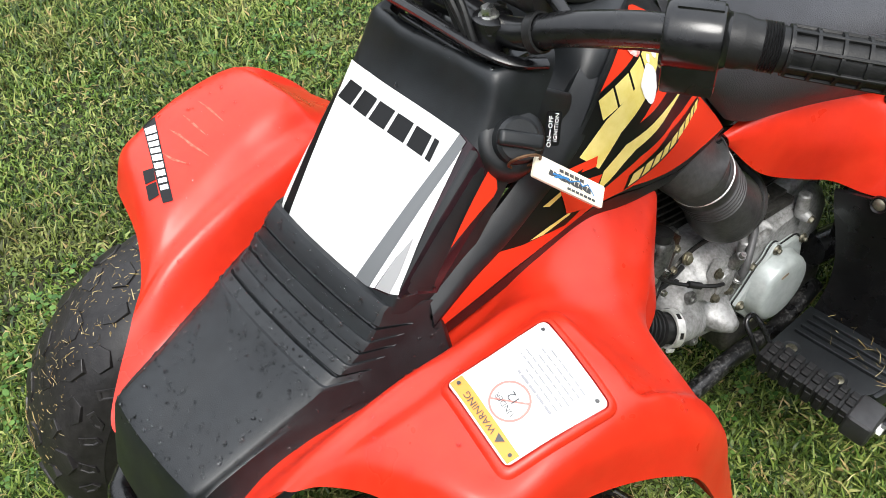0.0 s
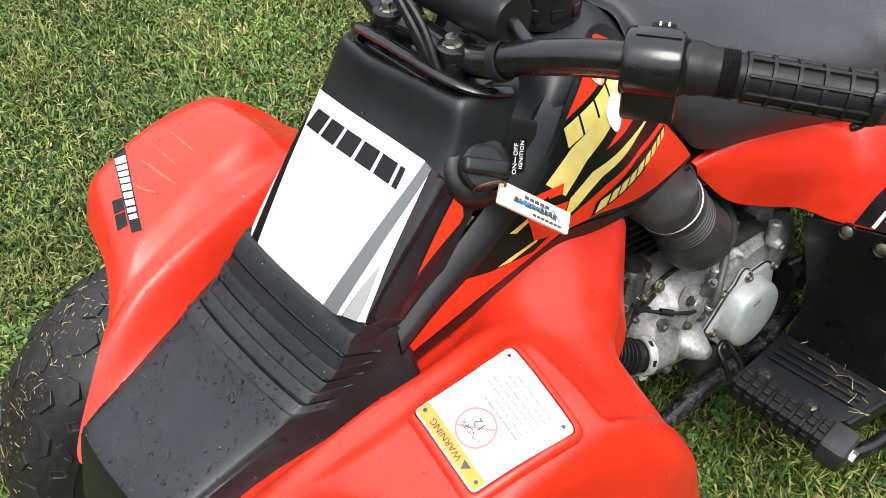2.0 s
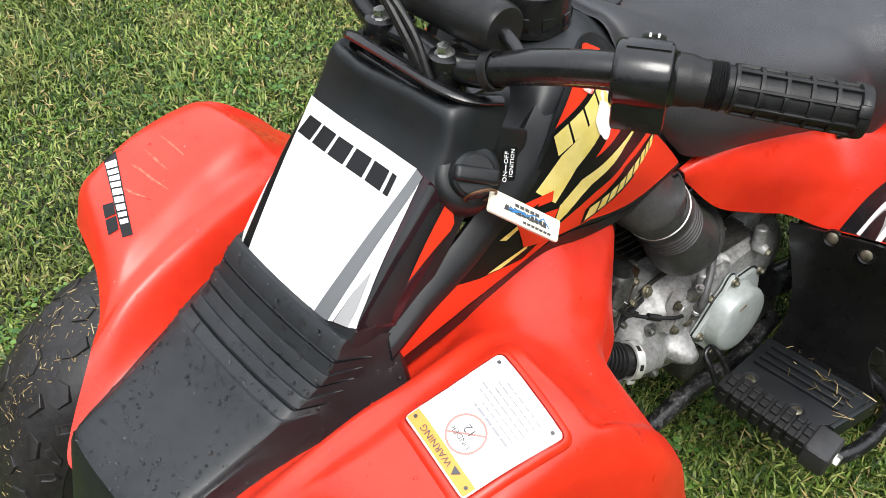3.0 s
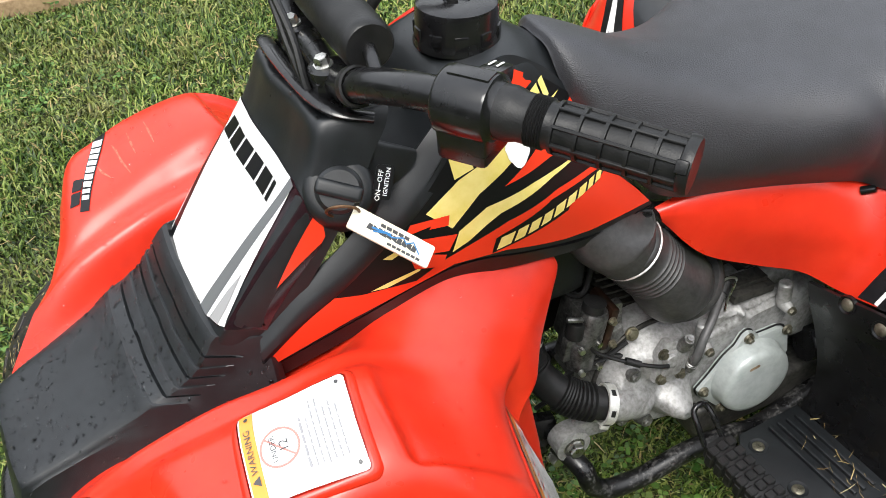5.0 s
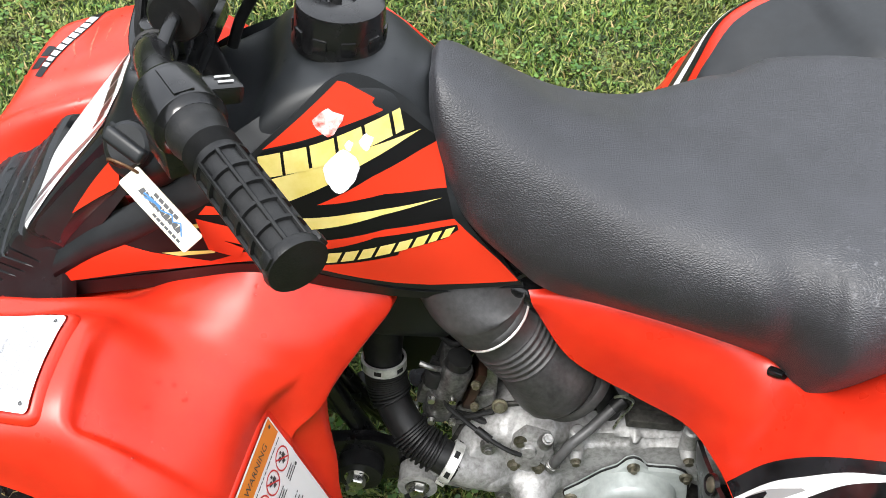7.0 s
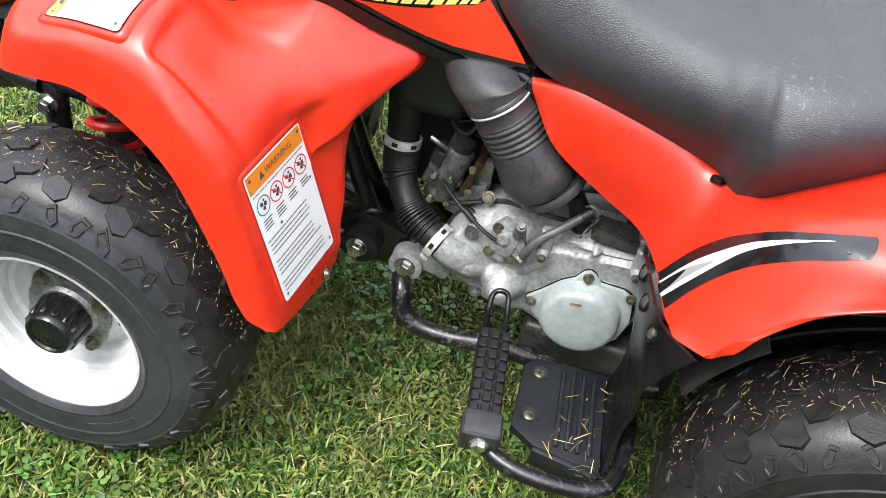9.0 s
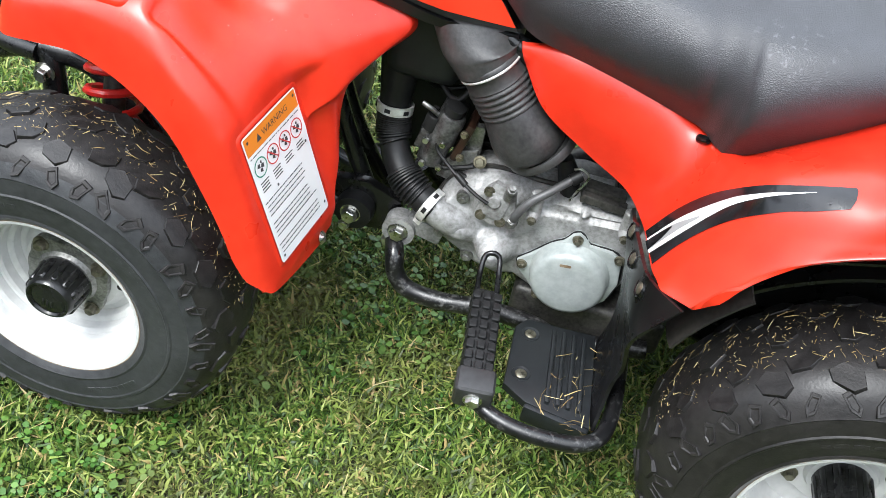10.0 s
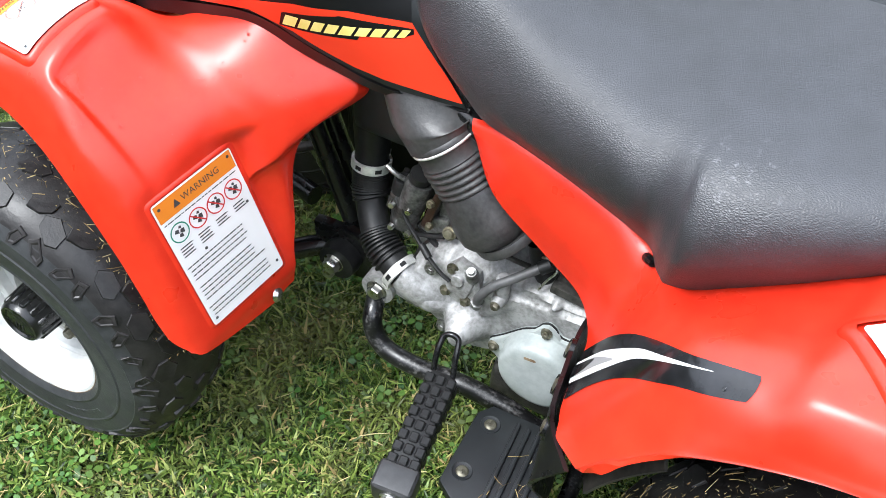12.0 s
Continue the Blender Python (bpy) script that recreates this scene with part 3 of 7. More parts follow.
# filler cap with its vent hose
cap_pose = pose(.290, 0.0, .768, 0, 5, 0)
cap_profile = [(0, .000), (.0375, .000), (.0375, 0.003), (.0362, .006), (.0355, .011), (.0350, .030), (.034, .034), (.030, .036), (.012, .0365), (.010, .033), (0, .033)]
cap = part("filler_cap", turned(cap_profile, cap_pose, 40), gloss_black, bike, "glossy black screw-on fuel cap", 35)
for k in range(10):
    a = 2 * math.pi * k / 10
    part("cap_grip", block((.005, .012, .012), cap_pose @ pose(.0345 * math.cos(a), .0345 * math.sin(a), .012, 0, 0, 36 * k), .002), gloss_black, cap)
part("vent_hose", tube([(.289, .0, .795), (.289, .001, .806), (.284, .006, .817), (.268, .02, .824), (.245, .03, .817), (.225, .035, .795), (.205, .035, .765), (.195, .03, .74)], .0048, 12, 8), rubber, bike, "bent black rubber vent hose")

# seat
rows = [
    [(.362, 0, .750), (.362, -.024, .748), (.365, -.043, .722), (.381, -.061, .676), (.401, -.071, .640), (.446, -.068, .588)],
    [(.372, 0, .757), (.373, -.030, .754), (.378, -.054, .728), (.394, -.073, .680), (.414, -.083, .640), (.456, -.075, .584)],
    [(.41, 0, .741), (.41, -.036, .738), (.415, -.064, .716), (.428, -.085, .672), (.444, -.093, .630), (.475, -.083, .580)],
    [(.47, 0, .711), (.47, -.046, .709), (.475, -.080, .692), (.483, -.101, .652), (.492, -.105, .614), (.51, -.088, .575)],
    [(.54, 0, .690), (.54, -.056, .688), (.545, -.100, .672), (.55, -.122, .638), (.555, -.121, .602), (.565, -.098, .567)],
    [(.61, 0, .682), (.61, -.066, .681), (.615, -.120, .668), (.62, -.145, .638), (.625, -.143, .600), (.632, -.114, .556)],
    [(.645, 0, .683), (.645, -.068, .682), (.645, -.122, .669), (.648, -.147, .638), (.650, -.146, .600), (.655, -.124, .553)],
    [(.668, 0, .684), (.668, -.073, .683), (.668, -.132, .671), (.670, -.160, .641), (.670, -.164, .602), (.670, -.146, .551)],
    [(.69, 0, .686), (.69, -.076, .685), (.69, -.140, .674), (.692, -.171, .644), (.694, -.178, .604), (.690, -.156, .553)],
    [(.76, 0, .694), (.76, -.07, .693), (.76, -.132, .683), (.76, -.160, .660), (.76, -.164, .626), (.755, -.143, .580)],
    [(.86, 0, .704), (.86, -.06, .702), (.86, -.106, .692), (.86, -.126, .675), (.86, -.128, .652), (.86, -.108, .618)],
    [(.97, 0, .708), (.97, -.05, .706), (.97, -.09, .695), (.97, -.106, .676), (.97, -.110, .655), (.97, -.096, .625)],
    [(1.06, 0, .700), (1.06, -.04, .698), (1.06, -.075, .684), (1.065, -.09, .665), (1.07, -.095, .64), (1.07, -.085, .615)],
    [(1.09, 0, .66), (1.09, -.03, .655), (1.09, -.06, .645), (1.09, -.07, .63), (1.09, -.07, .62), (1.09, -.07, .61)],
]
rows = [r[::-1] + [other_half(q) for q in r[1:]] for r in rows]
seat_bm = grid(smooth_rows(rows, 8, 6))
seat_skin_bm = seat_bm.copy()
part("seat", seat_bm, vinyl, bike, "long black grained vinyl seat, scuffed at its side", 70)
for s in (-1, 1):
    part("seat_bracket", tube([(x, y * s + .03 * (s > 0), z) for x, y, z in ((.655, .127, .544), (.659, .132, .547), (.663, .137, .550))], (.0048, .0046, .0035), 10, 4), gloss_black, bike, "glossy black lip of the seat base")


# rear wings
def rear_wing():
    rows = [
        [(.452, -.066, .566), (.454, -.071, .562), (.455, -.0725, .558), (.456, -.0725, .555), (.457, -.072, .552), (.458, -.071, .549)],
        [(.50, -.066, .572), (.502, -.081, .577), (.503, -.092, .561), (.502, -.095, .541), (.498, -.094, .523), (.494, -.092, .507)],
        [(.555, -.074, .566), (.558, -.091, .572), (.560, -.104, .553), (.559, -.110, .524), (.557, -.107, .496), (.554, -.103, .473)],
        [(.615, -.084, .556), (.618, -.104, .562), (.620, -.120, .541), (.617, -.128, .507), (.611, -.124, .475), (.604, -.118, .452)],
        [(.655, -.095, .545), (.660, -.120, .549), (.662, -.144, .534), (.652, -.160, .503), (.640, -.160, .470), (.6285, -.150, .439)],
        [(.69, -.125, .541), (.697, -.166, .559), (.692, -.202, .566), (.677, -.219, .540), (.659, -.219, .501), (.6355, -.205, .4515)],
        [(.73, -.128, .564), (.730, -.184, .586), (.725, -.232, .600), (.714, -.257, .589), (.690, -.268, .542), (.6455, -.262, .461)],
        [(.78, -.105, .592), (.784, -.180, .608), (.782, -.245, .624), (.768, -.280, .611), (.734, -.2935, .564), (.677, -.305, .474)],
        [(.83, -.08, .612), (.838, -.17, .628), (.840, -.258, .635), (.828, -.293, .622), (.79, -.304, .592), (.742, -.309, .555)],
        [(.92, -.07, .622), (.922, -.18, .634), (.922, -.265, .636), (.915, -.297, .626), (.895, -.308, .614), (.86, -.311, .604)],
        [(1.02, -.06, .618), (1.02, -.17, .628), (1.02, -.265, .626), (1.02, -.297, .616), (1.01, -.309, .604), (.99, -.313, .592)],
        [(1.14, -.06, .58), (1.14, -.17, .58), (1.14, -.26, .575), (1.14, -.292, .566), (1.14, -.306, .553), (1.13, -.311, .543)],
        [(1.20, -.06, .50), (1.20, -.16, .505), (1.20, -.25, .50), (1.20, -.285, .49), (1.20, -.30, .48), (1.20, -.305, .47)],
    ]
    rows = smooth_rows(rows, 9, 10)
    # the lower front corner is cut straight, not rounded
    cut = [Vector(q) for q in ((.6455, -.262, .461), (.650, -.2815, .4645), (.677, -.3055, .474), (.7023, -.3075, .5165))]
    for row in rows:
        q = Vector(row[-1])
        if cut[0].y > q.y and q.x < .703:
            row[-1] = min((a + (b - a) * max(0.0, min(1.0, (q - a).dot(b - a) / (b - a).length_squared)) for a, b in zip(cut, cut[1:])), key=lambda p: (p - q).length)
    out = grid(rows)
    # a raised platform behind a crease that runs across the wing
    for v in out.verts:
        y = v.co.y
        line = .783 + .19 * (y + .272) if y < -.2 else .797 + .25 * (y + .199)
        up = max(0.0, min(1.0, (v.co.x - line) / .024)) * max(0.0, min(1.0, (y + .305) / .025)) * max(0.0, min(1.0, (-.09 - y) / .03))
        v.co.z += .010 * up * up * (3 - 2 * up)
    return out


rear_bm = rear_wing()
rear_skin_bm = rear_bm.copy()


def far_rear(q):
    """Where the far rear wing has a point of the near one."""
    n = Vector((-.05, 1, 0)).normalized()
    q = Vector(q)
    return q - 2 * (q - MID_POINT).dot(n) * n + Vector((-.014, .009, .024))


rear_right_bm = rear_bm.copy()
for vert in rear_right_bm.verts:
    vert.co = far_rear(vert.co)
bmesh.ops.reverse_faces(rear_right_bm, faces=rear_right_bm.faces)
rear_right_skin_bm = rear_right_bm.copy()
left_rear = part("rear_wing", thicken(rear_bm, 0.0035), red, bike, "red plastic rear wing with a black and white stripe", 60)
right_rear = part("rear_wing", thicken(rear_right_bm, 0.0035), red, bike, "red plastic rear wing with a black and white stripe", 60)
part("seat_pan", block((.40, .20, .03), pose(.90, 0, .575), .01), black_plastic, bike)


# wheels
def tyre_shape(width, radius, bead):
    """Tyre on the y axis, outer side towards -y: bead, sidewall with moulded rings, round shoulder and tread."""
    w = width / 2
    flank = [(0, .80), (.055, .90), (.12, .965), (.135, .985), (.15, .982), (.165, .972), (.27, 1.0), (.40, 1.004), (.415, 1.020), (.435, 1.020), (.45, 1.0), (.50, .998), (.62, .968), (.635, .978), (.66, .955), (.78, .87), (.90, .70), (.97, .45), (1.0, 0)]
    prof = [(bead + (radius - bead) * u, w * h) for u, h in flank]
    body = turned(prof + [(r, -h) for r, h in prof[-2::-1]], pose(0, 0, 0, 90, 0, 0), 96)
    bmesh.ops.recalc_face_normals(body, faces=body.faces)
    body.normal_update()
    return body


def lug_mesh(outline, high, slope, dip, mat):
    """A low moulded lug: sloping sides, a flat rim and a slightly sunken middle."""
    bm = bmesh.new()
    scale = lambda k: [(x * k, y * k) for x, y in outline]
    reach = max(math.hypot(x, y) for x, y in outline)
    rings = [(1 + slope / reach, -.004), (1 + .25 * slope / reach, high * .8), (1 - .25 * slope / reach, high)] + ([(.72, high), (.56, high - dip)] if dip else [])
    loops = [[bm.verts.new((x, y, z)) for x, y in scale(k)] for k, z in rings]
    n = len(outline)
    for a, b in zip(loops, loops[1:]):
        for k in range(n):
            bm.faces.new([a[k], a[(k + 1) % n], b[(k + 1) % n], b[k]])
    bm.faces.new(loops[-1])
    bmesh.ops.recalc_face_normals(bm, faces=bm.faces)
    me = bpy.data.meshes.new("lug")
    bm.to_mesh(me)
    bm.free()
    me.materials.append(mat)
    return me


def lug_set(mat):
    hexagon = [(-.017, .001), (-.0105, .0115), (.009, .0120), (.0175, .003), (.0105, -.0115), (-.008, -.0125)]
    worn = [(-.017, -.004), (-.012, .0085), (.001, .0120), (.0165, .006), (.0145, -.0090), (-.004, -.0115)]
    gable = [(-.0055, -.013), (.0055, -.012), (.0065, .005), (.0010, .014), (-.0055, .008)]
    return lug_mesh(hexagon, .0034, .0011, 0, mat), lug_mesh(worn, .0032, .0013, 0, mat), lug_mesh(gable, .0028, .0014, .0012, mat)


LUGS = {m.name: lug_set(m) for m in (wet_rubber,)}


def add_lugs(tyre, body, width, radius, bead, count, mat):
    """Knobbly lugs: five rows on the tread, and gable-shaped ones in pairs round each cheek; each is a piece of its own."""
    w, tree = width / 2, BVHTree.FromBMesh(body)
    rng = random.Random(count)
    tread, edge, cheek = LUGS[mat.name]
    cheek_r = bead + (radius - bead) * .76
    for k in range(count):
        for row, (lat, me, rot) in enumerate(((0.0, tread, 28), (.40, edge, -32), (-.40, edge, 32), (.74, tread, 22), (-.74, tread, -22), (.95, cheek, 24), (-.95, cheek, -24), (.95, cheek, -26), (-.95, cheek, 26))):
            t = 2 * math.pi * (k + (0.5 if row in (1, 2, 5, 6) else 0.0)) / count + rng.uniform(-.035, .035)
            c, d = math.cos(t), math.sin(t)
            if row < 3:
                start, way = Vector((.4 * c, w * lat, .4 * d)), Vector((-c, 0, -d))
            elif row < 5:
                start = Vector((.36 * c, w * lat * 1.7, .36 * d))
                way = (Vector((.16 * c, w * lat * .55, .16 * d)) - start).normalized()
            else:
                start, way = Vector((cheek_r * c, w * math.copysign(2.5, lat), cheek_r * d)), Vector((0, -math.copysign(1, lat), 0))
            hit, n, _, _ = tree.ray_cast(start, way)
            if hit is None:
                continue
            if n.dot(way) > 0:
                n = -n
            tangent = Vector((-d, 0, c))
            if row > 4:
                n, rot = (n + Vector((.25 * c, 0, .25 * d))).normalized(), rot + (180 if lat > 0 else 0)
                tangent = (tangent - n * tangent.dot(n)).normalized()
            lm = Matrix.Translation(hit - n * .0012) @ Matrix((tangent, n.cross(tangent), n)).transposed().to_4x4() @ pose(0, 0, 0, 0, 0, rot + rng.uniform(-16, 16)) @ Matrix.Diagonal((rng.uniform(.85, 1.1), rng.uniform(.8, 1.1), rng.uniform(.75, 1.1), 1))
            lug = new("lug", me)
            lug.parent = tyre
            lug.matrix_basis = lm


def rim_shape(width, bead, deep):
    """Pressed steel rim: rolled lip, three stepped rings that go down to a deep well, and a dish round the hub."""
    w, k = width / 2, bead / .1185
    prof = [(.030, .20), (.050, .20), (.060, .16), (.068, .02), (.074, -.06), (.0790, -.04), (.0815, .10), (.0850, .14), (.0880, .15), (.0895, .30), (.0925, .345), (.0955, .355), (.0970, .50), (.1000, .545), (.1035, .555), (.1050, .70), (.1085, .755),
            (.1105, .84), (.1140, .90), (.1175, .905), (.1185, .86), (.117, .80), (.108, .72), (.104, .5), (.098, 0), (.104, -.5), (.117, -.82), (.117, -.86), (.106, -.78), (.095, -.1), (.03, .14)]
    return turned([(r * k, (h - deep * max(0.0, min(1.0, (.100 - r) / .02))) * w) for r, h in prof], pose(0, 0, 0, 90, 0, 0), 72)


def make_wheel(name, place, width, radius, bead, lugs, turn, label, flip=False, mat=wet_rubber, deep=0.0):
    m = Matrix.Translation(place) @ pose(0, 0, 0, 0, turn, 180 if flip else 0)
    k = bead / .1185
    rim = part(name, rim_shape(width, bead, deep), rim_white, bike, label, 30)
    body = tyre_shape(width, radius, bead * .95)
    tyre = part("tyre", body.copy(), mat, bike, "knobbly black tyre with grass clippings", 30)
    tyre.matrix_basis = m
    # the tread is wet and darker than the dusty sidewall
    tyre.data.materials.append(wet_rubber)
    for face in tyre.data.polygons:
        if math.hypot(face.center.x, face.center.z) > bead + (radius - bead) * .74:
            face.material_index = 1
    add_lugs(tyre, body, width, radius, bead * .95, lugs, wet_rubber)
    body.free()
    rng = random.Random(lugs)
    for run, (a0, a1, r) in enumerate(((20, 68, .58), (200, 255, .58), (110, 150, .52), (300, 330, .50))):
        a = a0
        while a < a1:
            step = rng.uniform(2.2, 4.5)
            c, d, rr = math.cos(radians(a)), math.sin(radians(a)), bead + (radius - bead) * (r - .25)
            part("sidewall_print", block((step * .0022, .006, .0012), Matrix.Translation((rr * c, -width / 2 * .997, rr * d)) @ Matrix((Vector((-d, 0, c)), Vector((c, 0, d)), Vector((0, -1, 0)))).transposed().to_4x4(), .0004, 1), mat, tyre)
            a += step
    part("bead_rust", turned([(.1168 * k, width / 2 * .885), (.1186 * k, width / 2 * .905), (.1198 * k, width / 2 * .885)], pose(0, 0, 0, 90, 0, 0), 72), rust, rim, "rust line at the rim's edge")
    out = pose(0, -width / 2 * (.20 - deep), 0, 90, 0, 0) @ Matrix.Diagonal((1, 1, 1.6 if deep else 1, 1))
    outline = []
    for a in range(0, 360, 9):
        lobe = .053 + .009 * max(0.0, math.cos(radians(4 * (a - 45)))) ** .7
        outline.append((lobe * k * math.cos(radians(a)), lobe * k * math.sin(radians(a))))
    part("hub_plate", join(slab(outline, .009, out, .002), turned([(.040 * k, .008), (.036 * k, .014), (.0, .015)], out, 28)), rim_white if deep else carb_metal, rim, "hub plate with four lobes")
    cap = part("hub_cap", turned([(0, .0515), (.019, .0515), (.0215, .0505), (.0235, .0530), (.0262, .0530), (.0285, .0500), (.0300, .040), (.0318, .012), (.0318, .006), (0, .006)], out, 32),
                gloss_black, rim, "glossy black plastic hub cap")
    for a in range(0, 360, 30):
        part("cap_rib", block((.0050, .0085, .032), out @ pose(.0300 * math.cos(radians(a)), .0300 * math.sin(radians(a)), .030, 0, 0, a) @ pose(0, 0, 0, 0, -3, 0), .0018, 1), gloss_black, cap)
    for dx in (-.005, 0, .005):
        part("cap_mark", block((.0022, .010, .001), out @ pose(dx, -.006, .0518), .0003, 1), rubber, cap)
    for a in (45, 135, 225, 315):
        part("wheel_nut", bolt_shape(out @ Vector((.053 * k * math.cos(radians(a)), .053 * k * math.sin(radians(a)), .009)), (0, -1, 0), .0068, .009), dull_screw, rim)
    part("valve", tube([(.066 * k, -width / 2 * .10, .028), (.072 * k, -width / 2 * .45, .034)], .0048, 10), rubber, rim)
    rim.matrix_basis = m
    return rim


make_wheel("front_wheel", (.006, -.246, .226), .148, .2150, .1135, 19, 12, "white-painted steel front wheel, slightly rusty at its rim", False, tyre_rubber)
make_wheel("front_wheel", (-.02, .285, .235), .165, .2290, .1140, 19, 40, "white-painted steel front wheel", True)
make_wheel("rear_wheel", (.930, -.236, .230), .165, .2290, .1240, 21, 25, "white-painted steel rear wheel", False, wet_rubber, .45)
make_wheel("rear_wheel", (.90, .315, .240), .185, .2290, .1060, 21, 70, "white-painted steel rear wheel", True, wet_rubber, .45)

# handlebar, grips and what is clamped on them
GRIP_A, GRIP_B = Vector((.236, -.205, .823)), Vector((.308, -.297, .810))
bar_left = [(.170, 0, .792), (.169, -.035, .791), (.171, -.068, .796), (.180, -.105, .812), (.200, -.152, .824), (.222, -.187, .825), GRIP_A, GRIP_B]
bar = part("handlebar", join(tube(bar_left, [.0118, .0118, .0125, .013, .0125, .0118, .011, .011], 16, 6), tube([(x, -y, z) for x, y, z in bar_left], .0118, 16, 6)), gloss_black, bike, "glossy black tubular handlebar")
part("crossbar", tube([(.184, -.108, .812), (.188, -.085, .823), (.190, -.06, .826), (.190, .06, .826), (.188, .085, .823), (.184, .108, .812)], .0055, 12, 5), gloss_black, bike)


def along(a, b):
    return facing(a, b - a, (0, 0, 1)), (b - a).length


def grip(a, b):
    m, n = along(a, b)
    body = part("grip", turned([(0, -.006), (.0180, -.006), (.0185, .002), (.0180, .005), (.0165, .010), (.0165, .016)] + [q for k in range(7) for q in ((.0172, .0165 + .0018 * k), (.0158, .0174 + .0018 * k))]
                               + [(.0152, .032), (.0152, n - .004), (.0178, n - .003), (.0188, n), (.0178, n + .004), (.006, n + .005), (0, n + .005)], m, 28), rubber, bike, "black rubber handlebar grip with a ribbed grid")
    for k in range(6):
        h = .034 + k * (n - .036) / 5
        part("ring_rib", turned([(.0150, h - .0017), (.0173, h - .0012), (.0173, h + .0012), (.0150, h + .0017)], m, 28), rubber, body)
    for k in range(8):
        a2 = radians(45 * k + 10)
        part("long_rib", block((.0028, .0026, n - .034), m @ pose(.0162 * math.cos(a2), .0162 * math.sin(a2), .034 + (n - .034) / 2, 0, 0, math.degrees(a2)), .0006, 1), rubber, body)
    for k in range(3):
        a2 = radians(120 * k + 30)
        part("end_lug", block((.006, .009, .008), m @ pose(.0170 * math.cos(a2), .0170 * math.sin(a2), n - .001, 0, 0, math.degrees(a2)), .002), rubber, body)


grip(GRIP_A, GRIP_B)
grip(Vector((GRIP_A.x, -GRIP_A.y, GRIP_A.z)), Vector((GRIP_B.x, -GRIP_B.y, GRIP_B.z)))

m_sw, _ = along(Vector((.205, -.162, .8245)), GRIP_A)
switch = part("switch_housing", join(turned([(0, .006), (.0215, .006), (.0232, .0075), (.0238, .010), (.0240, .026), (.0238, .0425), (.0232, .0445), (.0200, .0462), (.0185, .049), (0, .049)], m_sw, 30),
                                     block((.036, .029, .037), m_sw @ pose(-.002, -.0205, .027), .004, 2)), gloss_black, bike, "glossy black handlebar switch housing")
part("switch_lid", block((.013, .004, .030), m_sw @ pose(0, .0225, .028), .001), gloss_black, switch)
part("stop_switch", block((.024, .013, .018), m_sw @ pose(.026, .008, .030, 0, 0, -14), .0035, 2), gloss_black, switch, "black engine stop switch with white print")
for k in range(2):
    part("print_bar", block((.010, .0006, .0015), m_sw @ pose(.029, .0150, .027 + .006 * k, 0, 0, -14), 0), white_sticker, switch)
part("switch_housing", join(turned([(0, .004), (.022, .004), (.0265, .012), (.0265, .044), (.020, .052), (0, .052)], facing((.205, .162, .8245), (.031, .043, -.001)), 24)), gloss_black, bike)

# padded crossbar cover
pad = part("bar_pad", turned([(0, 0), (.018, 0), (.0198, .002), (.0207, .008), (.0209, .034), (.0213, .036), (.0213, .12), (.0209, .122), (.0207, .148), (.0198, .154), (.018, .156), (0, .156)], facing((.190, -.078, .826), (0, 1, 0), (0, 0, 1)), 32), rubber, bike, "round black foam handlebar pad with white print")
for k in range(6):
    a = radians(62)
    part("print_bar", block((.0105, .0072 if k else .003, .0012), pose(.1925, -.030 + .0105 * k, .826 + .0211, 0, 6, 14), .0004, 1), white_sticker, pad)

# clamps, steering head and cables
for s in (-1, 1):
    clamp = part("bar_clamp", join(turned([(0, -.035), (.014, -.035), (.0145, -.01), (.016, .004), (.0155, .012), (.011, .0135), (0, .0135)], pose(.166, .041 * s, .790), 24),
                                   block((.034, .026, .02), pose(.168, .041 * s, .786), .005)), gloss_black, bike, "black handlebar clamp")
    part("clamp_bolt", join(bolt_shape((.163, .040 * s, .803), (-.1, 0, 1), .0062, .008, 1.3)), steel, clamp, "shiny zinc hexagon bolt")
    part("clamp_bolt", join(bolt_shape((.183, .030 * s, .797), (.2, 0, 1), .0045, .005, 1.3)), dark_metal, clamp)
part("steering_head", join(block((.05, .115, .016), pose(.165, 0, .762), .005), turned([(0, -.16), (.022, -.16), (.022, 0), (0, 0)], pose(.168, 0, .757, 0, -18, 0), 20)), gloss_black, bike, "black steering head")
part("bar_strap", turned([(.0135, -.004), (.0155, -.0035), (.0155, .0035), (.0135, .004)], facing((.1735, -.083, .8025), Vector((.20, -.86, .40))), 24), rubber, bike, "ribbed black strap on the handlebar")
part("cable_guide", join(tube([(.152, .060, .778), (.141, .052, .790), (.140, .02, .792), (.143, -.02, .789), (.149, -.050, .783), (.161, -.070, .777), (.184, -.080, .771)], .0080, 12, 6, .55),
                         tube([(.152, .050, .764), (.143, .042, .776), (.146, -.02, .773), (.153, -.045, .767), (.175, -.066, .762)], .0036, 10, 6)), gloss_black, bike, "bent black cable guide")
for k, dy in enumerate((0, .008, -.007)):
    part("cable", tube([(.150 + .003 * k, -.040 + dy, .762), (.147, -.034 + dy, .788), (.145 + .002 * k, -.012 + dy, .82), (.148, .03 + dy, .852), (.158, .09 + dy, .868), (.185, .16, .85)], .0033, 8, 7), rubber, bike)
part("brake_cable", tube([(.176, -.070, .784), (.185, -.105, .798), (.204, -.150, .808), (.224, -.182, .808)], .003, 8, 6), gloss_black, bike)
# dark block added to stand for the shade in the cavity here
part("cavity_shade_block", block((.07, .10, .02), pose(.20, 0, .70), .004), black_plastic, bike)

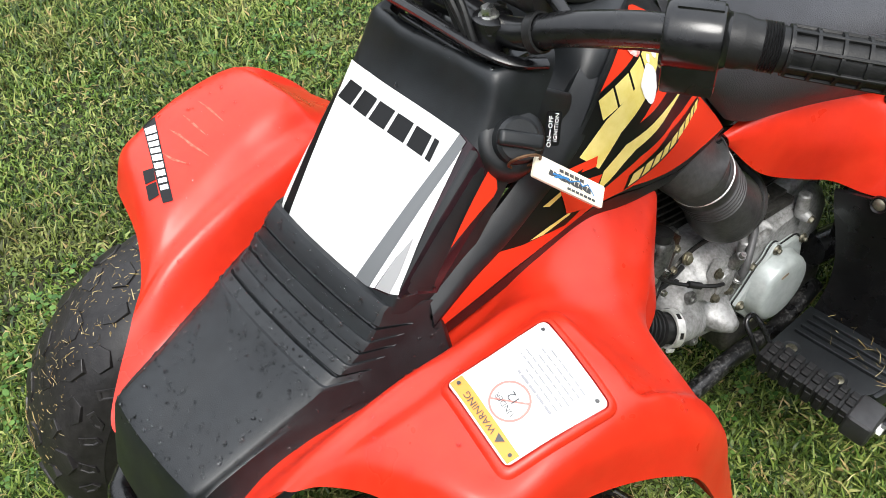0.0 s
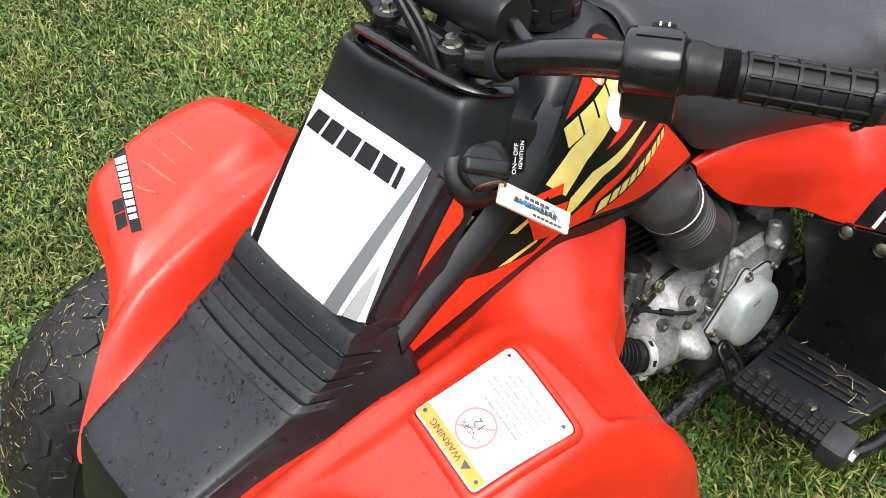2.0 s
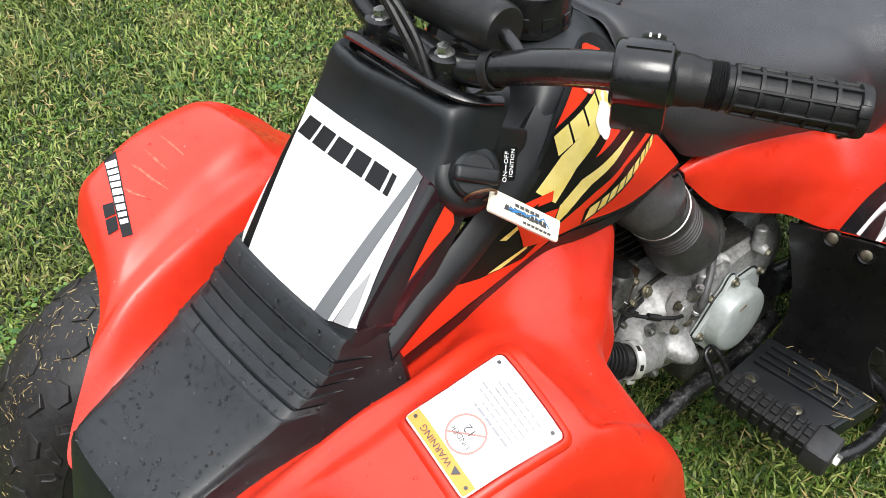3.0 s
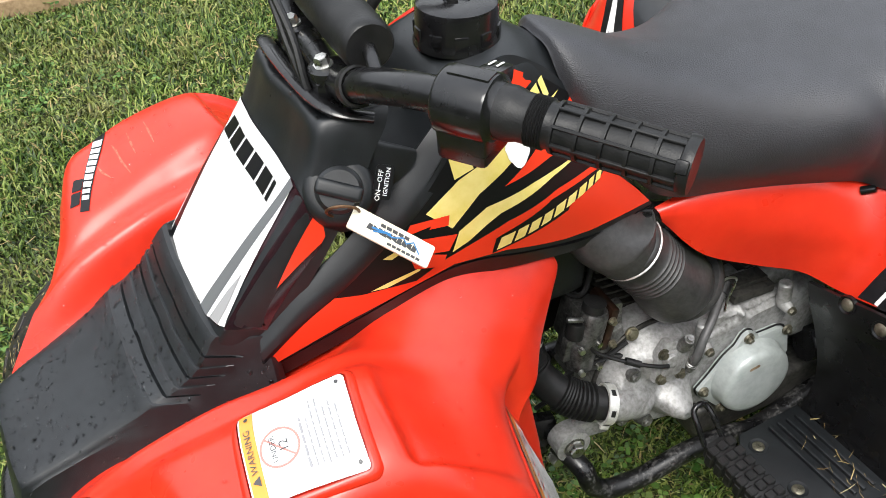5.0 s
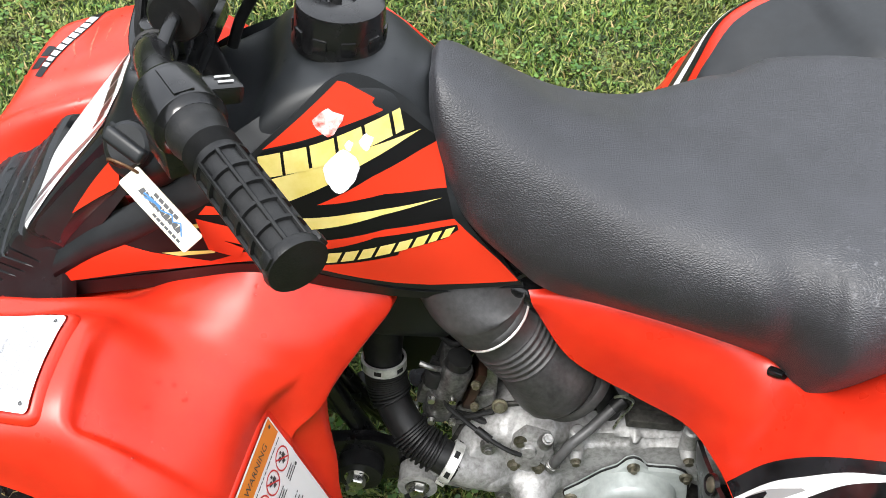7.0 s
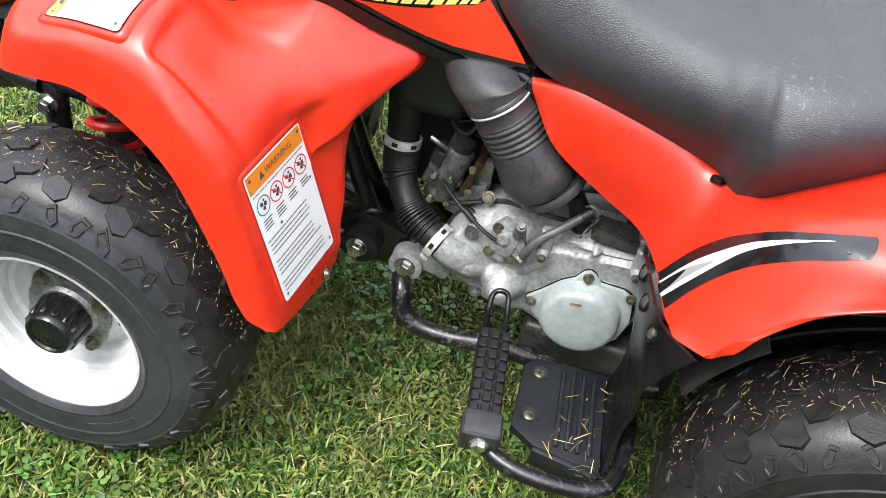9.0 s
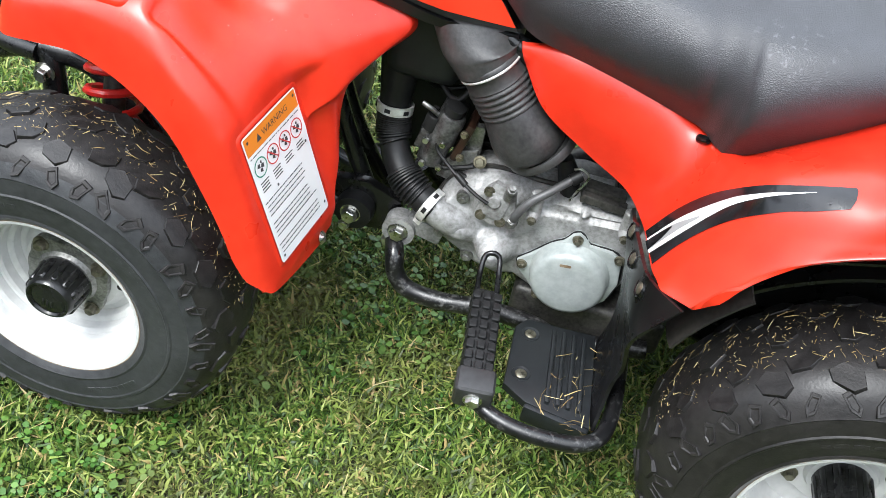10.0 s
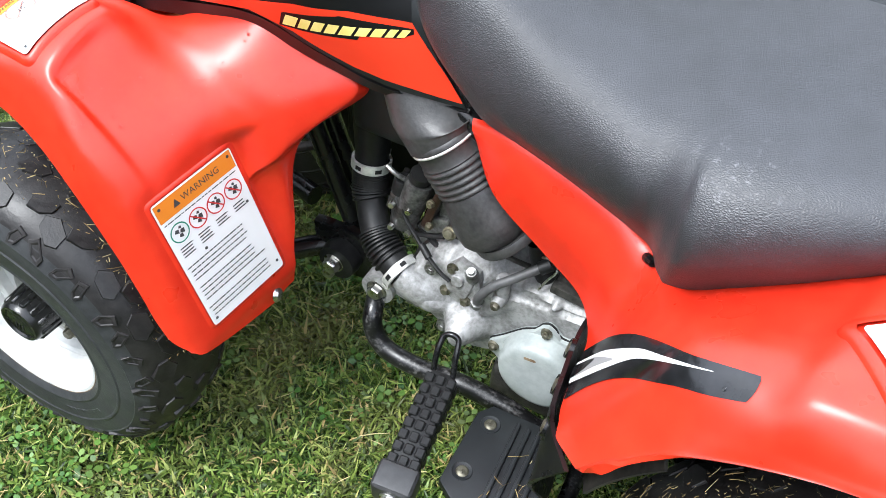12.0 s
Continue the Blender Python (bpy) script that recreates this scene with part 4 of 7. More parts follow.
# ignition switch on its boss, with the printed ledge behind it
ledge_rows = [[(.150, -.062, .755), (.172, -.066, .748), (.195, -.070, .738), (.2125, -.0765, .7300)],
              [(.152, -.0740, .7600), (.176, -.0785, .7530), (.197, -.0805, .7410), (.2135, -.0795, .7300)],
              [(.148, -.0800, .742), (.174, -.0838, .737), (.195, -.0840, .731), (.2125, -.0815, .7265)],
              [(.146, -.0830, .718), (.170, -.0870, .716), (.190, -.0865, .718), (.2105, -.0830, .7235)],
              [(.145, -.0840, .695), (.168, -.0880, .703), (.186, -.0875, .710), (.2070, -.0845, .7190)]]
part("ignition_ledge", thicken(grid(smooth_rows(ledge_rows, 5, 5)), .004), black_plastic, bike, "", 50)
knob_pose = facing((.1450, -.0850, .7215), (-.18, -.80, .56), (0, 0, 1))
boss = part("ignition_boss", turned([(.034, -.018), (.030, -.004), (.0275, .003), (.0245, .006), (.020, .007), (0, .007)], knob_pose, 36), black_plastic, bike)
part("ignition_switch", join(turned([(0, .017), (.0155, .017), (.0182, .0145), (.019, .005), (0, .005)], knob_pose, 32), block((.037, .0125, .011), knob_pose @ pose(0, 0, .018, 0, 0, -25), .004, 3)), black_plastic, boss, "black rubber ignition switch cover")
text_pose = facing((.1768, -.0975, .7240), (-.06, -.90, .40), (0, 0, 1)) @ pose(0, 0, 0, 0, 0, 66)
part("switch_label", slab(rounded(.027, .0145, .0025, 3), .0006, text_pose @ pose(.0, -.001, -.0012), 0), black_sticker, boss, "black label with white words", 30)
part("switch_print", join(letters("ON", .0056, text_pose @ pose(-.0105, .0022, 0), .0002), block((.0048, .0007, .0004), text_pose @ pose(-.0035, .0022, 0), 0), letters("OFF", .0056, text_pose @ pose(.0046, .0022, 0), .0002), letters("IGNITION", .0050, text_pose @ pose(.0008, -.0034, 0), .0002)), white_sticker, boss, "white printed words", 0)

# ---- engine and what hangs round it ----
CASE_TOP = [(.388, .292), (.392, .315), (.400, .345), (.410, .362), (.424, .374), (.440, .382), (.462, .385), (.486, .384), (.520, .381), (.562, .386), (.600, .387), (.640, .387), (.652, .368)]
CASE_LOW = [(.388, .286), (.405, .268), (.434, .252), (.458, .238), (.486, .230), (.508, .238), (.525, .230), (.540, .222), (.585, .222), (.63, .245), (.652, .285)]


def chain(pts, x):
    for (x0, z0), (x1, z1) in zip(pts, pts[1:]):
        if x <= x1:
            return z0 + (z1 - z0) * (x - x0) / (x1 - x0)
    return pts[-1][1]


def bar_far(x, z, a, b):
    """How far a point is from the line between two others."""
    t = max(0.0, min(1.0, ((x - a[0]) * (b[0] - a[0]) + (z - a[1]) * (b[1] - a[1])) / ((b[0] - a[0]) ** 2 + (b[1] - a[1]) ** 2)))
    return math.hypot(x - a[0] - t * (b[0] - a[0]), z - a[1] - t * (b[1] - a[1]))


def case_depth(x, z):
    """How far the cast cover stands out: rolled edges, a shaft boss, the swell of the water inlet, pads, steps and ribs."""
    edge = min(z - chain(CASE_LOW, x), chain(CASE_TOP, x) - z, (x - .385) * .8, (.655 - x))
    y = .050 + .028 * ease(edge / .020) ** .6
    y += .024 * ease((.031 - math.hypot(x - .479, z - .290)) / .020)
    y += .004 * ease((.012 - math.hypot(x - .479, z - .290)) / .004)
    y += .013 * ease((.034 - bar_far(x, z, (.395, .325), (.425, .310))) / .024)
    y += .009 * ease((.020 - bar_far(x, z, (.425, .310), (.479, .290))) / .016)
    y += .006 * ease((.026 - bar_far(x, z, (.464, .350), (.474, .372))) / .006)
    step = ease((z - .352 - .10 * (x - .50)) / .006) * ease((x - .500) / .010)
    y -= .007 * step
    y += .007 * ease((.0055 - abs(x - .573)) / .003) * step
    y += .0045 * ease((.0045 - bar_far(x, z, (.535, .372), (.640, .374))) / .003)
    y += .005 * ease((.010 - bar_far(x, z, (.497, .320), (.520, .345))) / .007)
    y -= .0022 * ease((.0016 - abs(z - .330 - .55 * (x - .452))) / .0012) * ease((.06 - abs(x - .46)) / .01)
    return y


rows = []
for k in range(89):
    x = .3885 + .263 * k / 88
    a, b = chain(CASE_LOW, x), chain(CASE_TOP, x)
    rows.append([(x, -.012, a)] + [(x, -case_depth(x, a + (b - a) * j / 52), a + (b - a) * j / 52) for j in range(53)] + [(x, -.012, b)])
engine = part("engine", grid(rows), cast, bike, "dirty cast aluminium engine case", 50)
# added dark block: makes the gaps behind the cover read as black shade
part("case_gap_block", slab([(.40, .27), (.43, .325), (.50, .345), (.56, .360), (.62, .355), (.66, .33), (.66, .26), (.60, .24), (.47, .24)], .085, LEFT @ pose(0, 0, -.055), .008), dark_metal, engine, "dark block added for the shaded gap inside the engine case", 35)
plate_line = [(.516, .293), (.524, .301), (.545, .325), (.559, .335), (.567, .348), (.574, .3515), (.581, .348), (.590, .338), (.618, .337), (.632, .326), (.637, .292), (.629, .260), (.605, .238), (.575, .231), (.545, .238), (.527, .260), (.513, .275), (.510, .286)]
part("cover_gasket", tube([(x, -.0835, z) for x, z in plate_line + plate_line[:1]], .0013, 8, 3), rubber, engine, "dark gasket line")
part("clutch_cover", slab(plate_line, .010, LEFT @ pose(0, 0, .0800), .003, 2), cover_grey, engine, "pale grey painted cover plate", 35)
part("skid_plate", block((.20, .13, .055), pose(.615, -.02, .212), .012, 3), dark_metal, bike, "dark steel skid plate")
part("round_cover", turned([(0, .0235), (.020, .0240), (.039, .0235), (.0440, .0215), (.0470, .0165), (.0482, .004), (.0495, .001), (.0495, -.004), (0, -.004)], facing((.577, -.089, .287), (0, -1, 0)), 48), cover_grey, engine, "pale grey round engine cover with a scratch")
part("scratch", slab(rounded(.014, .004, .0015, 2), .0003, facing((.568, -.1128, .318), (0, -1, 0)) @ pose(0, 0, 0, 0, 0, 8), 0), rust, engine, "rusty scratch in the paint", 0)
for x, z in ((.574, .343), (.517, .284), (.629, .330), (.545, .242)):
    part("cover_bolt", join(turned([(0, .003), (.0062, .003), (.0070, 0), (0, 0)], facing((x, -.0895, z), (0, -1, 0)), 18), bolt_shape((x, -.0925, z), (0, -1, 0), .0036, .004, 1.1)), dull_screw, engine)
for x, z in ((.427, .350), (.408, .296), (.447, .262)):
    part("case_bolt", join(turned([(0, .008), (.0075, .008), (.0095, 0), (.011, -.006), (0, -.006)], facing((x, -case_depth(x, z) + .003, z), (0, -1, .15)), 18), bolt_shape((x, -case_depth(x, z) - .005, z), (0, -1, .15), .0042, .003, 1.1)), carb_metal, engine)
for x, z0, z1 in ((.514, .356, .389), (.624, .366, .398)):
    y = -.078
    part("bolt_pillar", join(turned([(0, 0), (.0078, 0), (.0085, .004), (.0082, z1 - z0), (.006, z1 - z0 + .002), (0, z1 - z0 + .002)], pose(x, y - .004, z0), 18), turned([(0, .010), (.0062, .010), (.0078, .004), (.0085, -.006), (0, -.006)], facing((x, y - .008, z0 + .003), (0, -1, -.1)), 18)), cast, engine)
    part("pillar_bolt", bolt_shape((x, y - .018, z0 + .002), (0, -1, -.1), .0048, .005, 1.15), dull_screw, engine)
part("spigot", tube([(.448, -.064, .300), (.428, -.076, .310), (.412, -.082, .318), (.392, -.083, .327)], [.020, .0225, .0215, .0195], 28, 5), cast, engine)
pump_pose = facing((.470, -.081, .361), (0, -1, .12)) @ pose(0, 0, 0, 0, 0, -14)
pump = part("oil_pump", join(slab([(-.019, -.027), (.006, -.030), (.020, -.020), (.022, .006), (.012, .024), (-.014, .026), (-.022, .010)], .010, pump_pose, .003), slab(rounded(.028, .034, .008, 4, -.001, -.002), .013, pump_pose, .003),
                             turned([(0, .0165), (.0070, .0165), (.0080, .0150), (.0085, .010), (0, .010)], pump_pose @ pose(-.005, .004, 0), 20)), cast, engine, "small cast oil pump with zinc fittings")
for dx, dy in ((-.016, .012), (.013, -.019), (-.012, -.022)):
    part("pump_bolt", join(turned([(0, .016), (.0042, .016), (.0046, .010), (0, .010)], pump_pose @ pose(dx, dy, 0), 6), turned([(0, .0115), (.0068, .0115), (.0068, .010), (0, .010)], pump_pose @ pose(dx, dy, 0), 18)), dull_screw, pump)
part("pump_tower", join(turned([(0, .020), (.0055, .020), (.0072, .014), (.0080, 0), (0, 0)], facing((.482, -.090, .378), (.05, -.45, .9)), 16), turned([(0, .025), (.0040, .025), (.0040, .018), (0, .018)], facing((.482, -.090, .378), (.05, -.45, .9)), 6)), carb_metal, pump)
part("hose_spigot", join(turned([(0, 0), (.0068, 0), (.0068, .012), (.0056, .013), (.0056, .020), (0, .020)], facing((.491, -.092, .340), (.15, -.25, .95)), 14), turned([(.0056, .006), (.0080, .007), (.0080, .010), (.0056, .011)], facing((.491, -.092, .340), (.15, -.25, .95)), 6)), carb_metal, pump)
part("breather_pipe", tube([(.493, -.0965, .352), (.496, -.0985, .364), (.506, -.094, .381), (.522, -.085, .393), (.540, -.072, .405), (.552, -.064, .413)], .0053, 14, 6), pipe_grey, engine, "bent grey breather pipe")
part("pipe_end", tube([(.546, -.068, .409), (.556, -.062, .416)], .0075, 14), rubber, engine)
part("wire_clip", tube([(.546, -.066, .424), (.554, -.068, .428), (.564, -.068, .422), (.563, -.067, .410), (.556, -.068, .396), (.550, -.072, .382)], .0014, 8, 6), steel, engine, "bent wire clip")
part("oil_line", tube([(.392, -.058, .420), (.384, -.064, .415), (.383, -.068, .402), (.402, -.076, .388), (.425, -.088, .378), (.445, -.096, .371), (.459, -.098, .366)], .0024, 8, 6), rubber, engine)
part("line_sleeve", tube([(.414, -.082, .3835), (.428, -.0895, .377)], .0042, 12), rubber, engine)
part("case_plate", join(block((.056, .028, .011), pose(.590, -.058, .389, 0, 4, 0), .002), block((.050, .020, .006), pose(.590, -.052, .397, 0, 4, 0), .001)), dark_metal, engine, "oily flat bracket")
part("rear_case", slab([(.60, .40), (.68, .41), (.74, .36), (.74, .25), (.68, .23), (.60, .24)], .06, LEFT @ pose(0, 0, -.02), .01), dark_metal, engine, "", 35)
part("rear_case", block((.085, .030, .088), pose(.618, -.046, .352, 0, -4, 0), .010, 3), cast, engine, "dull cast case behind the round cover", 40)
part("gear_case", join(turned([(0, .030), (.030, .028), (.040, .020), (.044, .006), (.046, -.03), (0, -.03)], facing((.664, -.050, .330), (.15, -1, .1)), 32), block((.05, .04, .11), pose(.680, -.035, .345), .012, 3)), cast, engine, "dull cast gear case")
part("head_bracket", join(slab([(.385, .352), (.401, .349), (.413, .372), (.432, .388), (.430, .402), (.408, .396), (.392, .378)], .012, LEFT @ pose(0, 0, .040), .002), slab(rounded(.018, .040, .004, 3, .424, .412), .010, LEFT @ pose(0, 0, .036), .002)), carb_metal, engine, "grimy cast bracket")
part("bracket_bolt", bolt_shape((.436, -.060, .394), (0, -1, .4), .0062, .005, 1.3), brass, engine)
part("mount_lug", join(turned([(.0215, -.012), (.0215, .012), (.014, .013), (.014, -.012)], facing((.354, -.062, .264), (0, -1, 0)), 28), block((.05, .02, .026), pose(.385, -.056, .270, 0, 12, 0), .004)), cast, engine)
part("mount_bolt", join(turned([(.0135, -.01), (.0135, .011), (.010, .013), (0, .013)], facing((.354, -.062, .264), (0, -1, 0)), 20), bolt_shape((.354, -.075, .264), (0, -1, 0), .010, .009, 1.2)), steel, engine, "zinc mounting bolt")
part("gasket_edge", tube([(.390, -.050, .318), (.403, -.050, .352), (.424, -.050, .376), (.462, -.050, .388), (.52, -.050, .385), (.60, -.050, .391), (.645, -.050, .388)], .003, 8, 5), dark_metal, engine)
part("wiring", tube([(.33, -.03, .30), (.35, -.045, .33), (.36, -.05, .36), (.372, -.055, .372), (.395, -.060, .372), (.43, -.060, .385)], .003, 8, 6), rubber, bike)

# intake: dark duct, bellows boot, hoses, carburettor
duct_rows = []
for k, (c, ax, ay) in enumerate((((.392, -.040, .584), (.060, 0, -.012), (0, .034, 0)), ((.396, -.048, .570), (.055, 0, -.010), (0, .037, .003)), ((.407, -.060, .552), (.044, 0, .012), (.0, .038, .006)), ((.416, -.063, .541), (.033, 0, .022), (.004, .036, .004)), ((.4225, -.065, .530), (.0285, 0, .0215), (.004, .0355, .003)))):
    c, ax, ay = Vector(c), Vector(ax), Vector(ay)
    duct_rows.append([c + ax * math.cos(2 * math.pi * j / 28) + ay * math.sin(2 * math.pi * j / 28) for j in range(28)])
duct_rows = [list(q) for q in zip(*[spline(q, 4) for q in zip(*duct_rows)])]
duct = part("air_duct", grid(duct_rows, closed=True), boot_grey, bike, "faded black plastic air duct", 60)
boot_pose = facing((.4225, -.065, .530), (.60, .03, -.80), (0, 1, 0)) @ Matrix.Diagonal((.93, .93, 1.06, 1))
boot_line = [(.0365, -.004), (.0385, -.002), (.0390, .003), (.0380, .005), (.0380, .017), (.0392, .019)]
for k in range(5):
    h = .020 + .0068 * k
    boot_line += [(.0375, h + .0006), (.0382, h + .0018), (.0400, h + .0028), (.0402, h + .0042), (.0384, h + .0054), (.0375, h + .0062)]
boot_line += [(.0388, .056), (.0405, .063), (.0430, .074), (.0455, .086), (.0465, .096), (.0455, .106), (.0410, .113), (.030, .117), (0, .118)]
boot = part("air_boot", turned(boot_line, boot_pose, 44), boot_grey, duct, "weathered bellows air boot", 50)
part("boot_clip", turned([(.0390, .0012), (.0402, .0020), (.0402, .0031), (.0390, .0040)], boot_pose, 36), zinc_band, duct, "thin pale clamp ring")
part("boot_seam", tube([boot_pose @ Vector((.0300, .0262, .064)), boot_pose @ Vector((.0330, .0290, .085)), boot_pose @ Vector((.0330, .0300, .104))], .0014, 6, 4), boot_grey, boot)
part("boot_flange", turned([(.040, -.004), (.0500, -.006), (.0530, -.002), (.0530, .004), (.046, .008), (0, .008)], facing((.500, -.052, .440), (.50, .20, -.60)) @ Matrix.Diagonal((.9, .9, 1, 1)), 36), boot_grey, duct)
part("boot_tail", tube([(.532, -.05, .425), (.543, -.05, .400), (.550, -.045, .37)], [.010, .013, .012], 14, 4), rubber, duct)
hose_path = [(.316, -.02, .50), (.316, -.022, .455), (.317, -.027, .425), (.319, -.031, .405), (.322, -.037, .388), (.331, -.048, .367), (.346, -.062, .350), (.364, -.074, .339), (.397, -.085, .325)]
hose = part("cooling_hose", tube(hose_path, [.026, .022, .019, .0185, .0185, .0185, .0185, .0185, .0185], 20, 6), rubber, bike, "black corrugated rubber hose with two clamps")
samples = spline([hose_path[k] for k in (2, 3, 4, 5)], 6)[3:16] + spline([hose_path[k] for k in (5, 6, 7, 8)], 6)[6:16]
for a, b in zip(samples[::1], samples[1::1]):
    if (a - Vector((.331, -.048, .367))).length > .012:
        part("bellows_ring", turned([(.0178, -.0026), (.0222, -.0009), (.0222, .0009), (.0178, .0026)], facing(a, b - a), 20), rubber, hose)
for place, way in (((.3175, -.0285, .418), (.0, -.01, -.05)), ((.390, -.0832, .3275), (.033, -.010, -.012))):
    m = facing(place, way)
    part("hose_clamp", join(turned([(.0205, -.0058), (.0232, -.0054), (.0232, .0054), (.0205, .0058)], m, 30), block((.008, .010, .013), m @ pose(.004, -.0250, 0), .001), block((.004, .006, .010), m @ pose(-.016, -.019, 0), .001)), zinc_band, hose, "pale zinc hose clamp")
    for a in (40, 100, 160, 220):
        part("clamp_slot", block((.0010, .0075, .0050), m @ pose(.0230 * math.cos(radians(a)), .0230 * math.sin(radians(a)), 0, 0, 0, a), .0002, 1), rubber, hose)
part("air_box", block((.09, .10, .12), pose(.345, .0, .53), .02, 3), black_plastic, bike)
# added dark sheet: blocks the view to the grass, for the bay's shade
part("bay_shade_sheet", slab([(.295, .30), (.300, .56), (.47, .56), (.47, .44), (.40, .33)], .006, LEFT @ pose(0, 0, -.055), .002), black_plastic, bike, "dark sheet added behind the carburettor to keep the bay in shade")
carb = part("carburettor", join(block((.030, .046, .052), pose(.385, -.034, .418, 0, 16, 0), .005), turned([(0, .040), (.0145, .040), (.0165, .036), (.0165, 0), (0, 0)], pose(.384, -.052, .406, 0, 14, 0), 18), block((.022, .020, .030), pose(.366, -.046, .400, 0, 14, 0), .003),
                                turned([(0, .036), (.0165, .036), (.0180, .030), (.0165, 0), (0, -.002)], pose(.374, -.050, .372, 0, 10, 0), 20)), dirty_carb, bike, "dull metal carburettor")
part("carb_cap", join(turned([(0, .020), (.009, .020), (.0105, .017), (.0105, 0), (0, 0)], pose(.369, -.052, .418, 0, 10, 0), 16), turned([(0, .010), (.0125, .010), (.0125, 0), (0, 0)], pose(.392, -.052, .446, 0, 14, 0), 18)), rubber, carb, "black rubber caps")
for a in (0, 1):
    for b in (0, 1):
        part("float_screw", turned([(0, .005), (.0036, .005), (.0040, 0), (0, 0)], facing((.368 + .021 * a, -.067, .376 + .034 * b), (0, -1, 0)), 10), steel, carb)
part("insulator", block((.010, .044, .056), pose(.410, -.036, .410, 0, 16, 0), .003), brown, carb, "brown insulator block")
for z in (.392, .426):
    part("insulator_bolt", bolt_shape((.411, -.060, z), (0, -1, 0), .004, .005, 1.2), brass, carb)
part("choke_lever", tube([(.376, -.055, .44), (.368, -.062, .450), (.356, -.060, .454)], .003, 8, 4), carb_metal, carb)
cylinder = part("cylinder", block((.08, .09, .12), pose(.47, .045, .41, 0, 8, 0), .01), dark_metal, bike, "dark finned engine cylinder")
for k in range(9):
    part("fin", block((.10, .11, .004), pose(.47, .045, .36 + .012 * k, 0, 8, 0), .001), dark_metal, cylinder)
for pts in (((.36, -.02, .47), (.39, -.03, .45), (.41, -.02, .48), (.43, .0, .53)), ((.37, -.04, .44), (.36, -.045, .40), (.40, -.05, .37), (.425, -.06, .365)), ((.33, .0, .46), (.36, .02, .43), (.40, .03, .44), (.44, .04, .47))):
    part("fuel_hose", tube(pts, .0036, 8, 6), rubber, bike)

# steel frame tubes and the front suspension
def frame_tube(pts, r, label=""):
    return part("frame_tube", tube(pts, r, 14, 6), scuffed if label else gloss_black, bike, label)


frame_tube([(.345, -.05, .25), (.357, -.088, .238), (.364, -.096, .214), (.385, -.100, .196), (.43, -.103, .195), (.488, -.104, .205), (.55, -.103, .200), (.60, -.10, .185), (.70, -.09, .20)], .0122, "scuffed black lower frame tube")
frame_tube([(.345, .085, .262), (.362, .095, .236), (.385, .108, .214), (.47, .115, .204), (.60, .10, .20), (.70, .09, .215)], .0155)
for s in (-1, 1):
    frame_tube([(.17, .012 * s, .62), (.22, .014 * s, .46), (.27, .016 * s, .33), (.32, .03 * s, .24)], .012)
    frame_tube([(.17, .03 * s, .70), (.35, .05 * s, .60), (.55, .06 * s, .52), (.8, .06 * s, .5)], .014)
    frame_tube([(-.16, .10 * s, .40), (-.10, .10 * s, .415), (-.085, .11 * s, .36), (-.08, .12 * s, .28), (-.02, .10 * s, .23), (.18, .05 * s, .23)], .0145)
    frame_tube([(-.10, .10 * s, .415), (-.04, .09 * s, .40), (.03, .09 * s, .33), (.06, .10 * s, .26)], .015)
    part("shock_absorber", join(tube([(.010, .112 * s, .51), (.015, .15 * s, .40), (.017, .19 * s, .26)], .013, 12, 3)), dark_metal, bike)
    coil = []
    top, low = Vector((.012, .120 * s, .50)), Vector((.017, .180 * s, .30))
    cm = facing(top, low - top)
    for k in range(0, 97):
        a = k * math.pi / 6
        coil.append(cm @ Vector((.030 * math.cos(a), .030 * math.sin(a), (low - top).length * k / 96)))
    part("coil_spring", tube(coil, .0052, 8, 1), spring_red, bike, "red coil spring")
    part("swing_arm", join(tube([(.27, .03 * s, .262), (.20, .08 * s, .245), (.10, .16 * s, .215), (.01, .20 * s, .215)], .014, 12, 5), tube([(-.09, .07 * s, .23), (-.04, .13 * s, .215), (.01, .20 * s, .215)], .013, 12, 4)), gloss_black, bike, "black tubular suspension arm")
    part("pivot_bush", join(turned([(.024, -.014), (.026, .0), (.024, .014), (0, .016), (0, -.014)], facing((.290, .052 * s, .266), (0, s, 0)), 24)), rubber, bike)
    part("pivot_bolt", join(bolt_shape((.287, .066 * s, .266), (0, s, 0), .0105, .012, 1.3), bolt_shape((.281, .064 * s, .247), (0, s, 0), .0075, .010, 1.2)), steel, bike, "zinc pivot bolt")
    part("pivot_bolt", bolt_shape((.339, .052 * s, .232), (0, s, 0), .008, .012, 1.2), steel, bike)
    part("tie_rod", tube([(.14, .04 * s, .30), (.17, .12 * s, .28), (.10, .19 * s, .26)], .007, 10, 4), dark_metal, bike)
part("front_bumper", tube([(-.10, -.11, .413), (-.16, -.10, .412), (-.195, -.075, .411), (-.205, -.05, .411), (-.205, .05, .411), (-.195, .075, .411), (-.16, .10, .412), (-.10, .11, .413)], .0125, 14, 5), gloss_black, bike, "black tubular front bumper")
part("bumper_bolt", bolt_shape((-.092, -.118, .392), (0, -1, 0), .009, .012), steel, bike)
part("frame_gusset", slab([(.245, .300), (.30, .306), (.347, .288), (.352, .262), (.335, .236), (.29, .230), (.25, .240)], .014, LEFT @ pose(0, 0, .032), .003), gloss_black, bike)
part("hood_bolt", join(bolt_shape((-.187, .052, .462), (-1, 0, .2), .007, .005, 1.6)), dark_metal, bike)
part("hood_bolt", join(bolt_shape((-.187, -.052, .462), (-1, 0, .2), .007, .005, 1.6)), dark_metal, bike)

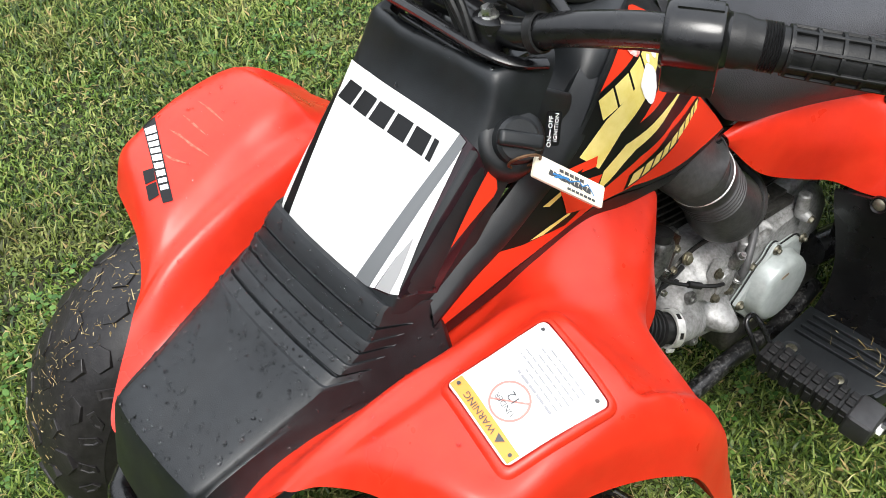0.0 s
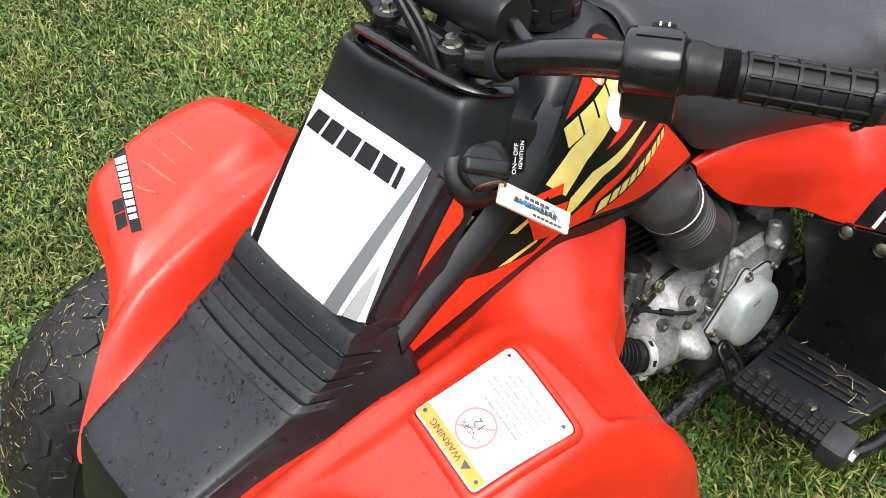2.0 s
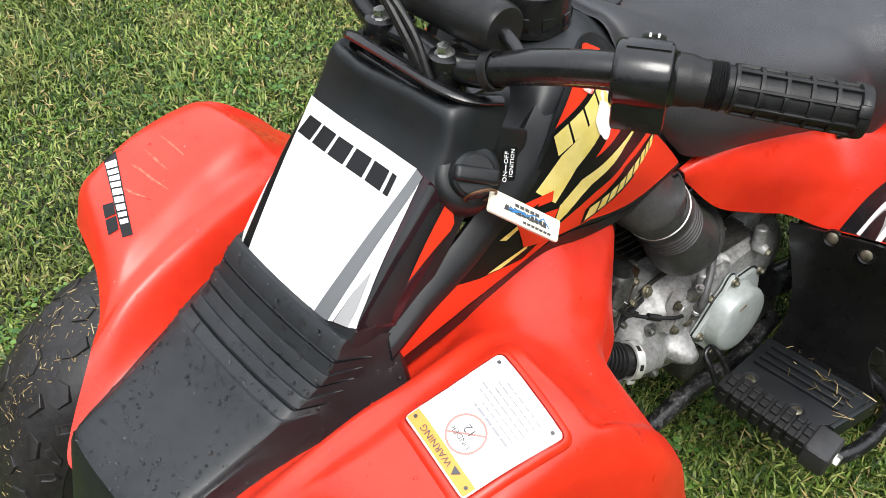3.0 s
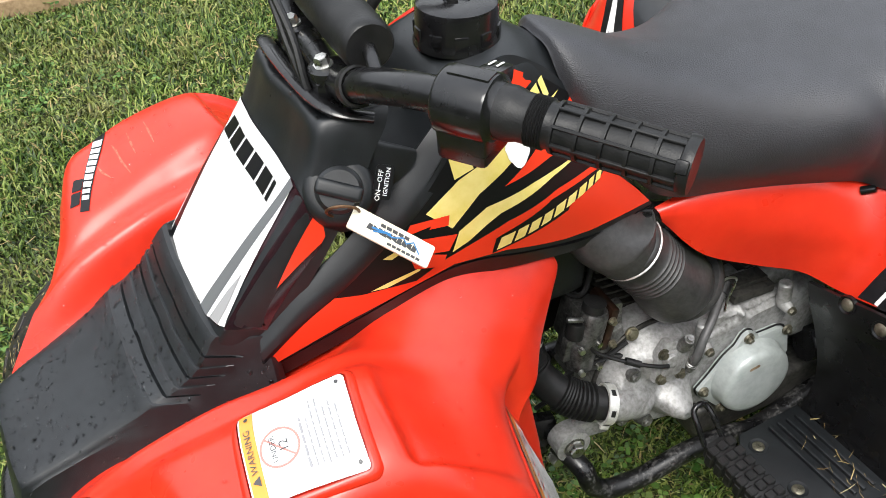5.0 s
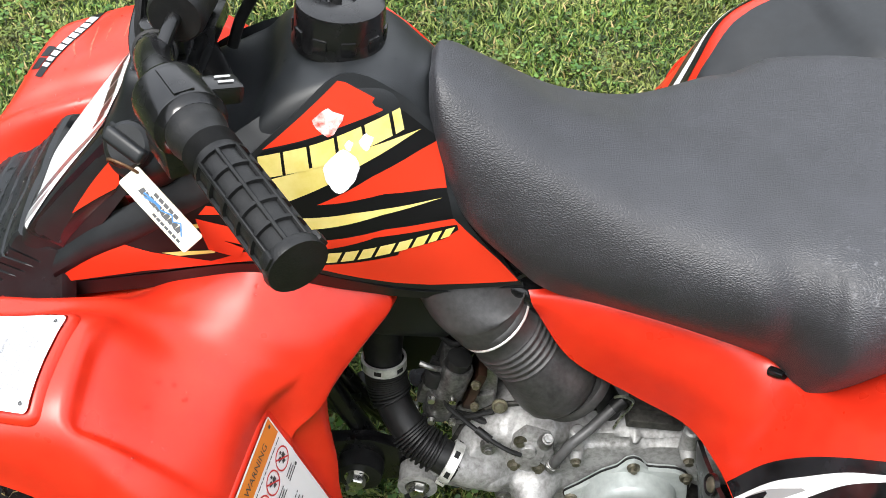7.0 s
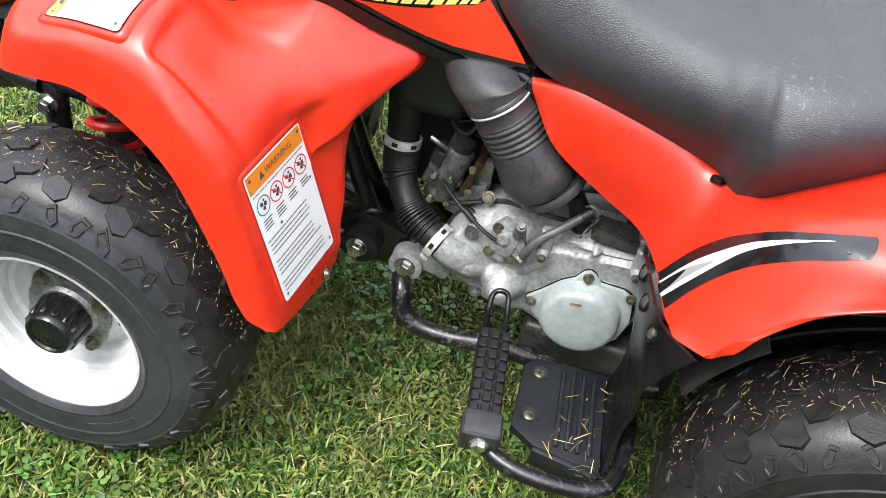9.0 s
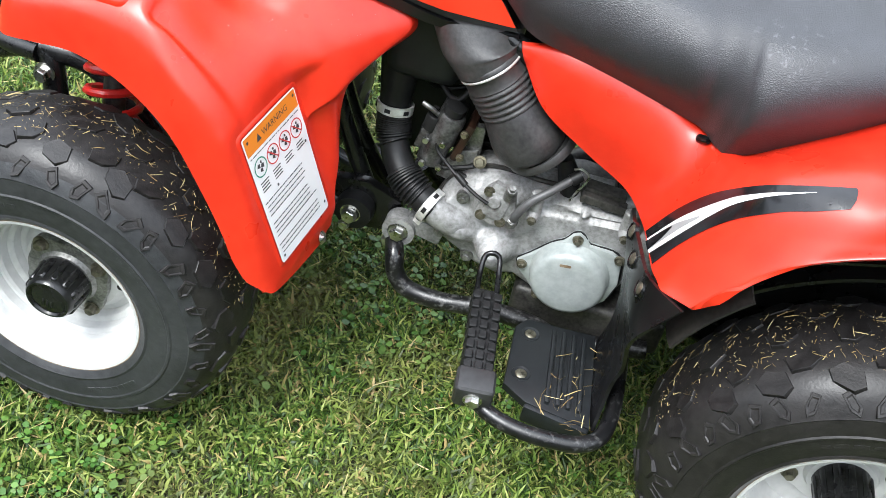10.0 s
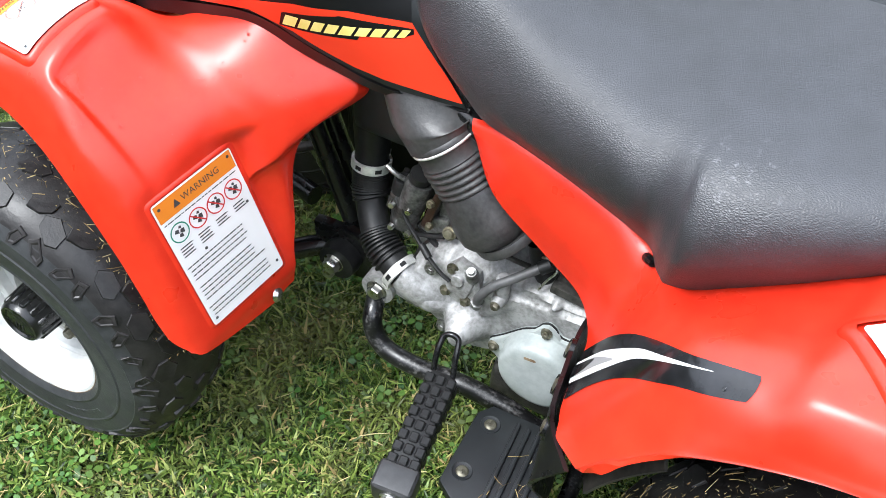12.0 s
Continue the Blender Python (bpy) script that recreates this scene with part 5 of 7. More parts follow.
# footrest, footplate, heel guard and side bar
for s in (-1, 1):
    a, b = Vector((.487, .150 * s, .272)), Vector((.503, .278 * s, .256))
    m = facing(a, b - a, (0, 0, 1))
    n = (b - a).length
    peg = part("foot_peg", block((.030, .024, n), m @ pose(0, 0, n / 2), .005, 2), rubber, bike, "black rubber foot peg with a block tread", 30)
    for k in range(8):
        for j, dx in enumerate((-.0125, .0, .0125)):
            part("tread_block", block((.0102, .030 if j == 1 else .028, .0108), m @ pose(dx, .0015, .012 + .0145 * k), .0014, 1), rubber, peg, "", 30)
        part("cross_bar", block((.037, .020, .0108), m @ pose(0, -.002, .012 + .0145 * k), .002, 1), rubber, peg, "", 30)
    part("end_block", block((.045, .036, .034), m @ pose(0, 0, n + .004), .007, 3), grey_plastic, peg, "", 30)
    part("peg_bolt", bolt_shape(b + (b - a).normalized() * .021, b - a, .0085, .007, 1.3), steel, peg)
    part("peg_loop", tube([(.474, .152 * s, .280), (.472, .142 * s, .300), (.473, .130 * s, .314), (.481, .127 * s, .319), (.490, .128 * s, .315), (.494, .140 * s, .302), (.498, .152 * s, .280)], .0034, 10, 6), gloss_black, peg, "black wire loop")
    part("side_bar", tube([(.500, .262 * s, .248), (.506, .278 * s, .238), (.526, .294 * s, .235), (.560, .304 * s, .234), (.600, .305 * s, .234), (.632, .300 * s, .235), (.652, .284 * s, .236), (.661, .252 * s, .238), (.662, .20 * s, .247), (.658, .145 * s, .258)], .0095, 14, 6), scuffed, bike, "worn black tubular side bar")
    deck = [(.531, .147 * s), (.543, .130 * s), (.630, .126 * s), (.640, .274 * s), (.563, .262 * s), (.534, .243 * s)]
    plate = part("foot_plate", slab(deck, .010, pose(0, 0, .224), .0025), black_plastic, bike, "black plastic foot plate with grass clippings", 30)
    for k in range(4):
        part("plate_rib", block((.0055, .118, .007), pose(.583 + .0125 * k, .198 * s, .2355, 0, 0, -4 * s), .002), black_plastic, plate)
    part("plate_edge", block((.078, .012, .026), pose(.6015, .268 * s, .219, 0, 0, 9 * s), .004), black_plastic, plate)
    for y in (.1545, .222):
        part("plate_screw", join(turned([(0, .0022), (.0052, .0022), (.0072, .0008), (.0076, 0), (0, 0)], pose(.551, y * s, .2335), 18), block((.008, .0014, .001), pose(.551, y * s, .2360, 0, 0, 30), 0), block((.008, .0014, .001), pose(.551, y * s, .2360, 0, 0, 120), 0)), dull_screw, plate, "dull zinc screw")
        part("screw_recess", turned([(.0115, .0004), (.0110, .0012), (.0080, .0004), (0, .0004)], pose(.551, y * s, .2338), 20), black_plastic, plate)
    rows = [[(.621, .118 * s, .432), (.622, .15 * s, .441), (.629, .205 * s, .453), (.641, .262 * s, .461), (.673, .308 * s, .470)],
            [(.624, .122 * s, .405), (.624, .16 * s, .412), (.630, .21 * s, .418), (.638, .262 * s, .425), (.655, .299 * s, .430)],
            [(.632, .128 * s, .37), (.633, .165 * s, .375), (.637, .215 * s, .38), (.640, .258 * s, .388), (.643, .292 * s, .394)],
            [(.640, .135 * s, .32), (.640, .17 * s, .32), (.644, .21 * s, .32), (.648, .238 * s, .325), (.652, .262 * s, .33)],
            [(.642, .135 * s, .275), (.643, .165 * s, .275), (.645, .20 * s, .276), (.648, .225 * s, .278), (.650, .248 * s, .280)],
            [(.636, .130 * s, .230), (.637, .18 * s, .229), (.640, .22 * s, .229), (.643, .25 * s, .229), (.646, .272 * s, .230)]]
    guard = part("heel_guard", thicken(grid(smooth_rows(rows, 5, 4)), .004), guard_black, bike, "black plastic heel guard splashed with water", 60)
    flap = [[(.93 + (r + .0008 * (153 - a)) * math.cos(math.radians(a)), y * s, .235 + (r + .0008 * (153 - a)) * math.sin(math.radians(a))) for y, r in ((.15, .285), (.19, .287), (.235, .287), (.255, .285), (.266, .280))] for a in (129, 133, 137, 141, 145, 149)]
    part("wheel_liner", thicken(grid(smooth_rows(flap, 4, 4)), .004), dusty_plastic, guard, "dusty grey plastic liner behind the guard", 60)
    for place in ((.6192, -.172, .4412), (.6248, -.213, .4380), (.6345, -.2610, .4435)):
        m = facing((place[0], -place[1] * s, place[2]), (-1, .15 * s, .25))
        part("guard_screw", join(turned([(0, .0022), (.0045, .0022), (.0070, .0006), (.0074, -.003), (0, -.003)], m, 20), block((.0014, .0075, .0010), m @ pose(0, 0, .0014, 0, 0, 40), 0), block((.0075, .0014, .0010), m @ pose(0, 0, .0014, 0, 0, 40), 0)), dull_screw, guard, "dull dirty zinc screw")
        part("screw_recess", turned([(.0105, -.003), (.0098, .0014), (.0076, .0002), (.0074, -.003)], m, 20), guard_black, guard)
part("exhaust", tube([(.50, .06, .30), (.62, .11, .36), (.75, .13, .40), (.98, .13, .42)], [.018, .03, .042, .042], 20, 5), dark_metal, bike)
part("rear_axle", tube([(.926, -.2, .218), (.926, .2, .218)], .017, 16), dark_metal, bike)
part("swingarm", join(tube([(.66, -.09, .29), (.78, -.10, .27), (.926, -.08, .22)], .022, 14, 4), tube([(.66, .09, .29), (.78, .10, .27), (.926, .08, .22)], .022, 14, 4)), gloss_black, bike)
for s in (-1, 1):
    arch = [[(.93 + .288 * math.cos(radians(a)), y * s, .235 + .288 * math.sin(radians(a))) for y in (.06, .12, .18, .232)] for a in (50, 65, 80, 95, 110, 125, 138)]
    part("wheel_arch", thicken(grid(smooth_rows(arch, 3, 2)), .004), guard_black, bike, "black inner wheel arch", 60)
side_wall = [[(x, -.102 - .012 * math.sin((x - .68) * 7), z) for x in (.68, .80, .92, 1.04, 1.16)] for z in (.27, .36, .46, .60)]
part("inner_mudguard", thicken(grid(smooth_rows(side_wall, 2, 2)), .003), guard_black, bike, "black inner mudguard", 60)
part("inner_mudguard", thicken(grid(smooth_rows([[(.66, y, .40), (.67, y * 1.3, .47), (.74, y * 1.5, .54), (.85, y * 1.5, .575)] for y in (-.11, -.13, -.15, -.19)], 4, 4)), .003), guard_black, bike, "black inner mudguard", 60)

# ---- stickers and labels ----
plate = Skin(cowl_skin_bm, facing((.07, 0, .67), (-.77, 0, .64)))
side = Skin(panel_skin_bm, LEFT)


def sticker(name, skin, outline, mat, parent, label="", lift=.0007, cell=.008):
    return part(name, skin.lay(outline, lift, cell), mat, parent, label, 60)


def cells(a, b, c, d, n, gap=0.16):
    """Blocks in a row between the corners a, b (top) and d, c (bottom): the place of a word. n: their number, or the width of each."""
    widths = [1] * n if isinstance(n, int) else n
    total, n = sum(widths), len(widths)
    lerp = lambda p, q, t: (p[0] + (q[0] - p[0]) * t, p[1] + (q[1] - p[1]) * t)
    out = []
    for k in range(n):
        t0, t1 = (sum(widths[:k]) + gap / 2) / total, (sum(widths[:k + 1]) - gap / 2) / total
        q = [lerp(a, b, t0), lerp(a, b, t1), lerp(d, c, t1), lerp(d, c, t0)]
        out.append(q)
    return out


cowl_part = bpy.data.objects["front_cowl"]
base = sticker("cowl_sticker", plate, [(-.093, .069), (-.086, .0750), (0, .0745), (.066, .0745), (.0780, .0710), (.0850, .0640), (.0890, .0520), (.0902, .0400), (.0895, -.020), (.0890, -.048), (.081, -.062), (.04, -.0725), (0, -.0735), (-.065, -.0765), (-.081, -.074), (-.095, -.05)], maroon_sticker, cowl_part, "dark maroon and black sticker", .0006)
sticker("white_panel", plate, [(-.0830, .0745), (0, .0745), (.0600, .0744), (.0361, -.0725), (-.0046, -.0735), (-.0613, -.0755)], white_sticker, cowl_part, "white sticker panel", .0011)
sticker("black_stripe", plate, [(-.0868, .066), (-.0830, .0745), (-.0610, -.0755), (-.0712, -.0770)], black_sticker, cowl_part, "", .0013)
sticker("white_stripe", plate, [(-.0888, .040), (-.0870, .052), (-.0720, -.0772), (-.0794, -.074)], white_sticker, cowl_part, "", .0013)
sticker("grey_stripe", plate, [(.0600, .0744), (.0688, .0718), (.0540, -.0688), (.0361, -.0725)], grey_sticker, cowl_part, "", .0014)
sticker("white_wedge", plate, [(.0683, .0660), (.0735, .004), (.0800, -.0590), (.0745, -.0620), (.0722, -.040), (.0640, -.0335), (.0590, -.0665), (.0540, -.0688)], white_sticker, cowl_part, "", .0012)
sticker("halftone_wedge", plate, [(.0700, -.012), (.0745, -.045), (.0745, -.0620), (.0600, -.0662), (.0640, -.036)], halftone, cowl_part, "fading grey halftone wedge", .0015)
sticker("red_flash", plate, [(.0853, .0612), (.0883, .0555), (.0896, .0490), (.0898, .0425), (.0874, -.0085)], red_sticker, cowl_part, "", .0016)
for q in cells((-.0722, .0605), (.0480, .0608), (.0495, .0425), (-.0775, .0420), (1, 1, 1, 1, 1, .42), .16):
    sticker("print_block", plate, q, black_sticker, cowl_part, "", .0017, .006)

# side panel graphics, in the panel's own x and z
sticker("black_field", side, [(.112, .632), (.15, .652), (.19, .677), (.225, .707), (.240, .7205), (.2972, .7355), (.334, .7420), (.345, .7365), (.3715, .7110), (.3785, .674), (.3849, .650), (.3308, .6529), (.2779, .648), (.2171, .6321), (.19, .6204), (.1418, .6257)], black_sticker, left_panel, "black sticker field", .0005)
sticker("red_field", side, [(.0585, .5815), (.10, .5945), (.13, .6035), (.18, .6135), (.225, .6225), (.2752, .6165), (.3387, .5955), (.3667, .5890), (.4405, .5810), (.4430, .5835), (.3855, .6495), (.3308, .6525), (.2779, .6475), (.2171, .6316), (.19, .6199), (.165, .6232), (.1418, .6255), (.118, .6310), (.108, .6290), (.0640, .5990), (.0590, .5940)], red_sticker, left_panel, "glossy red sticker with creases", .0008)
sticker("red_wedge", side, [(.2794, .6797), (.3220, .6965), (.3715, .7105), (.3785, .6742), (.3306, .6812)], red_sticker, left_panel, "", .0009)
sticker("red_crest", side, [(.2400, .7220), (.268, .7450), (.2960, .7680), (.3020, .7660), (.3150, .7570), (.3290, .7470), (.3300, .7420), (.2972, .7360)], red_sticker, left_panel, "", .0009)
sticker("yellow_swoosh", side, [(.2078, .6798), (.2409, .6985), (.2803, .7107), (.3136, .7180), (.3570, .7215), (.3136, .7068), (.2672, .6865), (.2554, .6813), (.2276, .6600)], yellow_sticker, left_panel, "", .0012)
sticker("yellow_swoosh", side, [(.2245, .6370), (.2329, .6550), (.2602, .6680), (.3066, .6708), (.3750, .6675), (.3290, .6652), (.2718, .6580), (.2581, .6523), (.2400, .6425)], yellow_sticker, left_panel, "", .0012)
sticker("yellow_line", side, [(.1500, .6262), (.1671, .6295), (.1954, .6330), (.1940, .6300), (.1640, .6243)], yellow_sticker, left_panel, "", .0012)
sticker("yellow_line", side, [(.1650, .6530), (.1900, .6600), (.1920, .6570), (.1720, .6500)], yellow_sticker, left_panel, "", .0012)
sticker("red_emblem", side, [(.1930, .6752), (.2270, .6728), (.2245, .6640), (.2080, .6660), (.2100, .6685), (.1860, .6668)], red_sticker, left_panel, "", .0016)
sticker("red_emblem", side, [(.1832, .6631), (.2310, .6535), (.2215, .6400), (.2030, .6440), (.2190, .6370), (.2140, .6260), (.1900, .6335)], red_sticker, left_panel, "", .0016)
for q in cells((.2350, .7165), (.3420, .7408), (.3455, .7248), (.2360, .6995), (1, 1, 1, 1, 1, .42), .12):
    sticker("print_block", side, q, yellow_sticker, left_panel, "", .0017, .007)
patch_ring = [(.2985 + (.0135 + .0010 * math.sin(3 * a) + .0005 * math.sin(9 * a + 1)) * math.cos(a) * .95, .7045 + (.0150 + .0014 * math.sin(4 * a + 2)) * math.sin(a)) for a in [2 * math.pi * k / 26 for k in range(26)]]
sticker("torn_patch", side, patch_ring, white_sticker, left_panel, "white torn-off patch in the sticker", .0021)
pink = mottled(material("faded_pink_patch", (.72, .33, .28), .3), (.72, .05, .02), (.85, .70, .66), 90, .38, .62)
for cx, cz, rx, rz in ((.289, .7405, .0105, .0085), (.3165, .7225, .0050, .0055), (.304, .7225, .003, .0035)):
    sticker("worn_patch", side, [(cx + rx * (1 + .18 * math.sin(3 * a)) * math.cos(a), cz + rz * (1 + .2 * math.sin(4 * a + 1)) * math.sin(a)) for a in [2 * math.pi * k / 16 for k in range(16)]], pink if cx < .3 else white_sticker, left_panel, "faded worn patch", .0020)
sticker("word_outline", side, [(.2605, .6190), (.2650, .6345), (.2700, .6362), (.3200, .6460), (.3225, .6470), (.3880, .6445), (.3892, .6400), (.3780, .6345), (.3430, .6315), (.3410, .6270), (.3330, .6262)], black_sticker, left_panel, "", .0011)
for k, q in enumerate(cells((.2668, .6338), (.3860, .6432), (.3835, .6362), (.2632, .6215), (1.25, 1, 1, 1, 1.1, 1, .95, .75, .75), .22)):
    sticker("print_block", side, [(q[0][0] + .0016, q[0][1]), (q[1][0] + .0016, q[1][1]), q[2], q[3]], yellow_sticker, left_panel, "", .0016, .007)


# warning label on the wing's top and on its rear face
def label_pose(origin, x_to, y_to):
    o, x, y = Vector(origin), Vector(x_to) - Vector(origin), Vector(y_to) - Vector(origin)
    z = x.cross(y).normalized()
    x.normalize()
    return Matrix.Translation(o) @ Matrix((x, z.cross(x), z)).transposed().to_4x4()


def on_skin(skin, bm, lift):
    """Lays a flat mesh in the pose's plane on the surface."""
    way = -(skin.m.to_3x3() @ Vector((0, 0, 1))).normalized()
    for v in bm.verts:
        start = skin.m @ Vector((v.co.x, v.co.y, 0))
        hit, normal, _, _ = skin.tree.ray_cast(start - way * .06, way)
        if hit is None:
            hit, normal, _, _ = skin.tree.find_nearest(start)
        if normal.dot(way) > 0:
            normal = -normal
        v.co = hit + normal * lift
    return bm


def ring(cx, cy, r, w, n=32):
    bm = bmesh.new()
    a = [bm.verts.new((cx + r * math.cos(2 * math.pi * k / n), cy + r * math.sin(2 * math.pi * k / n), 0)) for k in range(n)]
    b = [bm.verts.new((cx + (r - w) * math.cos(2 * math.pi * k / n), cy + (r - w) * math.sin(2 * math.pi * k / n), 0)) for k in range(n)]
    for k in range(n):
        bm.faces.new([a[k], a[(k + 1) % n], b[(k + 1) % n], b[k]])
    return bm


def flat(points):
    bm = bmesh.new()
    bm.faces.new([bm.verts.new((*q, 0)) for q in points])
    return bm


def bars(x0, x1, y, h, rng, words=True):
    """One line of unreadable print: bars of word length."""
    out, x = [], x0
    while x < x1 - .002:
        w = min(rng.uniform(.003, .009), x1 - x)
        out.append(flat([(x, y), (x + w, y), (x + w, y + h), (x, y + h)]))
        x += w + .0011
    return out


def raised_pad(skin, w, h, margin, height):
    """The low raised pad that is moulded under a label, with sloping sides."""
    rings = []
    for grow, up in ((margin + .005, -.002), (margin + .003, height * .45), (margin, height), (margin * .4, height)):
        rings.append((grow, up))
    rows = []
    for grow, up in rings:
        q = rounded(w + 2 * grow, h + 2 * grow, .005 + grow * .5, 3, w / 2, h / 2)
        dense = []
        for a, b in zip(q, q[1:] + q[:1]):
            steps = max(1, int(math.dist(a, b) / .012))
            dense += [(a[0] + (b[0] - a[0]) * t / steps, a[1] + (b[1] - a[1]) * t / steps) for t in range(steps)]
        rows.append((dense, up))
    n = min(len(r[0]) for r in rows)
    count = 64
    bm = bmesh.new()
    loops = []
    for dense, up in rows:
        m = len(dense)
        loop = []
        for k in range(count):
            f = k * m / count
            a, b, t = dense[int(f) % m], dense[(int(f) + 1) % m], f - int(f)
            loop.append(bm.verts.new((a[0] + (b[0] - a[0]) * t, a[1] + (b[1] - a[1]) * t, up)))
        loops.append(loop)
    for a, b in zip(loops, loops[1:]):
        for k in range(count):
            bm.faces.new([a[k], a[(k + 1) % count], b[(k + 1) % count], b[k]])
    ups = [v.co.z for v in bm.verts]
    way = -(skin.m.to_3x3() @ Vector((0, 0, 1))).normalized()
    for v in bm.verts:
        start = skin.m @ Vector((v.co.x, v.co.y, 0))
        hit, normal, _, _ = skin.tree.ray_cast(start - way * .06, way)
        if hit is None:
            hit, normal, _, _ = skin.tree.find_nearest(start)
        if normal.dot(way) > 0:
            normal = -normal
        v.co = hit + normal * v.co.z
    return bm


rng = random.Random(5)
# label on top of the wing, read from the saddle
top_label = Skin(wing_skin_bm, label_pose((.088, -.253, .612), (.097, -.179, .628), (.004, -.242, .595)))
W, H, UP = .077, .087, .0052
part("label_pad", raised_pad(top_label, W, H, .004, .0045), red, left_wing, "", 50)
lab = part("warning_label", top_label.lay(rounded(W, H, .004, 3, W / 2, H / 2), UP), white_sticker, left_wing, "white warning label with an amber headline", 60)
part("label_band", top_label.lay([(.0015, H - .0125), (W - .0015, H - .0125), (W - .0015, H - .0015), (.0015, H - .0015)], UP + .0008), amber_sticker, lab)
part("headline", on_skin(top_label, join(letters("WARNING", .0075, pose(.044, H - .007, 0), 0), flat([(.016, H - .0098), (.024, H - .0098), (.020, H - .0035)])), UP + .0016), print_grey, lab, "printed word", 0)
part("ban_ring", on_skin(top_label, join(ring(.0385, .058, .0155, .0017), flat([(.0275, .0478), (.0285, .0468), (.0495, .0682), (.0485, .0692)])), UP + .0015), ring_pink, lab, "", 0)
part("ban_words", on_skin(top_label, join(letters("UNDER", .0062, pose(.0385, .0625, 0), 0), letters("12", .0098, pose(.0385, .0545, 0), 0)), UP + .0018), print_grey, lab, "", 0)
lines = []
for k in range(7):
    lines += bars(.012 + rng.uniform(0, .004), W - .012 - rng.uniform(0, .014), .0385 - .0047 * k, .0011 if k else .002, rng)
part("fine_print", on_skin(top_label, join(*lines), UP + .0015), print_pale, lab, "", 0, kind="stuff")
for x, y in ((.006, .006), (W - .006, .006), (.006, H - .007), (W - .006, H - .007)):
    part("rivet", on_skin(top_label, join(ring(x, y, .0016, .0015, 14)), UP + .0012), print_grey, lab, "", 0)

# label on the wing's rear face
rear_label = Skin(wing_skin_bm, label_pose((.266, -.258, .334), (.2824, -.1535, .345), (.219, -.253, .491)))
W, H, UP = .104, .163, .0024
part("label_pad", raised_pad(rear_label, W, H, .0015, .0016), red, left_wing, "", 50)
lab = part("warning_label", rear_label.lay(rounded(W, H, .004, 3, W / 2, H / 2), UP), white_sticker, left_wing, "white warning label with an orange headline and four signs", 60)
part("label_band", rear_label.lay([(.002, H - .023), (W - .002, H - .023), (W - .002, H - .002), (.002, H - .002)], UP + .0004), orange_sticker, lab)
part("headline", on_skin(rear_label, join(letters("WARNING", .0102, pose(.058, H - .0125, 0), 0), flat([(.022, H - .0165), (.0305, H - .0165), (.02625, H - .0080)])), UP + .0008), print_grey, lab, "printed word", 0)
for k, x in enumerate((.0155, .0395, .0635, .0875)):
    y = H - .0425
    part("sign_ring", on_skin(rear_label, join(ring(x, y, .0112, .0014), *([] if k == 0 else [flat([(x - .0082, y + .0072), (x - .0072, y + .0082), (x + .0082, y - .0072), (x + .0072, y - .0082)])])), UP + .0008), ring_green if k == 0 else ring_red, lab, "green ring" if k == 0 else "red ban ring", 0)
    blobs = [flat([(x + dx + s * .8, y + dy - s), (x + dx + s, y + dy + s * .7), (x + dx - s * .3, y + dy + s), (x + dx - s, y + dy - s * .2)]) for dx, dy, s in ((-.003, .002, .0028), (.003, .0, .003), (0, -.004, .0026), (.002, .005, .0018))]
    part("sign_figure", on_skin(rear_label, join(*blobs), UP + .0006), print_grey, lab, "", 0)
lines = bars(.004, W - .004, H - .0275, .0012, rng)
for k, x in enumerate((.0155, .0395, .0635, .0875)):
    for j in range(4 if k < 2 else 3):
        lines += [flat([(x - .0085, H - .060 - .0035 * j), (x + rng.uniform(.004, .009), H - .060 - .0035 * j), (x + .006, H - .0586 - .0035 * j), (x - .0085, H - .0586 - .0035 * j)])]
for k in range(13):
    if k not in (4, 9):
        lines += bars(.006 if k not in (0, 10) else .004, W - .006 - rng.uniform(0, .02), .079 - .0056 * k, .0015, rng)
part("fine_print", on_skin(rear_label, join(*lines), UP + .0006), print_grey, lab, "", 0, kind="stuff")
for x, y in ((.006, .008), (W - .006, .012), (.007, H - .0075), (W - .007, H - .0075), (.032, .086), (W - .008, .098)):
    part("rivet", on_skin(rear_label, join(ring(x, y, .0018, .0017, 14)), UP + .0012), print_grey, lab, "", 0)
part("wing_bolt", join(turned([(0, .004), (.005, .004), (.0078, .0012), (.009, 0), (0, 0)], facing((.2825, -.172, .3085), (1, .05, .25)), 20)), steel, left_wing, "zinc wing bolt")

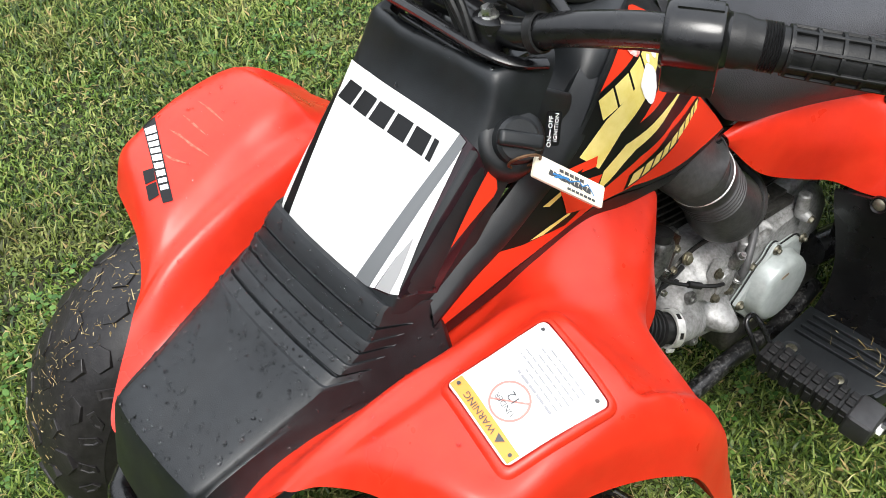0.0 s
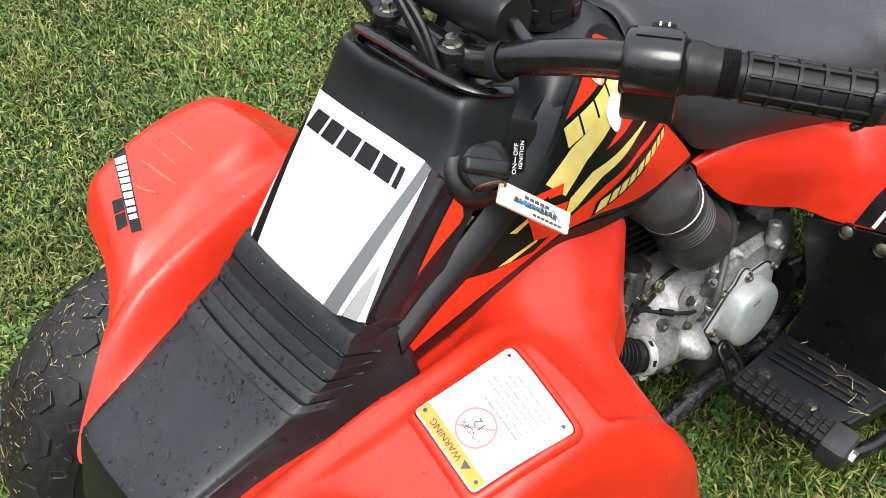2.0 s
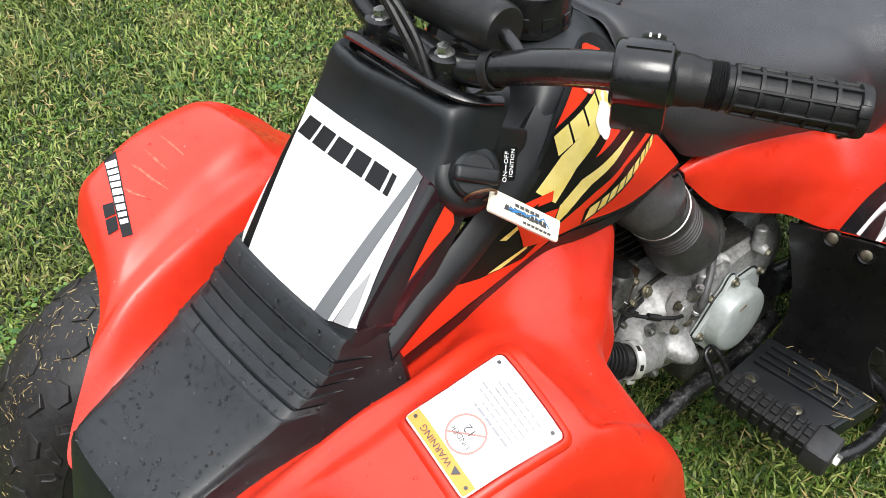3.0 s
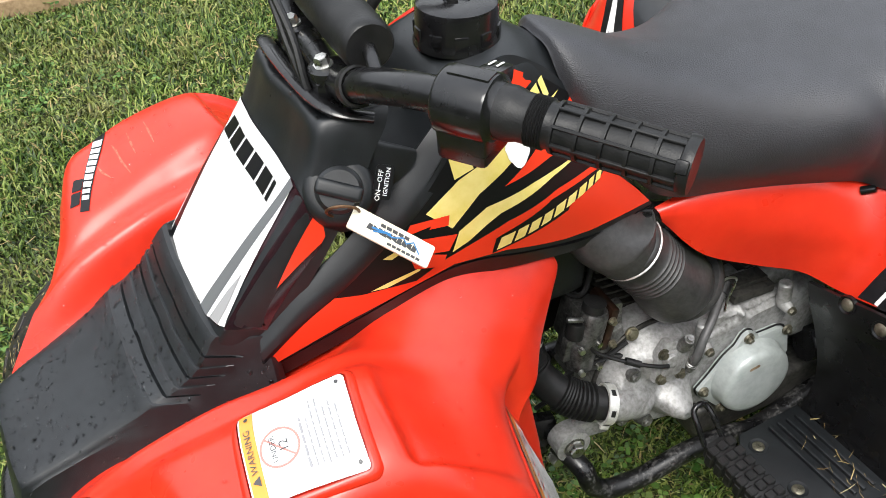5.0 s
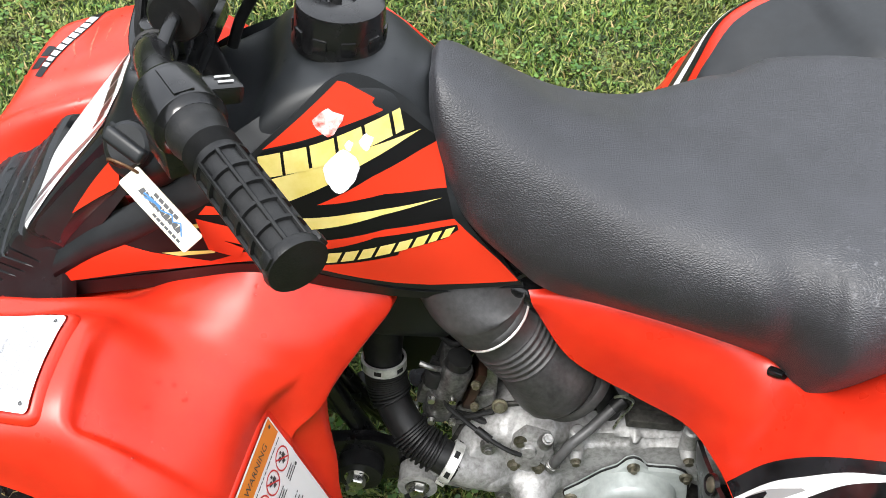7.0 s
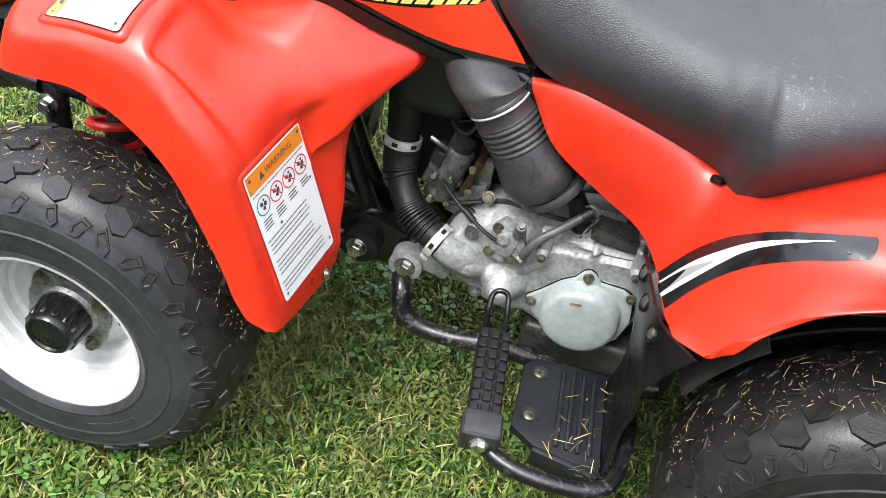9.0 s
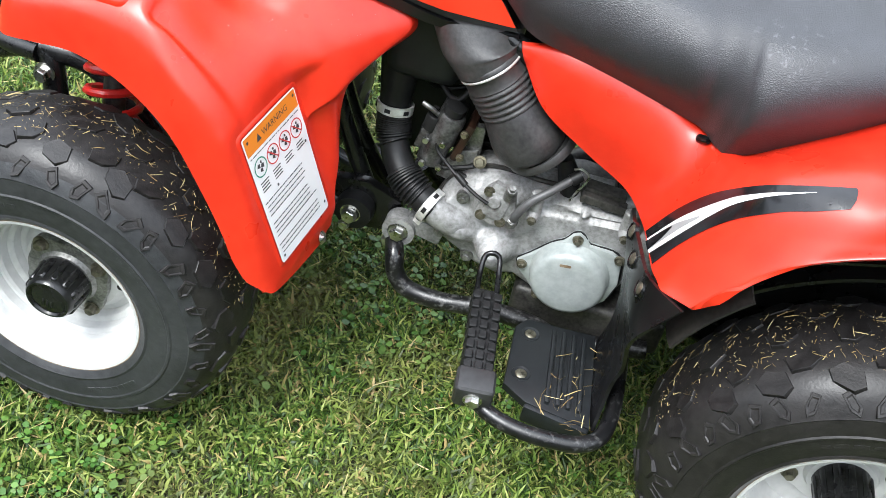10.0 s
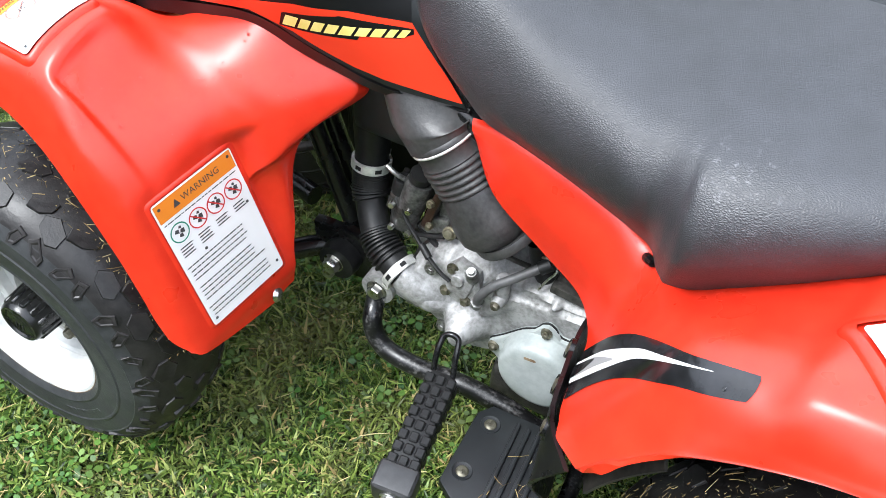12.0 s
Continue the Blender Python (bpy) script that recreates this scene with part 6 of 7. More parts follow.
# stripe on the rear wings
for skin_bm, owner, fix in ((rear_skin_bm, left_rear, lambda q: Vector(q)), (rear_right_skin_bm, right_rear, far_rear)):
    flip = 1 if owner is left_rear else -1
    if flip > 0:
        rear_pose = facing((.70, -.22, .52), (-.55, -.45, .70), (0, 0, 1))
    else:
        rear_pose = facing(far_rear((.70, -.22, .52)), far_rear((.15, -.67, 1.22)) - far_rear((.70, -.22, .52)), (0, 0, 1))
    skin = Skin(skin_bm, rear_pose)
    local = lambda pts: [tuple((rear_pose.inverted() @ fix(q)).xy) for q in pts][::flip]
    sweep = lambda *runs: local([q for run in runs for q in (spline(run, 4) if len(run) > 2 else run)])
    sticker("black_stripe", skin, sweep([(.6333, -.1708, .4445), (.6523, -.1830, .4906), (.6692, -.2010, .5273), (.6866, -.2204, .5565), (.7037, -.2397, .5808), (.7220, -.2540, .5979), (.7420, -.2606, .6087), (.7718, -.2652, .6197)], [(.7731, -.2688, .6191), (.7723, -.2769, .6151), (.7696, -.2830, .6094)],
                                           [(.7680, -.2832, .6090), (.7459, -.2804, .5968), (.7263, -.2754, .5857), (.7075, -.2689, .5704), (.6897, -.2583, .5494), (.6729, -.2470, .5215), (.6561, -.2396, .4894), (.6409, -.2396, .4593)]), stripe_black, owner, "curved glossy black sticker stripe", .0008)
    sticker("white_swoosh", skin, sweep([(.6339, -.1900, .4478), (.6532, -.2011, .4909), (.6701, -.2180, .5264), (.6872, -.2332, .5554), (.7042, -.2504, .5792), (.7228, -.2613, .5953), (.7427, -.2670, .6062)], [(.7425, -.2674, .6061), (.7231, -.2633, .5944), (.7048, -.2551, .5778), (.6878, -.2426, .5540), (.6749, -.2350, .5302), (.6550, -.2258, .4901), (.6377, -.2190, .4549)]), white_sticker, owner, "white swoosh", .0013)
    sticker("grey_fade", skin, sweep([(.6345, -.1950, .4490), (.6500, -.2037, .4836), (.6676, -.2237, .5186)], [(.6690, -.2270, .5205), (.6544, -.2186, .4906), (.6366, -.2127, .4531)]), halftone, owner, "grey fading band", .0016)
    sticker("black_wedge", skin, sweep([(.6345, -.1950, .4490), (.6425, -.1995, .4670), (.6510, -.2060, .4855)], [(.6515, -.2085, .4860), (.6450, -.2120, .4710), (.6366, -.2127, .4531)]), stripe_black, owner, "", .0019)
    if flip < 0:
        sticker("inner_trim", skin, local([(.655, -.140, .515), (.664, -.168, .530), (.682, -.194, .556), (.702, -.215, .580), (.724, -.231, .598), (.75, -.239, .608), (.78, -.244, .618), (.84, -.252, .634), (.92, -.264, .635), (1.02, -.272, .625), (1.13, -.262, .575), (1.13, -.07, .584), (.92, -.07, .62), (.78, -.105, .59), (.69, -.12, .54), (.665, -.105, .543)]), black_plastic, owner, "black plastic trim beside the seat", .004)
# raised pad with a label further back
back_label = Skin(rear_skin_bm, label_pose((.8695, -.2775, .64), (.9388, -.2283, .64), (.8203, -.2083, .64)))
W, H, UP = .085, .085, .0053
part("label_pad", raised_pad(back_label, W, H, .009, .005), red, left_rear, "", 50)
lab = part("warning_label", back_label.lay(rounded(W, H, .004, 3, W / 2, H / 2), UP), white_sticker, left_rear, "white warning label", 60)
part("label_band", back_label.lay([(.016, H - .020), (W - .006, H - .020), (W - .006, H - .004), (.016, H - .004)], UP + .0004), amber_sticker, lab)

# sticker on the far front wing
far_skin = Skin(right_skin_bm, facing((-.045, .21, .62), (0, .05, 1), (0, 1, 0)))
loc = lambda pts: [tuple((far_skin.m.inverted() @ Vector(q)).xy) for q in pts]
a, b, c, d = loc([(-.0085, .265, .618), (-.0235, .271, .614), (-.0575, .1640, .610), (-.0470, .1590, .6117)])
b, c = [tuple(p + .82 * (q - p) for p, q in zip(*pair)) for pair in ((a, b), (d, c))]
sticker("word_outline", far_skin, [a, b, c, d], black_sticker, right_wing, "", .0008)
a, b, c, d = [tuple(.9 * p + .1 * q for p, q in zip(near, far)) for near, far in ((a, c), (b, d), (c, a), (d, b))]
for q in cells(a, d, c, b, (1.25, 1, 1, 1, 1.1, 1, .95, .75, .75), .25):
    sticker("print_block", far_skin, q, white_sticker, right_wing, "", .0013)
e = loc([(-.043, .2020, .615), (-.0525, .2050, .614), (-.0640, .174, .607), (-.0545, .171, .609)])
for q in cells(e[0], e[3], e[2], e[1], 2, .12):
    sticker("print_block", far_skin, q, black_sticker, right_wing, "", .0010)

# pale stress marks in the far wing's plastic
scuff = mottled(material("pale_stress_mark", (.72, .10, .06), .45), (.62, .04, .015), (.78, .17, .11), 150)
for run in (((.0306, .243), (.0322, .220), (.0330, .199)), ((.0107, .239), (.0116, .218), (.0125, .197)), ((-.0050, .227), (-.0030, .199), (.0019, .175)), ((-.0278, .216), (-.0243, .200), (-.0175, .185)), ((-.0074, .236), (-.0046, .220), (-.0040, .210))):
    line_ = [(far_skin.m.inverted() @ Vector((x, y, .63))).xy for x, y in run]
    wide = [.0003, .0011, .0003]
    sticker("stress_mark", far_skin, [(q.x - w, q.y - w) for q, w in zip(line_, wide)] + [(q.x + w, q.y + w) for q, w in reversed(list(zip(line_, wide)))], scuff, right_wing, "", .0004)

# ---- key and tag hanging from the ignition switch ----
tag_a, tag_b, tag_d = Vector((.151, -.107, .718)), Vector((.200, -.135, .675)), Vector((.137, -.117, .710))
tm = label_pose(tag_d, tag_d + (tag_b - tag_a), tag_a)
tw, th = (tag_b - tag_a).length, (tag_a - tag_d).length
key = part("key_tag", slab(rounded(tw, th, .002, 3, tw / 2, th / 2), .0026, tm @ pose(0, 0, -.0013), .0005), ivory, None, "ivory plastic key tag with dark print on a rusty ring", 40, "key tag")
zed = tm @ pose(0, 0, .0016)
bits = [flat([(.024 + .0052 * k, .0128), (.0282 + .0052 * k, .0128), (.0278 + .0052 * k, .0155), (.0236 + .0052 * k, .0155)]) for k in range(5)]
bits += [flat([(.014 + .0043 * k, .0068 + .0006 * (k % 3)), (.0185 + .0043 * k, .0066), (.0182 + .0043 * k, .0112 - .0008 * (k % 2)), (.0150 + .0043 * k, .0116)]) for k in range(10)]
bits += [flat([(.034 + .0042 * k, .0022), (.0374 + .0042 * k, .0022), (.0374 + .0042 * k, .0042), (.034 + .0042 * k, .0042)]) for k in range(7)]
dark = join(*bits)
bmesh.ops.transform(dark, matrix=zed, verts=dark.verts)
part("tag_print", dark, print_grey, key, "dark printed marks", 0)
hills = [(.020, .0075), (.030, .0105), (.036, .0098), (.044, .0135), (.048, .0105), (.053, .0140), (.0605, .0075)]
blue = join(*[flat([p0, p1, (p1[0], p1[1] - .0012), (p0[0], p0[1] - .0012)]) for p0, p1 in zip(hills, hills[1:])], flat([(.018, .0098), (.034, .0115), (.034, .0100), (.018, .0083)]))
bmesh.ops.transform(blue, matrix=tm @ pose(0, 0, .0019), verts=blue.verts)
part("tag_print", blue, blue_print, key, "blue printed hills", 0)
circle = lambda m, r, n=24: [m @ Vector((r * math.cos(2 * math.pi * k / n), r * math.sin(2 * math.pi * k / n), 0)) for k in range(n + 1)]
part("eyelet", tube(circle(tm @ pose(.0055, th / 2, 0), .0034), .0011, 8, 1), brass, key, "small brass eyelet")
part("key_ring", tube(circle(facing((.1395, -.1065, .7165), (.35, .75, .55), (0, 0, 1)), .0125), .0012, 8, 1), mottled(material("rusty_ring", (.14, .07, .035), .5, .7), (.08, .035, .015), (.22, .13, .07), 120), key, "rusty split ring")

# ---- raindrops, clippings, lawn ----
def scatter(bm, count, rng, keep):
    """Random places on a surface, with their normals."""
    bm.normal_update()
    faces = bm.faces[:]
    areas = np.array([f.calc_area() for f in faces])
    pick = np.random.RandomState(rng.randrange(10 ** 6)).choice(len(faces), size=count, p=areas / areas.sum())
    out = []
    for i in pick:
        f = faces[i]
        v = [q.co for q in f.verts]
        a, b = rng.random(), rng.random()
        p = (v[0] * (1 - a) + v[1] * a) * (1 - b) + (v[3] * (1 - a) + v[2] * a) * b if len(v) == 4 else (v[0] + v[1] + v[2]) / 3
        n = f.normal if f.normal.z > 0 else -f.normal
        if keep(p, n):
            out.append((p, n))
    return out


def drops(places, rng, small=.0007, large=.0026):
    verts, faces = [], []
    for p, n in places:
        r = small + (large - small) * rng.random() ** 2.2
        side_ = n.orthogonal().normalized()
        up_ = n.cross(side_)
        sx, sy = rng.uniform(.8, 1.25), rng.uniform(.8, 1.25)
        base = len(verts)
        for h, q in ((-.1, 1.0), (.28, .92), (.5, .62)):
            for k in range(9):
                a = 2 * math.pi * k / 9
                verts.append(p + n * (h * r) + side_ * (q * r * sx * math.cos(a)) + up_ * (q * r * sy * math.sin(a)))
        verts.append(p + n * (.6 * r))
        for ringi in (0, 9):
            for k in range(9):
                faces.append((base + ringi + k, base + ringi + (k + 1) % 9, base + ringi + 9 + (k + 1) % 9, base + ringi + 9 + k))
        for k in range(9):
            faces.append((base + 18 + k, base + 18 + (k + 1) % 9, base + 27))
    return verts, faces


rng = random.Random(11)
places = []
places += scatter(hood_skin_bm, 2000, rng, lambda p, n: n.z > .35 and noise.noise(p * 14) > -.25)
places += scatter(wing_skin_bm, 420, rng, lambda p, n: n.z > .45 and noise.noise(p * 9) > -.05)
places += scatter(right_skin_bm, 420, rng, lambda p, n: n.z > .45 and noise.noise(p * 9) > -.05)
places += scatter(cowl_skin_bm, 130, rng, lambda p, n: p.z > .735 or noise.noise(p * 20) > .25)
places += scatter(tank_skin_bm, 130, rng, lambda p, n: n.z > .5 and p.x > .24)
places += scatter(rear_skin_bm, 200, rng, lambda p, n: n.z > .6 and noise.noise(p * 9) > 0)
places += scatter(seat_skin_bm, 200, rng, lambda p, n: p.x < .52 and n.z > .2 and noise.noise(p * 12) > .1)
v, f = drops(places, rng, .0006, .0024)
me = bpy.data.meshes.new("raindrops")
me.from_pydata(v, [], f)
me.shade_smooth()
me.materials.append(drop)
tagged(new("raindrops", me), "clear raindrops beaded on the bike's bodywork", "raindrops", kind="stuff")


def island_tones(m, tones, rough):
    """Colour by a random number for each blade."""
    g = m.node_tree.nodes.new("ShaderNodeNewGeometry")
    r = m.node_tree.nodes.new("ShaderNodeValToRGB")
    els = r.color_ramp.elements
    for k, (pos, c) in enumerate(tones):
        e = els[k] if k < 2 else els.new(pos)
        e.position, e.color = pos, (*c, 1)
    link(m, g.outputs["Random Per Island"], r.inputs["Fac"])
    t = node(m, "ShaderNodeTexNoise", Scale=2.2, Detail=3.0)
    link(m, coords(m), t.inputs["Vector"])
    hs = node(m, "ShaderNodeHueSaturation")
    shade = node(m, "ShaderNodeMapRange", From_Min=.3, From_Max=.7, To_Min=.75, To_Max=1.25)
    link(m, t.outputs["Fac"], shade.inputs["Value"])
    link(m, shade.outputs["Result"], hs.inputs["Value"])
    patch = node(m, "ShaderNodeTexNoise", Scale=7.0, Detail=4.0)
    link(m, coords(m), patch.inputs["Vector"])
    dry = node(m, "ShaderNodeMapRange", From_Min=.52, From_Max=.75, To_Min=0.0, To_Max=.42)
    link(m, patch.outputs["Fac"], dry.inputs["Value"])
    mix = node(m, "ShaderNodeMix")
    mix.data_type = "RGBA"
    mix.inputs[7].default_value = (.20, .165, .06, 1)
    link(m, dry.outputs["Result"], mix.inputs["Factor"])
    link(m, r.outputs["Color"], mix.inputs[6])
    link(m, mix.outputs[2], hs.inputs["Color"])
    link(m, hs.outputs["Color"], bsdf(m).inputs["Base Color"])
    bsdf(m).inputs["Roughness"].default_value = rough
    bsdf(m).inputs["Specular IOR Level"].default_value = 0.3
    return m


grass_mat = island_tones(material("grass", (.08, .14, .03)), [(0.0, (.008, .022, .003)), (1.0, (.39, .30, .13)), (.24, (.031, .066, .009)), (.52, (.083, .139, .021)), (.77, (.168, .222, .044)), (.93, (.28, .305, .095)), (.965, (.26, .195, .075))], .46)
clover_mat = island_tones(material("clover", (.06, .15, .03)), [(0.0, (.026, .074, .012)), (1.0, (.11, .20, .040)), (.5, (.054, .126, .021))], .36)
straw_mat = island_tones(material("dry_clippings", (.4, .32, .16)), [(0.0, (.22, .14, .055)), (1.0, (.55, .46, .25)), (.5, (.38, .29, .12))], .6)


def mesh_from(name, co, tris, mat, label, category):
    me = bpy.data.meshes.new(name)
    me.vertices.add(len(co))
    me.vertices.foreach_set("co", np.asarray(co, dtype=np.float32).ravel())
    me.loops.add(tris.size)
    me.loops.foreach_set("vertex_index", tris.astype(np.int32).ravel())
    me.polygons.add(len(tris))
    me.polygons.foreach_set("loop_start", np.arange(0, tris.size, 3, dtype=np.int32))
    me.polygons.foreach_set("loop_total", np.full(len(tris), 3, dtype=np.int32))
    me.update(calc_edges=True)
    me.materials.append(mat)
    return tagged(new(name, me), label, category, kind="stuff")


def soil_np(x, y):
    return 0.012 + 0.034 * np.clip(y, -1.0, 3.0) + 0.006 * np.sin(2.1 * x + 0.6) * np.sin(1.7 * y + 0.4)


def blades(n, xlim, ylim, length, width, lean, rs):
    """Bent blades: root pair, bent middle pair and tip."""
    x, y = rs.uniform(*xlim, n), rs.uniform(*ylim, n)
    z = soil_np(x, y)
    head = rs.uniform(0, 2 * np.pi, n)
    tilt = np.radians(rs.uniform(*lean, n))
    tuft = 0.85 + 0.3 * np.sin(x * 9 + np.sin(y * 7)) * np.sin(y * 8 + 1.3)
    ln = rs.uniform(*length, n) * tuft
    wd = rs.uniform(*width, n) * 0.5
    d = np.stack([np.cos(head), np.sin(head), np.zeros(n)], 1)
    s = np.stack([-np.sin(head), np.cos(head), np.zeros(n)], 1)
    twist = rs.uniform(-.6, .6, n)
    s = s * np.cos(twist)[:, None] + np.array([0, 0, 1.0]) * np.sin(twist)[:, None]
    up = np.array([0, 0, 1.0])
    root = np.stack([x, y, z - .004], 1)
    mid = root + (up * np.cos(tilt * .45)[:, None] + d * np.sin(tilt * .45)[:, None]) * (ln * .55)[:, None]
    tip = mid + (up * np.cos(tilt * 1.35)[:, None] + d * np.sin(tilt * 1.35)[:, None]) * (ln * .45)[:, None]
    w = wd[:, None]
    co = np.stack([root - s * w * .7, root + s * w * .7, mid - s * w, mid + s * w, tip], 1).reshape(-1, 3)
    b = (np.arange(n) * 5)[:, None]
    tris = np.concatenate([b + np.array([[0, 1, 3]]), b + np.array([[0, 3, 2]]), b + np.array([[2, 3, 4]])], 0)
    return co, tris


def outer_blades(n, length, width, lean, rs):
    """Sparser, broader tufts that thin out round the near lawn."""
    co, tris = blades(n, (-5.5, 6.3), (-5.2, 6.2), length, width, lean, rs)
    c = co.reshape(-1, 5, 3)
    x, y = c[:, 0, 0], c[:, 0, 1]
    near = ((x > -1.6) & (x < 1.6) & (y > -.75) & (y < .75)) | ((x > -1.4) & (x < 2.2) & (y >= .75) & (y < 5.0))
    keep = ~near & (rs.uniform(0, 1, n) < np.exp(-(((x - .4) / 3.4) ** 2 + ((y - 1.0) / 3.4) ** 2)))
    c = c[keep]
    b = (np.arange(len(c)) * 5)[:, None]
    return c.reshape(-1, 3), np.concatenate([b + np.array([[0, 1, 3]]), b + np.array([[0, 3, 2]]), b + np.array([[2, 3, 4]])], 0)


def lawn(pieces, name, mat, label, category):
    cos, tr, k = [], [], 0
    for co, t in pieces:
        cos.append(co)
        tr.append(t + k)
        k += len(co)
    return mesh_from(name, np.concatenate(cos), np.concatenate(tr), mat, label, category)


rs = np.random.RandomState(3)
lawn([blades(230000, (-.75, 1.6), (-.75, .75), (.022, .054), (.0020, .0048), (28, 102), rs),
      blades(110000, (-.75, 1.6), (-.75, .75), (.014, .036), (.0012, .0026), (5, 80), rs),
      blades(230000, (-1.4, 2.2), (.75, 2.6), (.022, .052), (.0024, .0054), (28, 100), rs),
      blades(70000, (-2.6, 3.4), (2.6, 5.0), (.030, .06), (.004, .008), (15, 85), rs),
      blades(60000, (-1.6, -.75), (-.75, .75), (.024, .054), (.0026, .0056), (30, 98), rs),
      blades(60000, (-1.2, 1.9), (-1.5, -.75), (.024, .054), (.003, .006), (30, 98), rs),
      outer_blades(190000, (.024, .055), (.007, .014), (20, 92), rs)],
     "lawn_grass", grass_mat, "short mown lawn grass, green with straw-coloured bits", "grass")


def leaflets(n, xlim, ylim, rs):
    """Small oval leaves, held level over the turf."""
    x, y = rs.uniform(*xlim, n), rs.uniform(*ylim, n)
    keep = np.sin(x * 5.1 + 1.1 * np.sin(y * 4)) * np.sin(y * 6.3 + .7) > rs.uniform(-.3, .9, n)
    x, y = x[keep], y[keep]
    n = len(x)
    z = soil_np(x, y) + rs.uniform(.010, .034, n)
    c = np.stack([x, y, z], 1)
    cos, tri = [], []
    k = 0
    for leaf in range(3):
        a = rs.uniform(0, 2 * np.pi, n) if leaf == 0 else a + 2.09
        r = (rs.uniform(.0030, .0072, n) if leaf == 0 else r[:, 0] * rs.uniform(.8, 1.2, n))[:, None]
        d = np.stack([np.cos(a), np.sin(a), rs.uniform(-.45, .35, n)], 1)
        s = np.stack([-np.sin(a), np.cos(a), rs.uniform(-.3, .3, n)], 1)
        m = c + d * r
        pts = [c + d * r * .12, m - d * r * .1 - s * r * .75, m + d * r * .65 - s * r * .55, m + d * r * .92, m + d * r * .65 + s * r * .55, m - d * r * .1 + s * r * .75]
        cos.append(np.stack(pts, 1).reshape(-1, 3))
        b = (np.arange(n) * 6)[:, None] + k
        tri.append(np.concatenate([b + np.array([[0, 1, 2]]), b + np.array([[0, 2, 3]]), b + np.array([[0, 3, 4]]), b + np.array([[0, 4, 5]])], 0))
        k += n * 6
    return np.concatenate(cos), np.concatenate(tri)


lawn([leaflets(7500, (-.75, 1.6), (-.75, .75), rs), leaflets(7500, (-1.4, 2.2), (.75, 2.6), rs)], "clover", clover_mat, "small clover leaves between the lawn grass", "clover")


def straws(c, way, ln, wd, rs):
    n = len(c)
    side_ = np.cross(way, rs.normal(size=(n, 3)))
    side_ /= np.linalg.norm(side_, axis=1)[:, None]
    bend = np.cross(way, side_) * (ln * rs.uniform(-.18, .18, n))[:, None]
    a, m, b = c - way * (ln / 2)[:, None], c + bend, c + way * (ln / 2)[:, None]
    w = side_ * wd[:, None] / 2
    co = np.stack([a - w, a + w, m - w, m + w, b - w * .5, b + w * .5], 1).reshape(-1, 3)
    k = (np.arange(n) * 6)[:, None]
    return co, np.concatenate([k + np.array([[0, 1, 3]]), k + np.array([[0, 3, 2]]), k + np.array([[2, 3, 5]]), k + np.array([[2, 5, 4]])], 0)


def flat_ways(n, rs, up=.25):
    a = rs.uniform(0, 2 * np.pi, n)
    w = np.stack([np.cos(a), np.sin(a), rs.uniform(-up, up, n)], 1)
    return w / np.linalg.norm(w, axis=1)[:, None]


pieces = []
for n, xl, yl in ((3000, (-.75, 1.6), (-.75, .75)), (3000, (-1.4, 2.2), (.75, 2.6))):
    x, y = rs.uniform(*xl, n), rs.uniform(*yl, n)
    c = np.stack([x, y, soil_np(x, y) + rs.uniform(.010, .036, n)], 1)
    pieces.append(straws(c, flat_ways(n, rs), rs.uniform(.008, .030, n) * rs.choice([.7, 1, 1, 1.6], n), rs.uniform(.0006, .0017, n), rs))
lawn(pieces, "dry_clippings", straw_mat, "dry straw-coloured clippings lying in the lawn", "clippings")

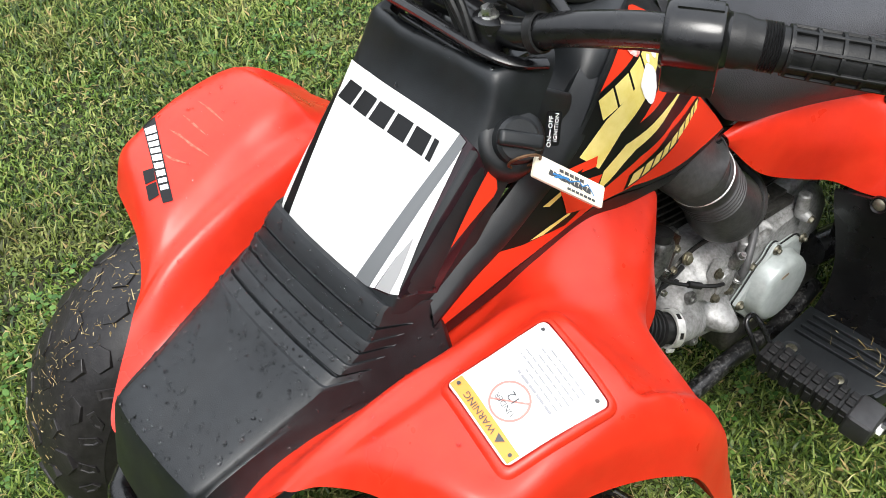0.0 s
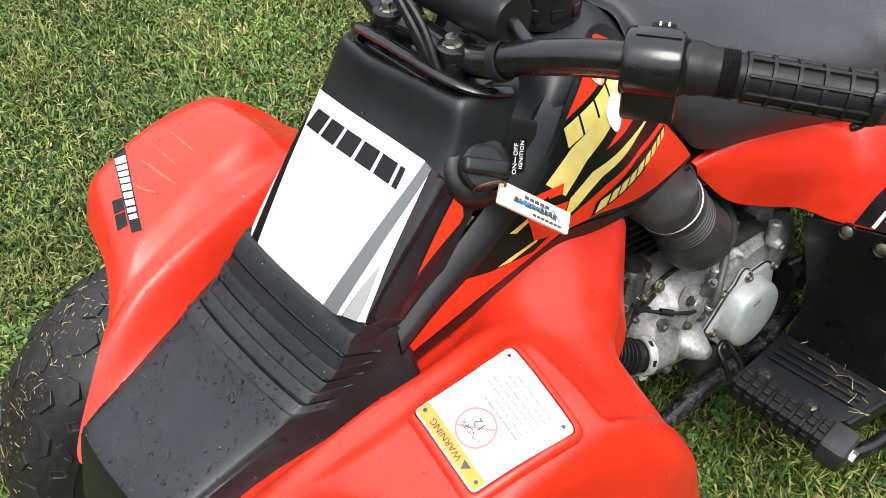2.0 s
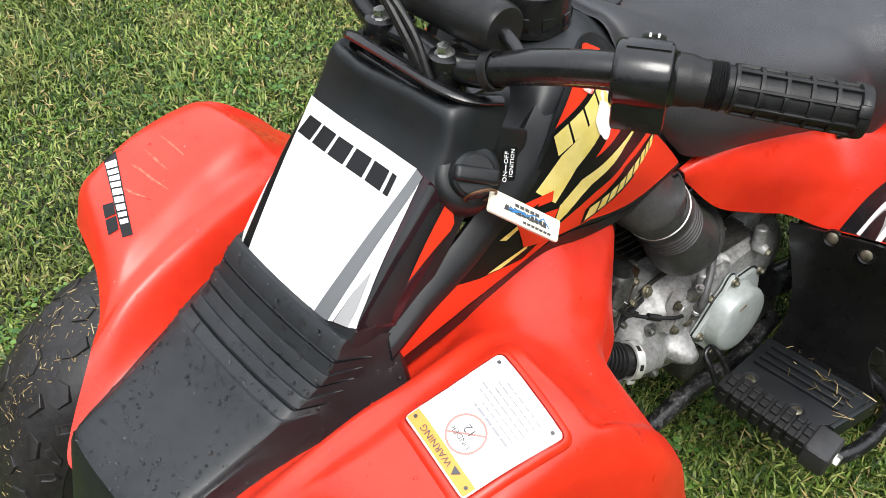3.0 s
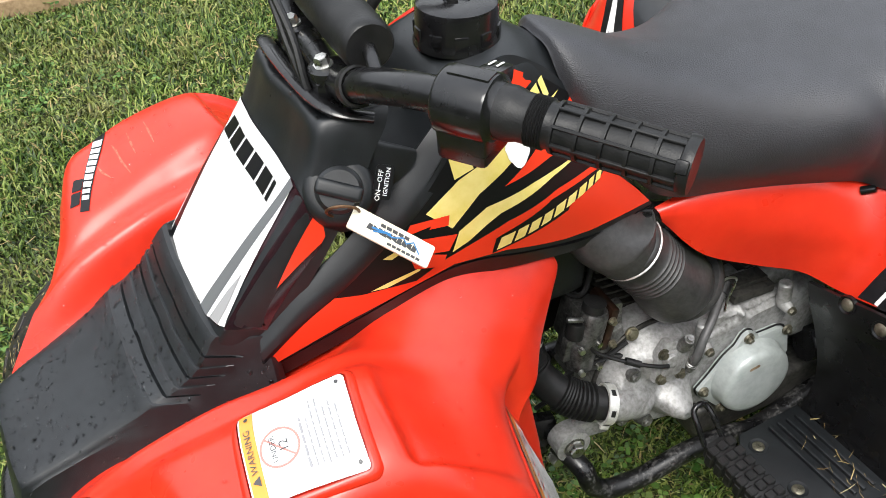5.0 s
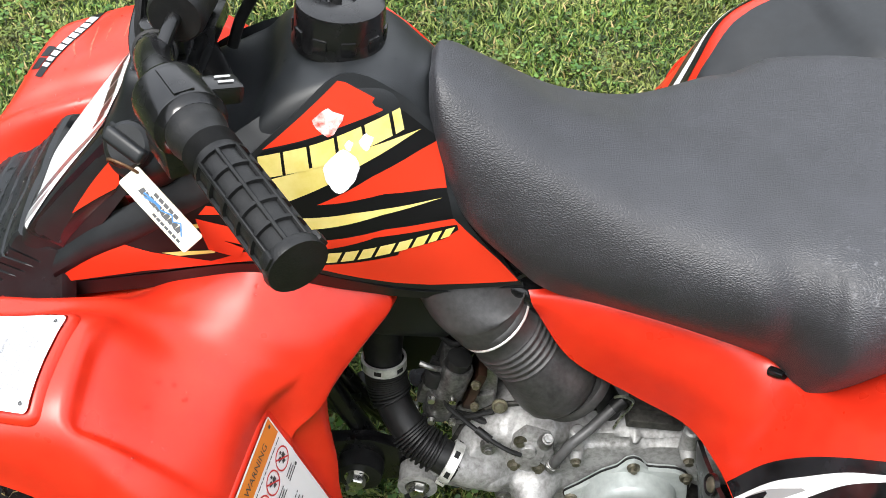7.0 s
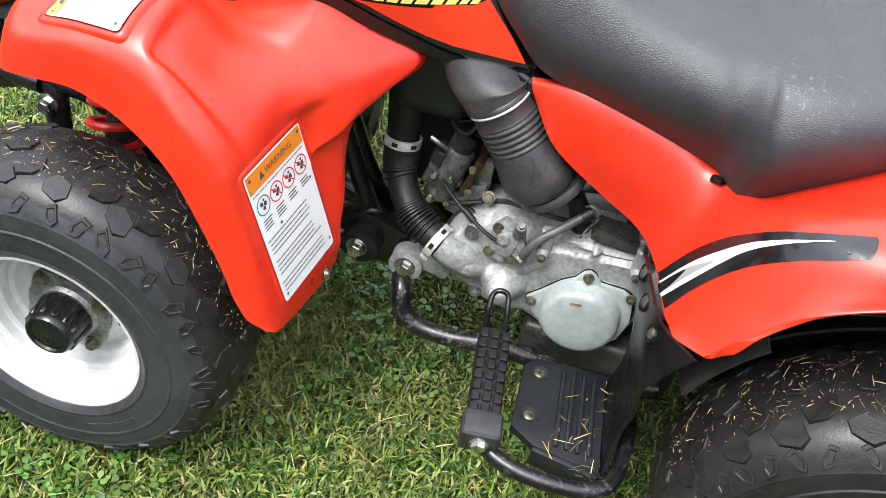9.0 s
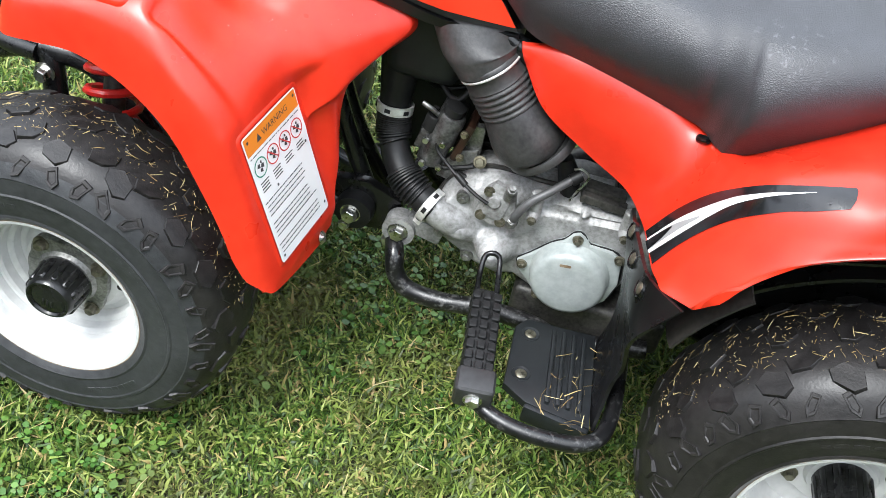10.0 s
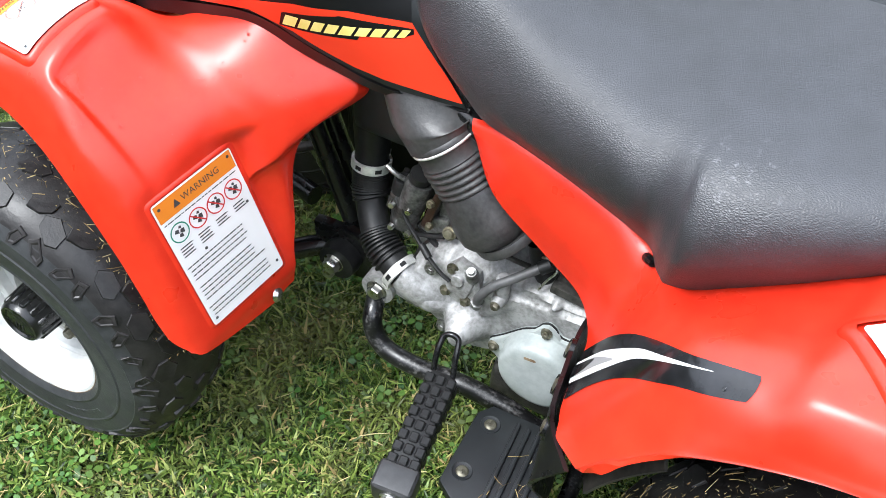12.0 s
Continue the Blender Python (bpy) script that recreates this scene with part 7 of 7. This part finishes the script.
# clippings that stick to the tyres and lie on the footplates
pieces = []
for cx, cy, cz, w in ((.006, -.246, .226, .14), (-.02, .285, .235, .15), (.930, -.236, .230, .155), (.90, .315, .24, .17)):
    n = 1500
    size = .218 if cx == .006 else .232
    a = rs.uniform(.15, 2.95, n)
    lat = rs.uniform(-.46, .46, n)
    r = size - .050 * np.abs(lat * 2) ** 3
    c = np.stack([cx + r * np.cos(a), cy + lat * w * 1.02, cz + r * np.sin(a)], 1)
    nrm = np.stack([np.cos(a), lat * .9, np.sin(a)], 1)
    way = np.cross(nrm, rs.normal(size=(n, 3)))
    way /= np.linalg.norm(way, axis=1)[:, None]
    pieces.append(straws(c, way, rs.uniform(.0015, .008, n) * rs.choice([.4, .5, .7, 1, 2.2], n), rs.uniform(.0004, .0011, n), rs))
for s in (-1, 1):
    n = 34
    c = np.stack([rs.uniform(.575, .64, n), s * rs.uniform(.15, .29, n), np.full(n, .2395)], 1)
    pieces.append(straws(c, flat_ways(n, rs, .04), rs.uniform(.005, .026, n), rs.uniform(.0005, .0011, n), rs))
lawn(pieces, "tyre_clippings", straw_mat, "grass clippings stuck to the wet tyres and footplates", "clippings")

# timber edging at the lawn's far side
timber = bumpy(mottled(material("weathered_timber", (.3, .2, .1), .7), (.2, .13, .065), (.42, .3, .17), 14, second=90), 120, .5, .002)
edging = tagged(new("timber_edging"), "weathered tan timber edging boards beside the lawn", "edging")
edging.location = (-.6, 2.12, .07)
for k in range(3):
    part("board", block((.88, .24, .09), pose(-.55 + .89 * k, 0, .03 - .004 * k, .6 * k, 0, -.6), .006), timber, edging)

# added dark walls close the place, far outside the view; they dim low reflections
wall_mat = bumpy(mottled(material("unseen_dark_wall", (.03, .045, .02), .8), (.014, .022, .008), (.05, .07, .028), 5, second=40), 30, .8, .03)
for name, place, size in (("unseen_wall_north", (.4, 7.2, 1.4), (15.2, .4, 3.4)), ("unseen_wall_south", (.4, -6.4, 1.4), (15.2, .4, 3.4)), ("unseen_wall_west", (-7.0, .4, 1.4), (.4, 13.2, 3.4)), ("unseen_wall_east", (7.8, .4, 1.4), (.4, 13.2, 3.4))):
    part(name, block(size, pose(*place), .05), wall_mat, None, "plain dark wall added out of view to dim the low sky", 30, "wall", "structure")
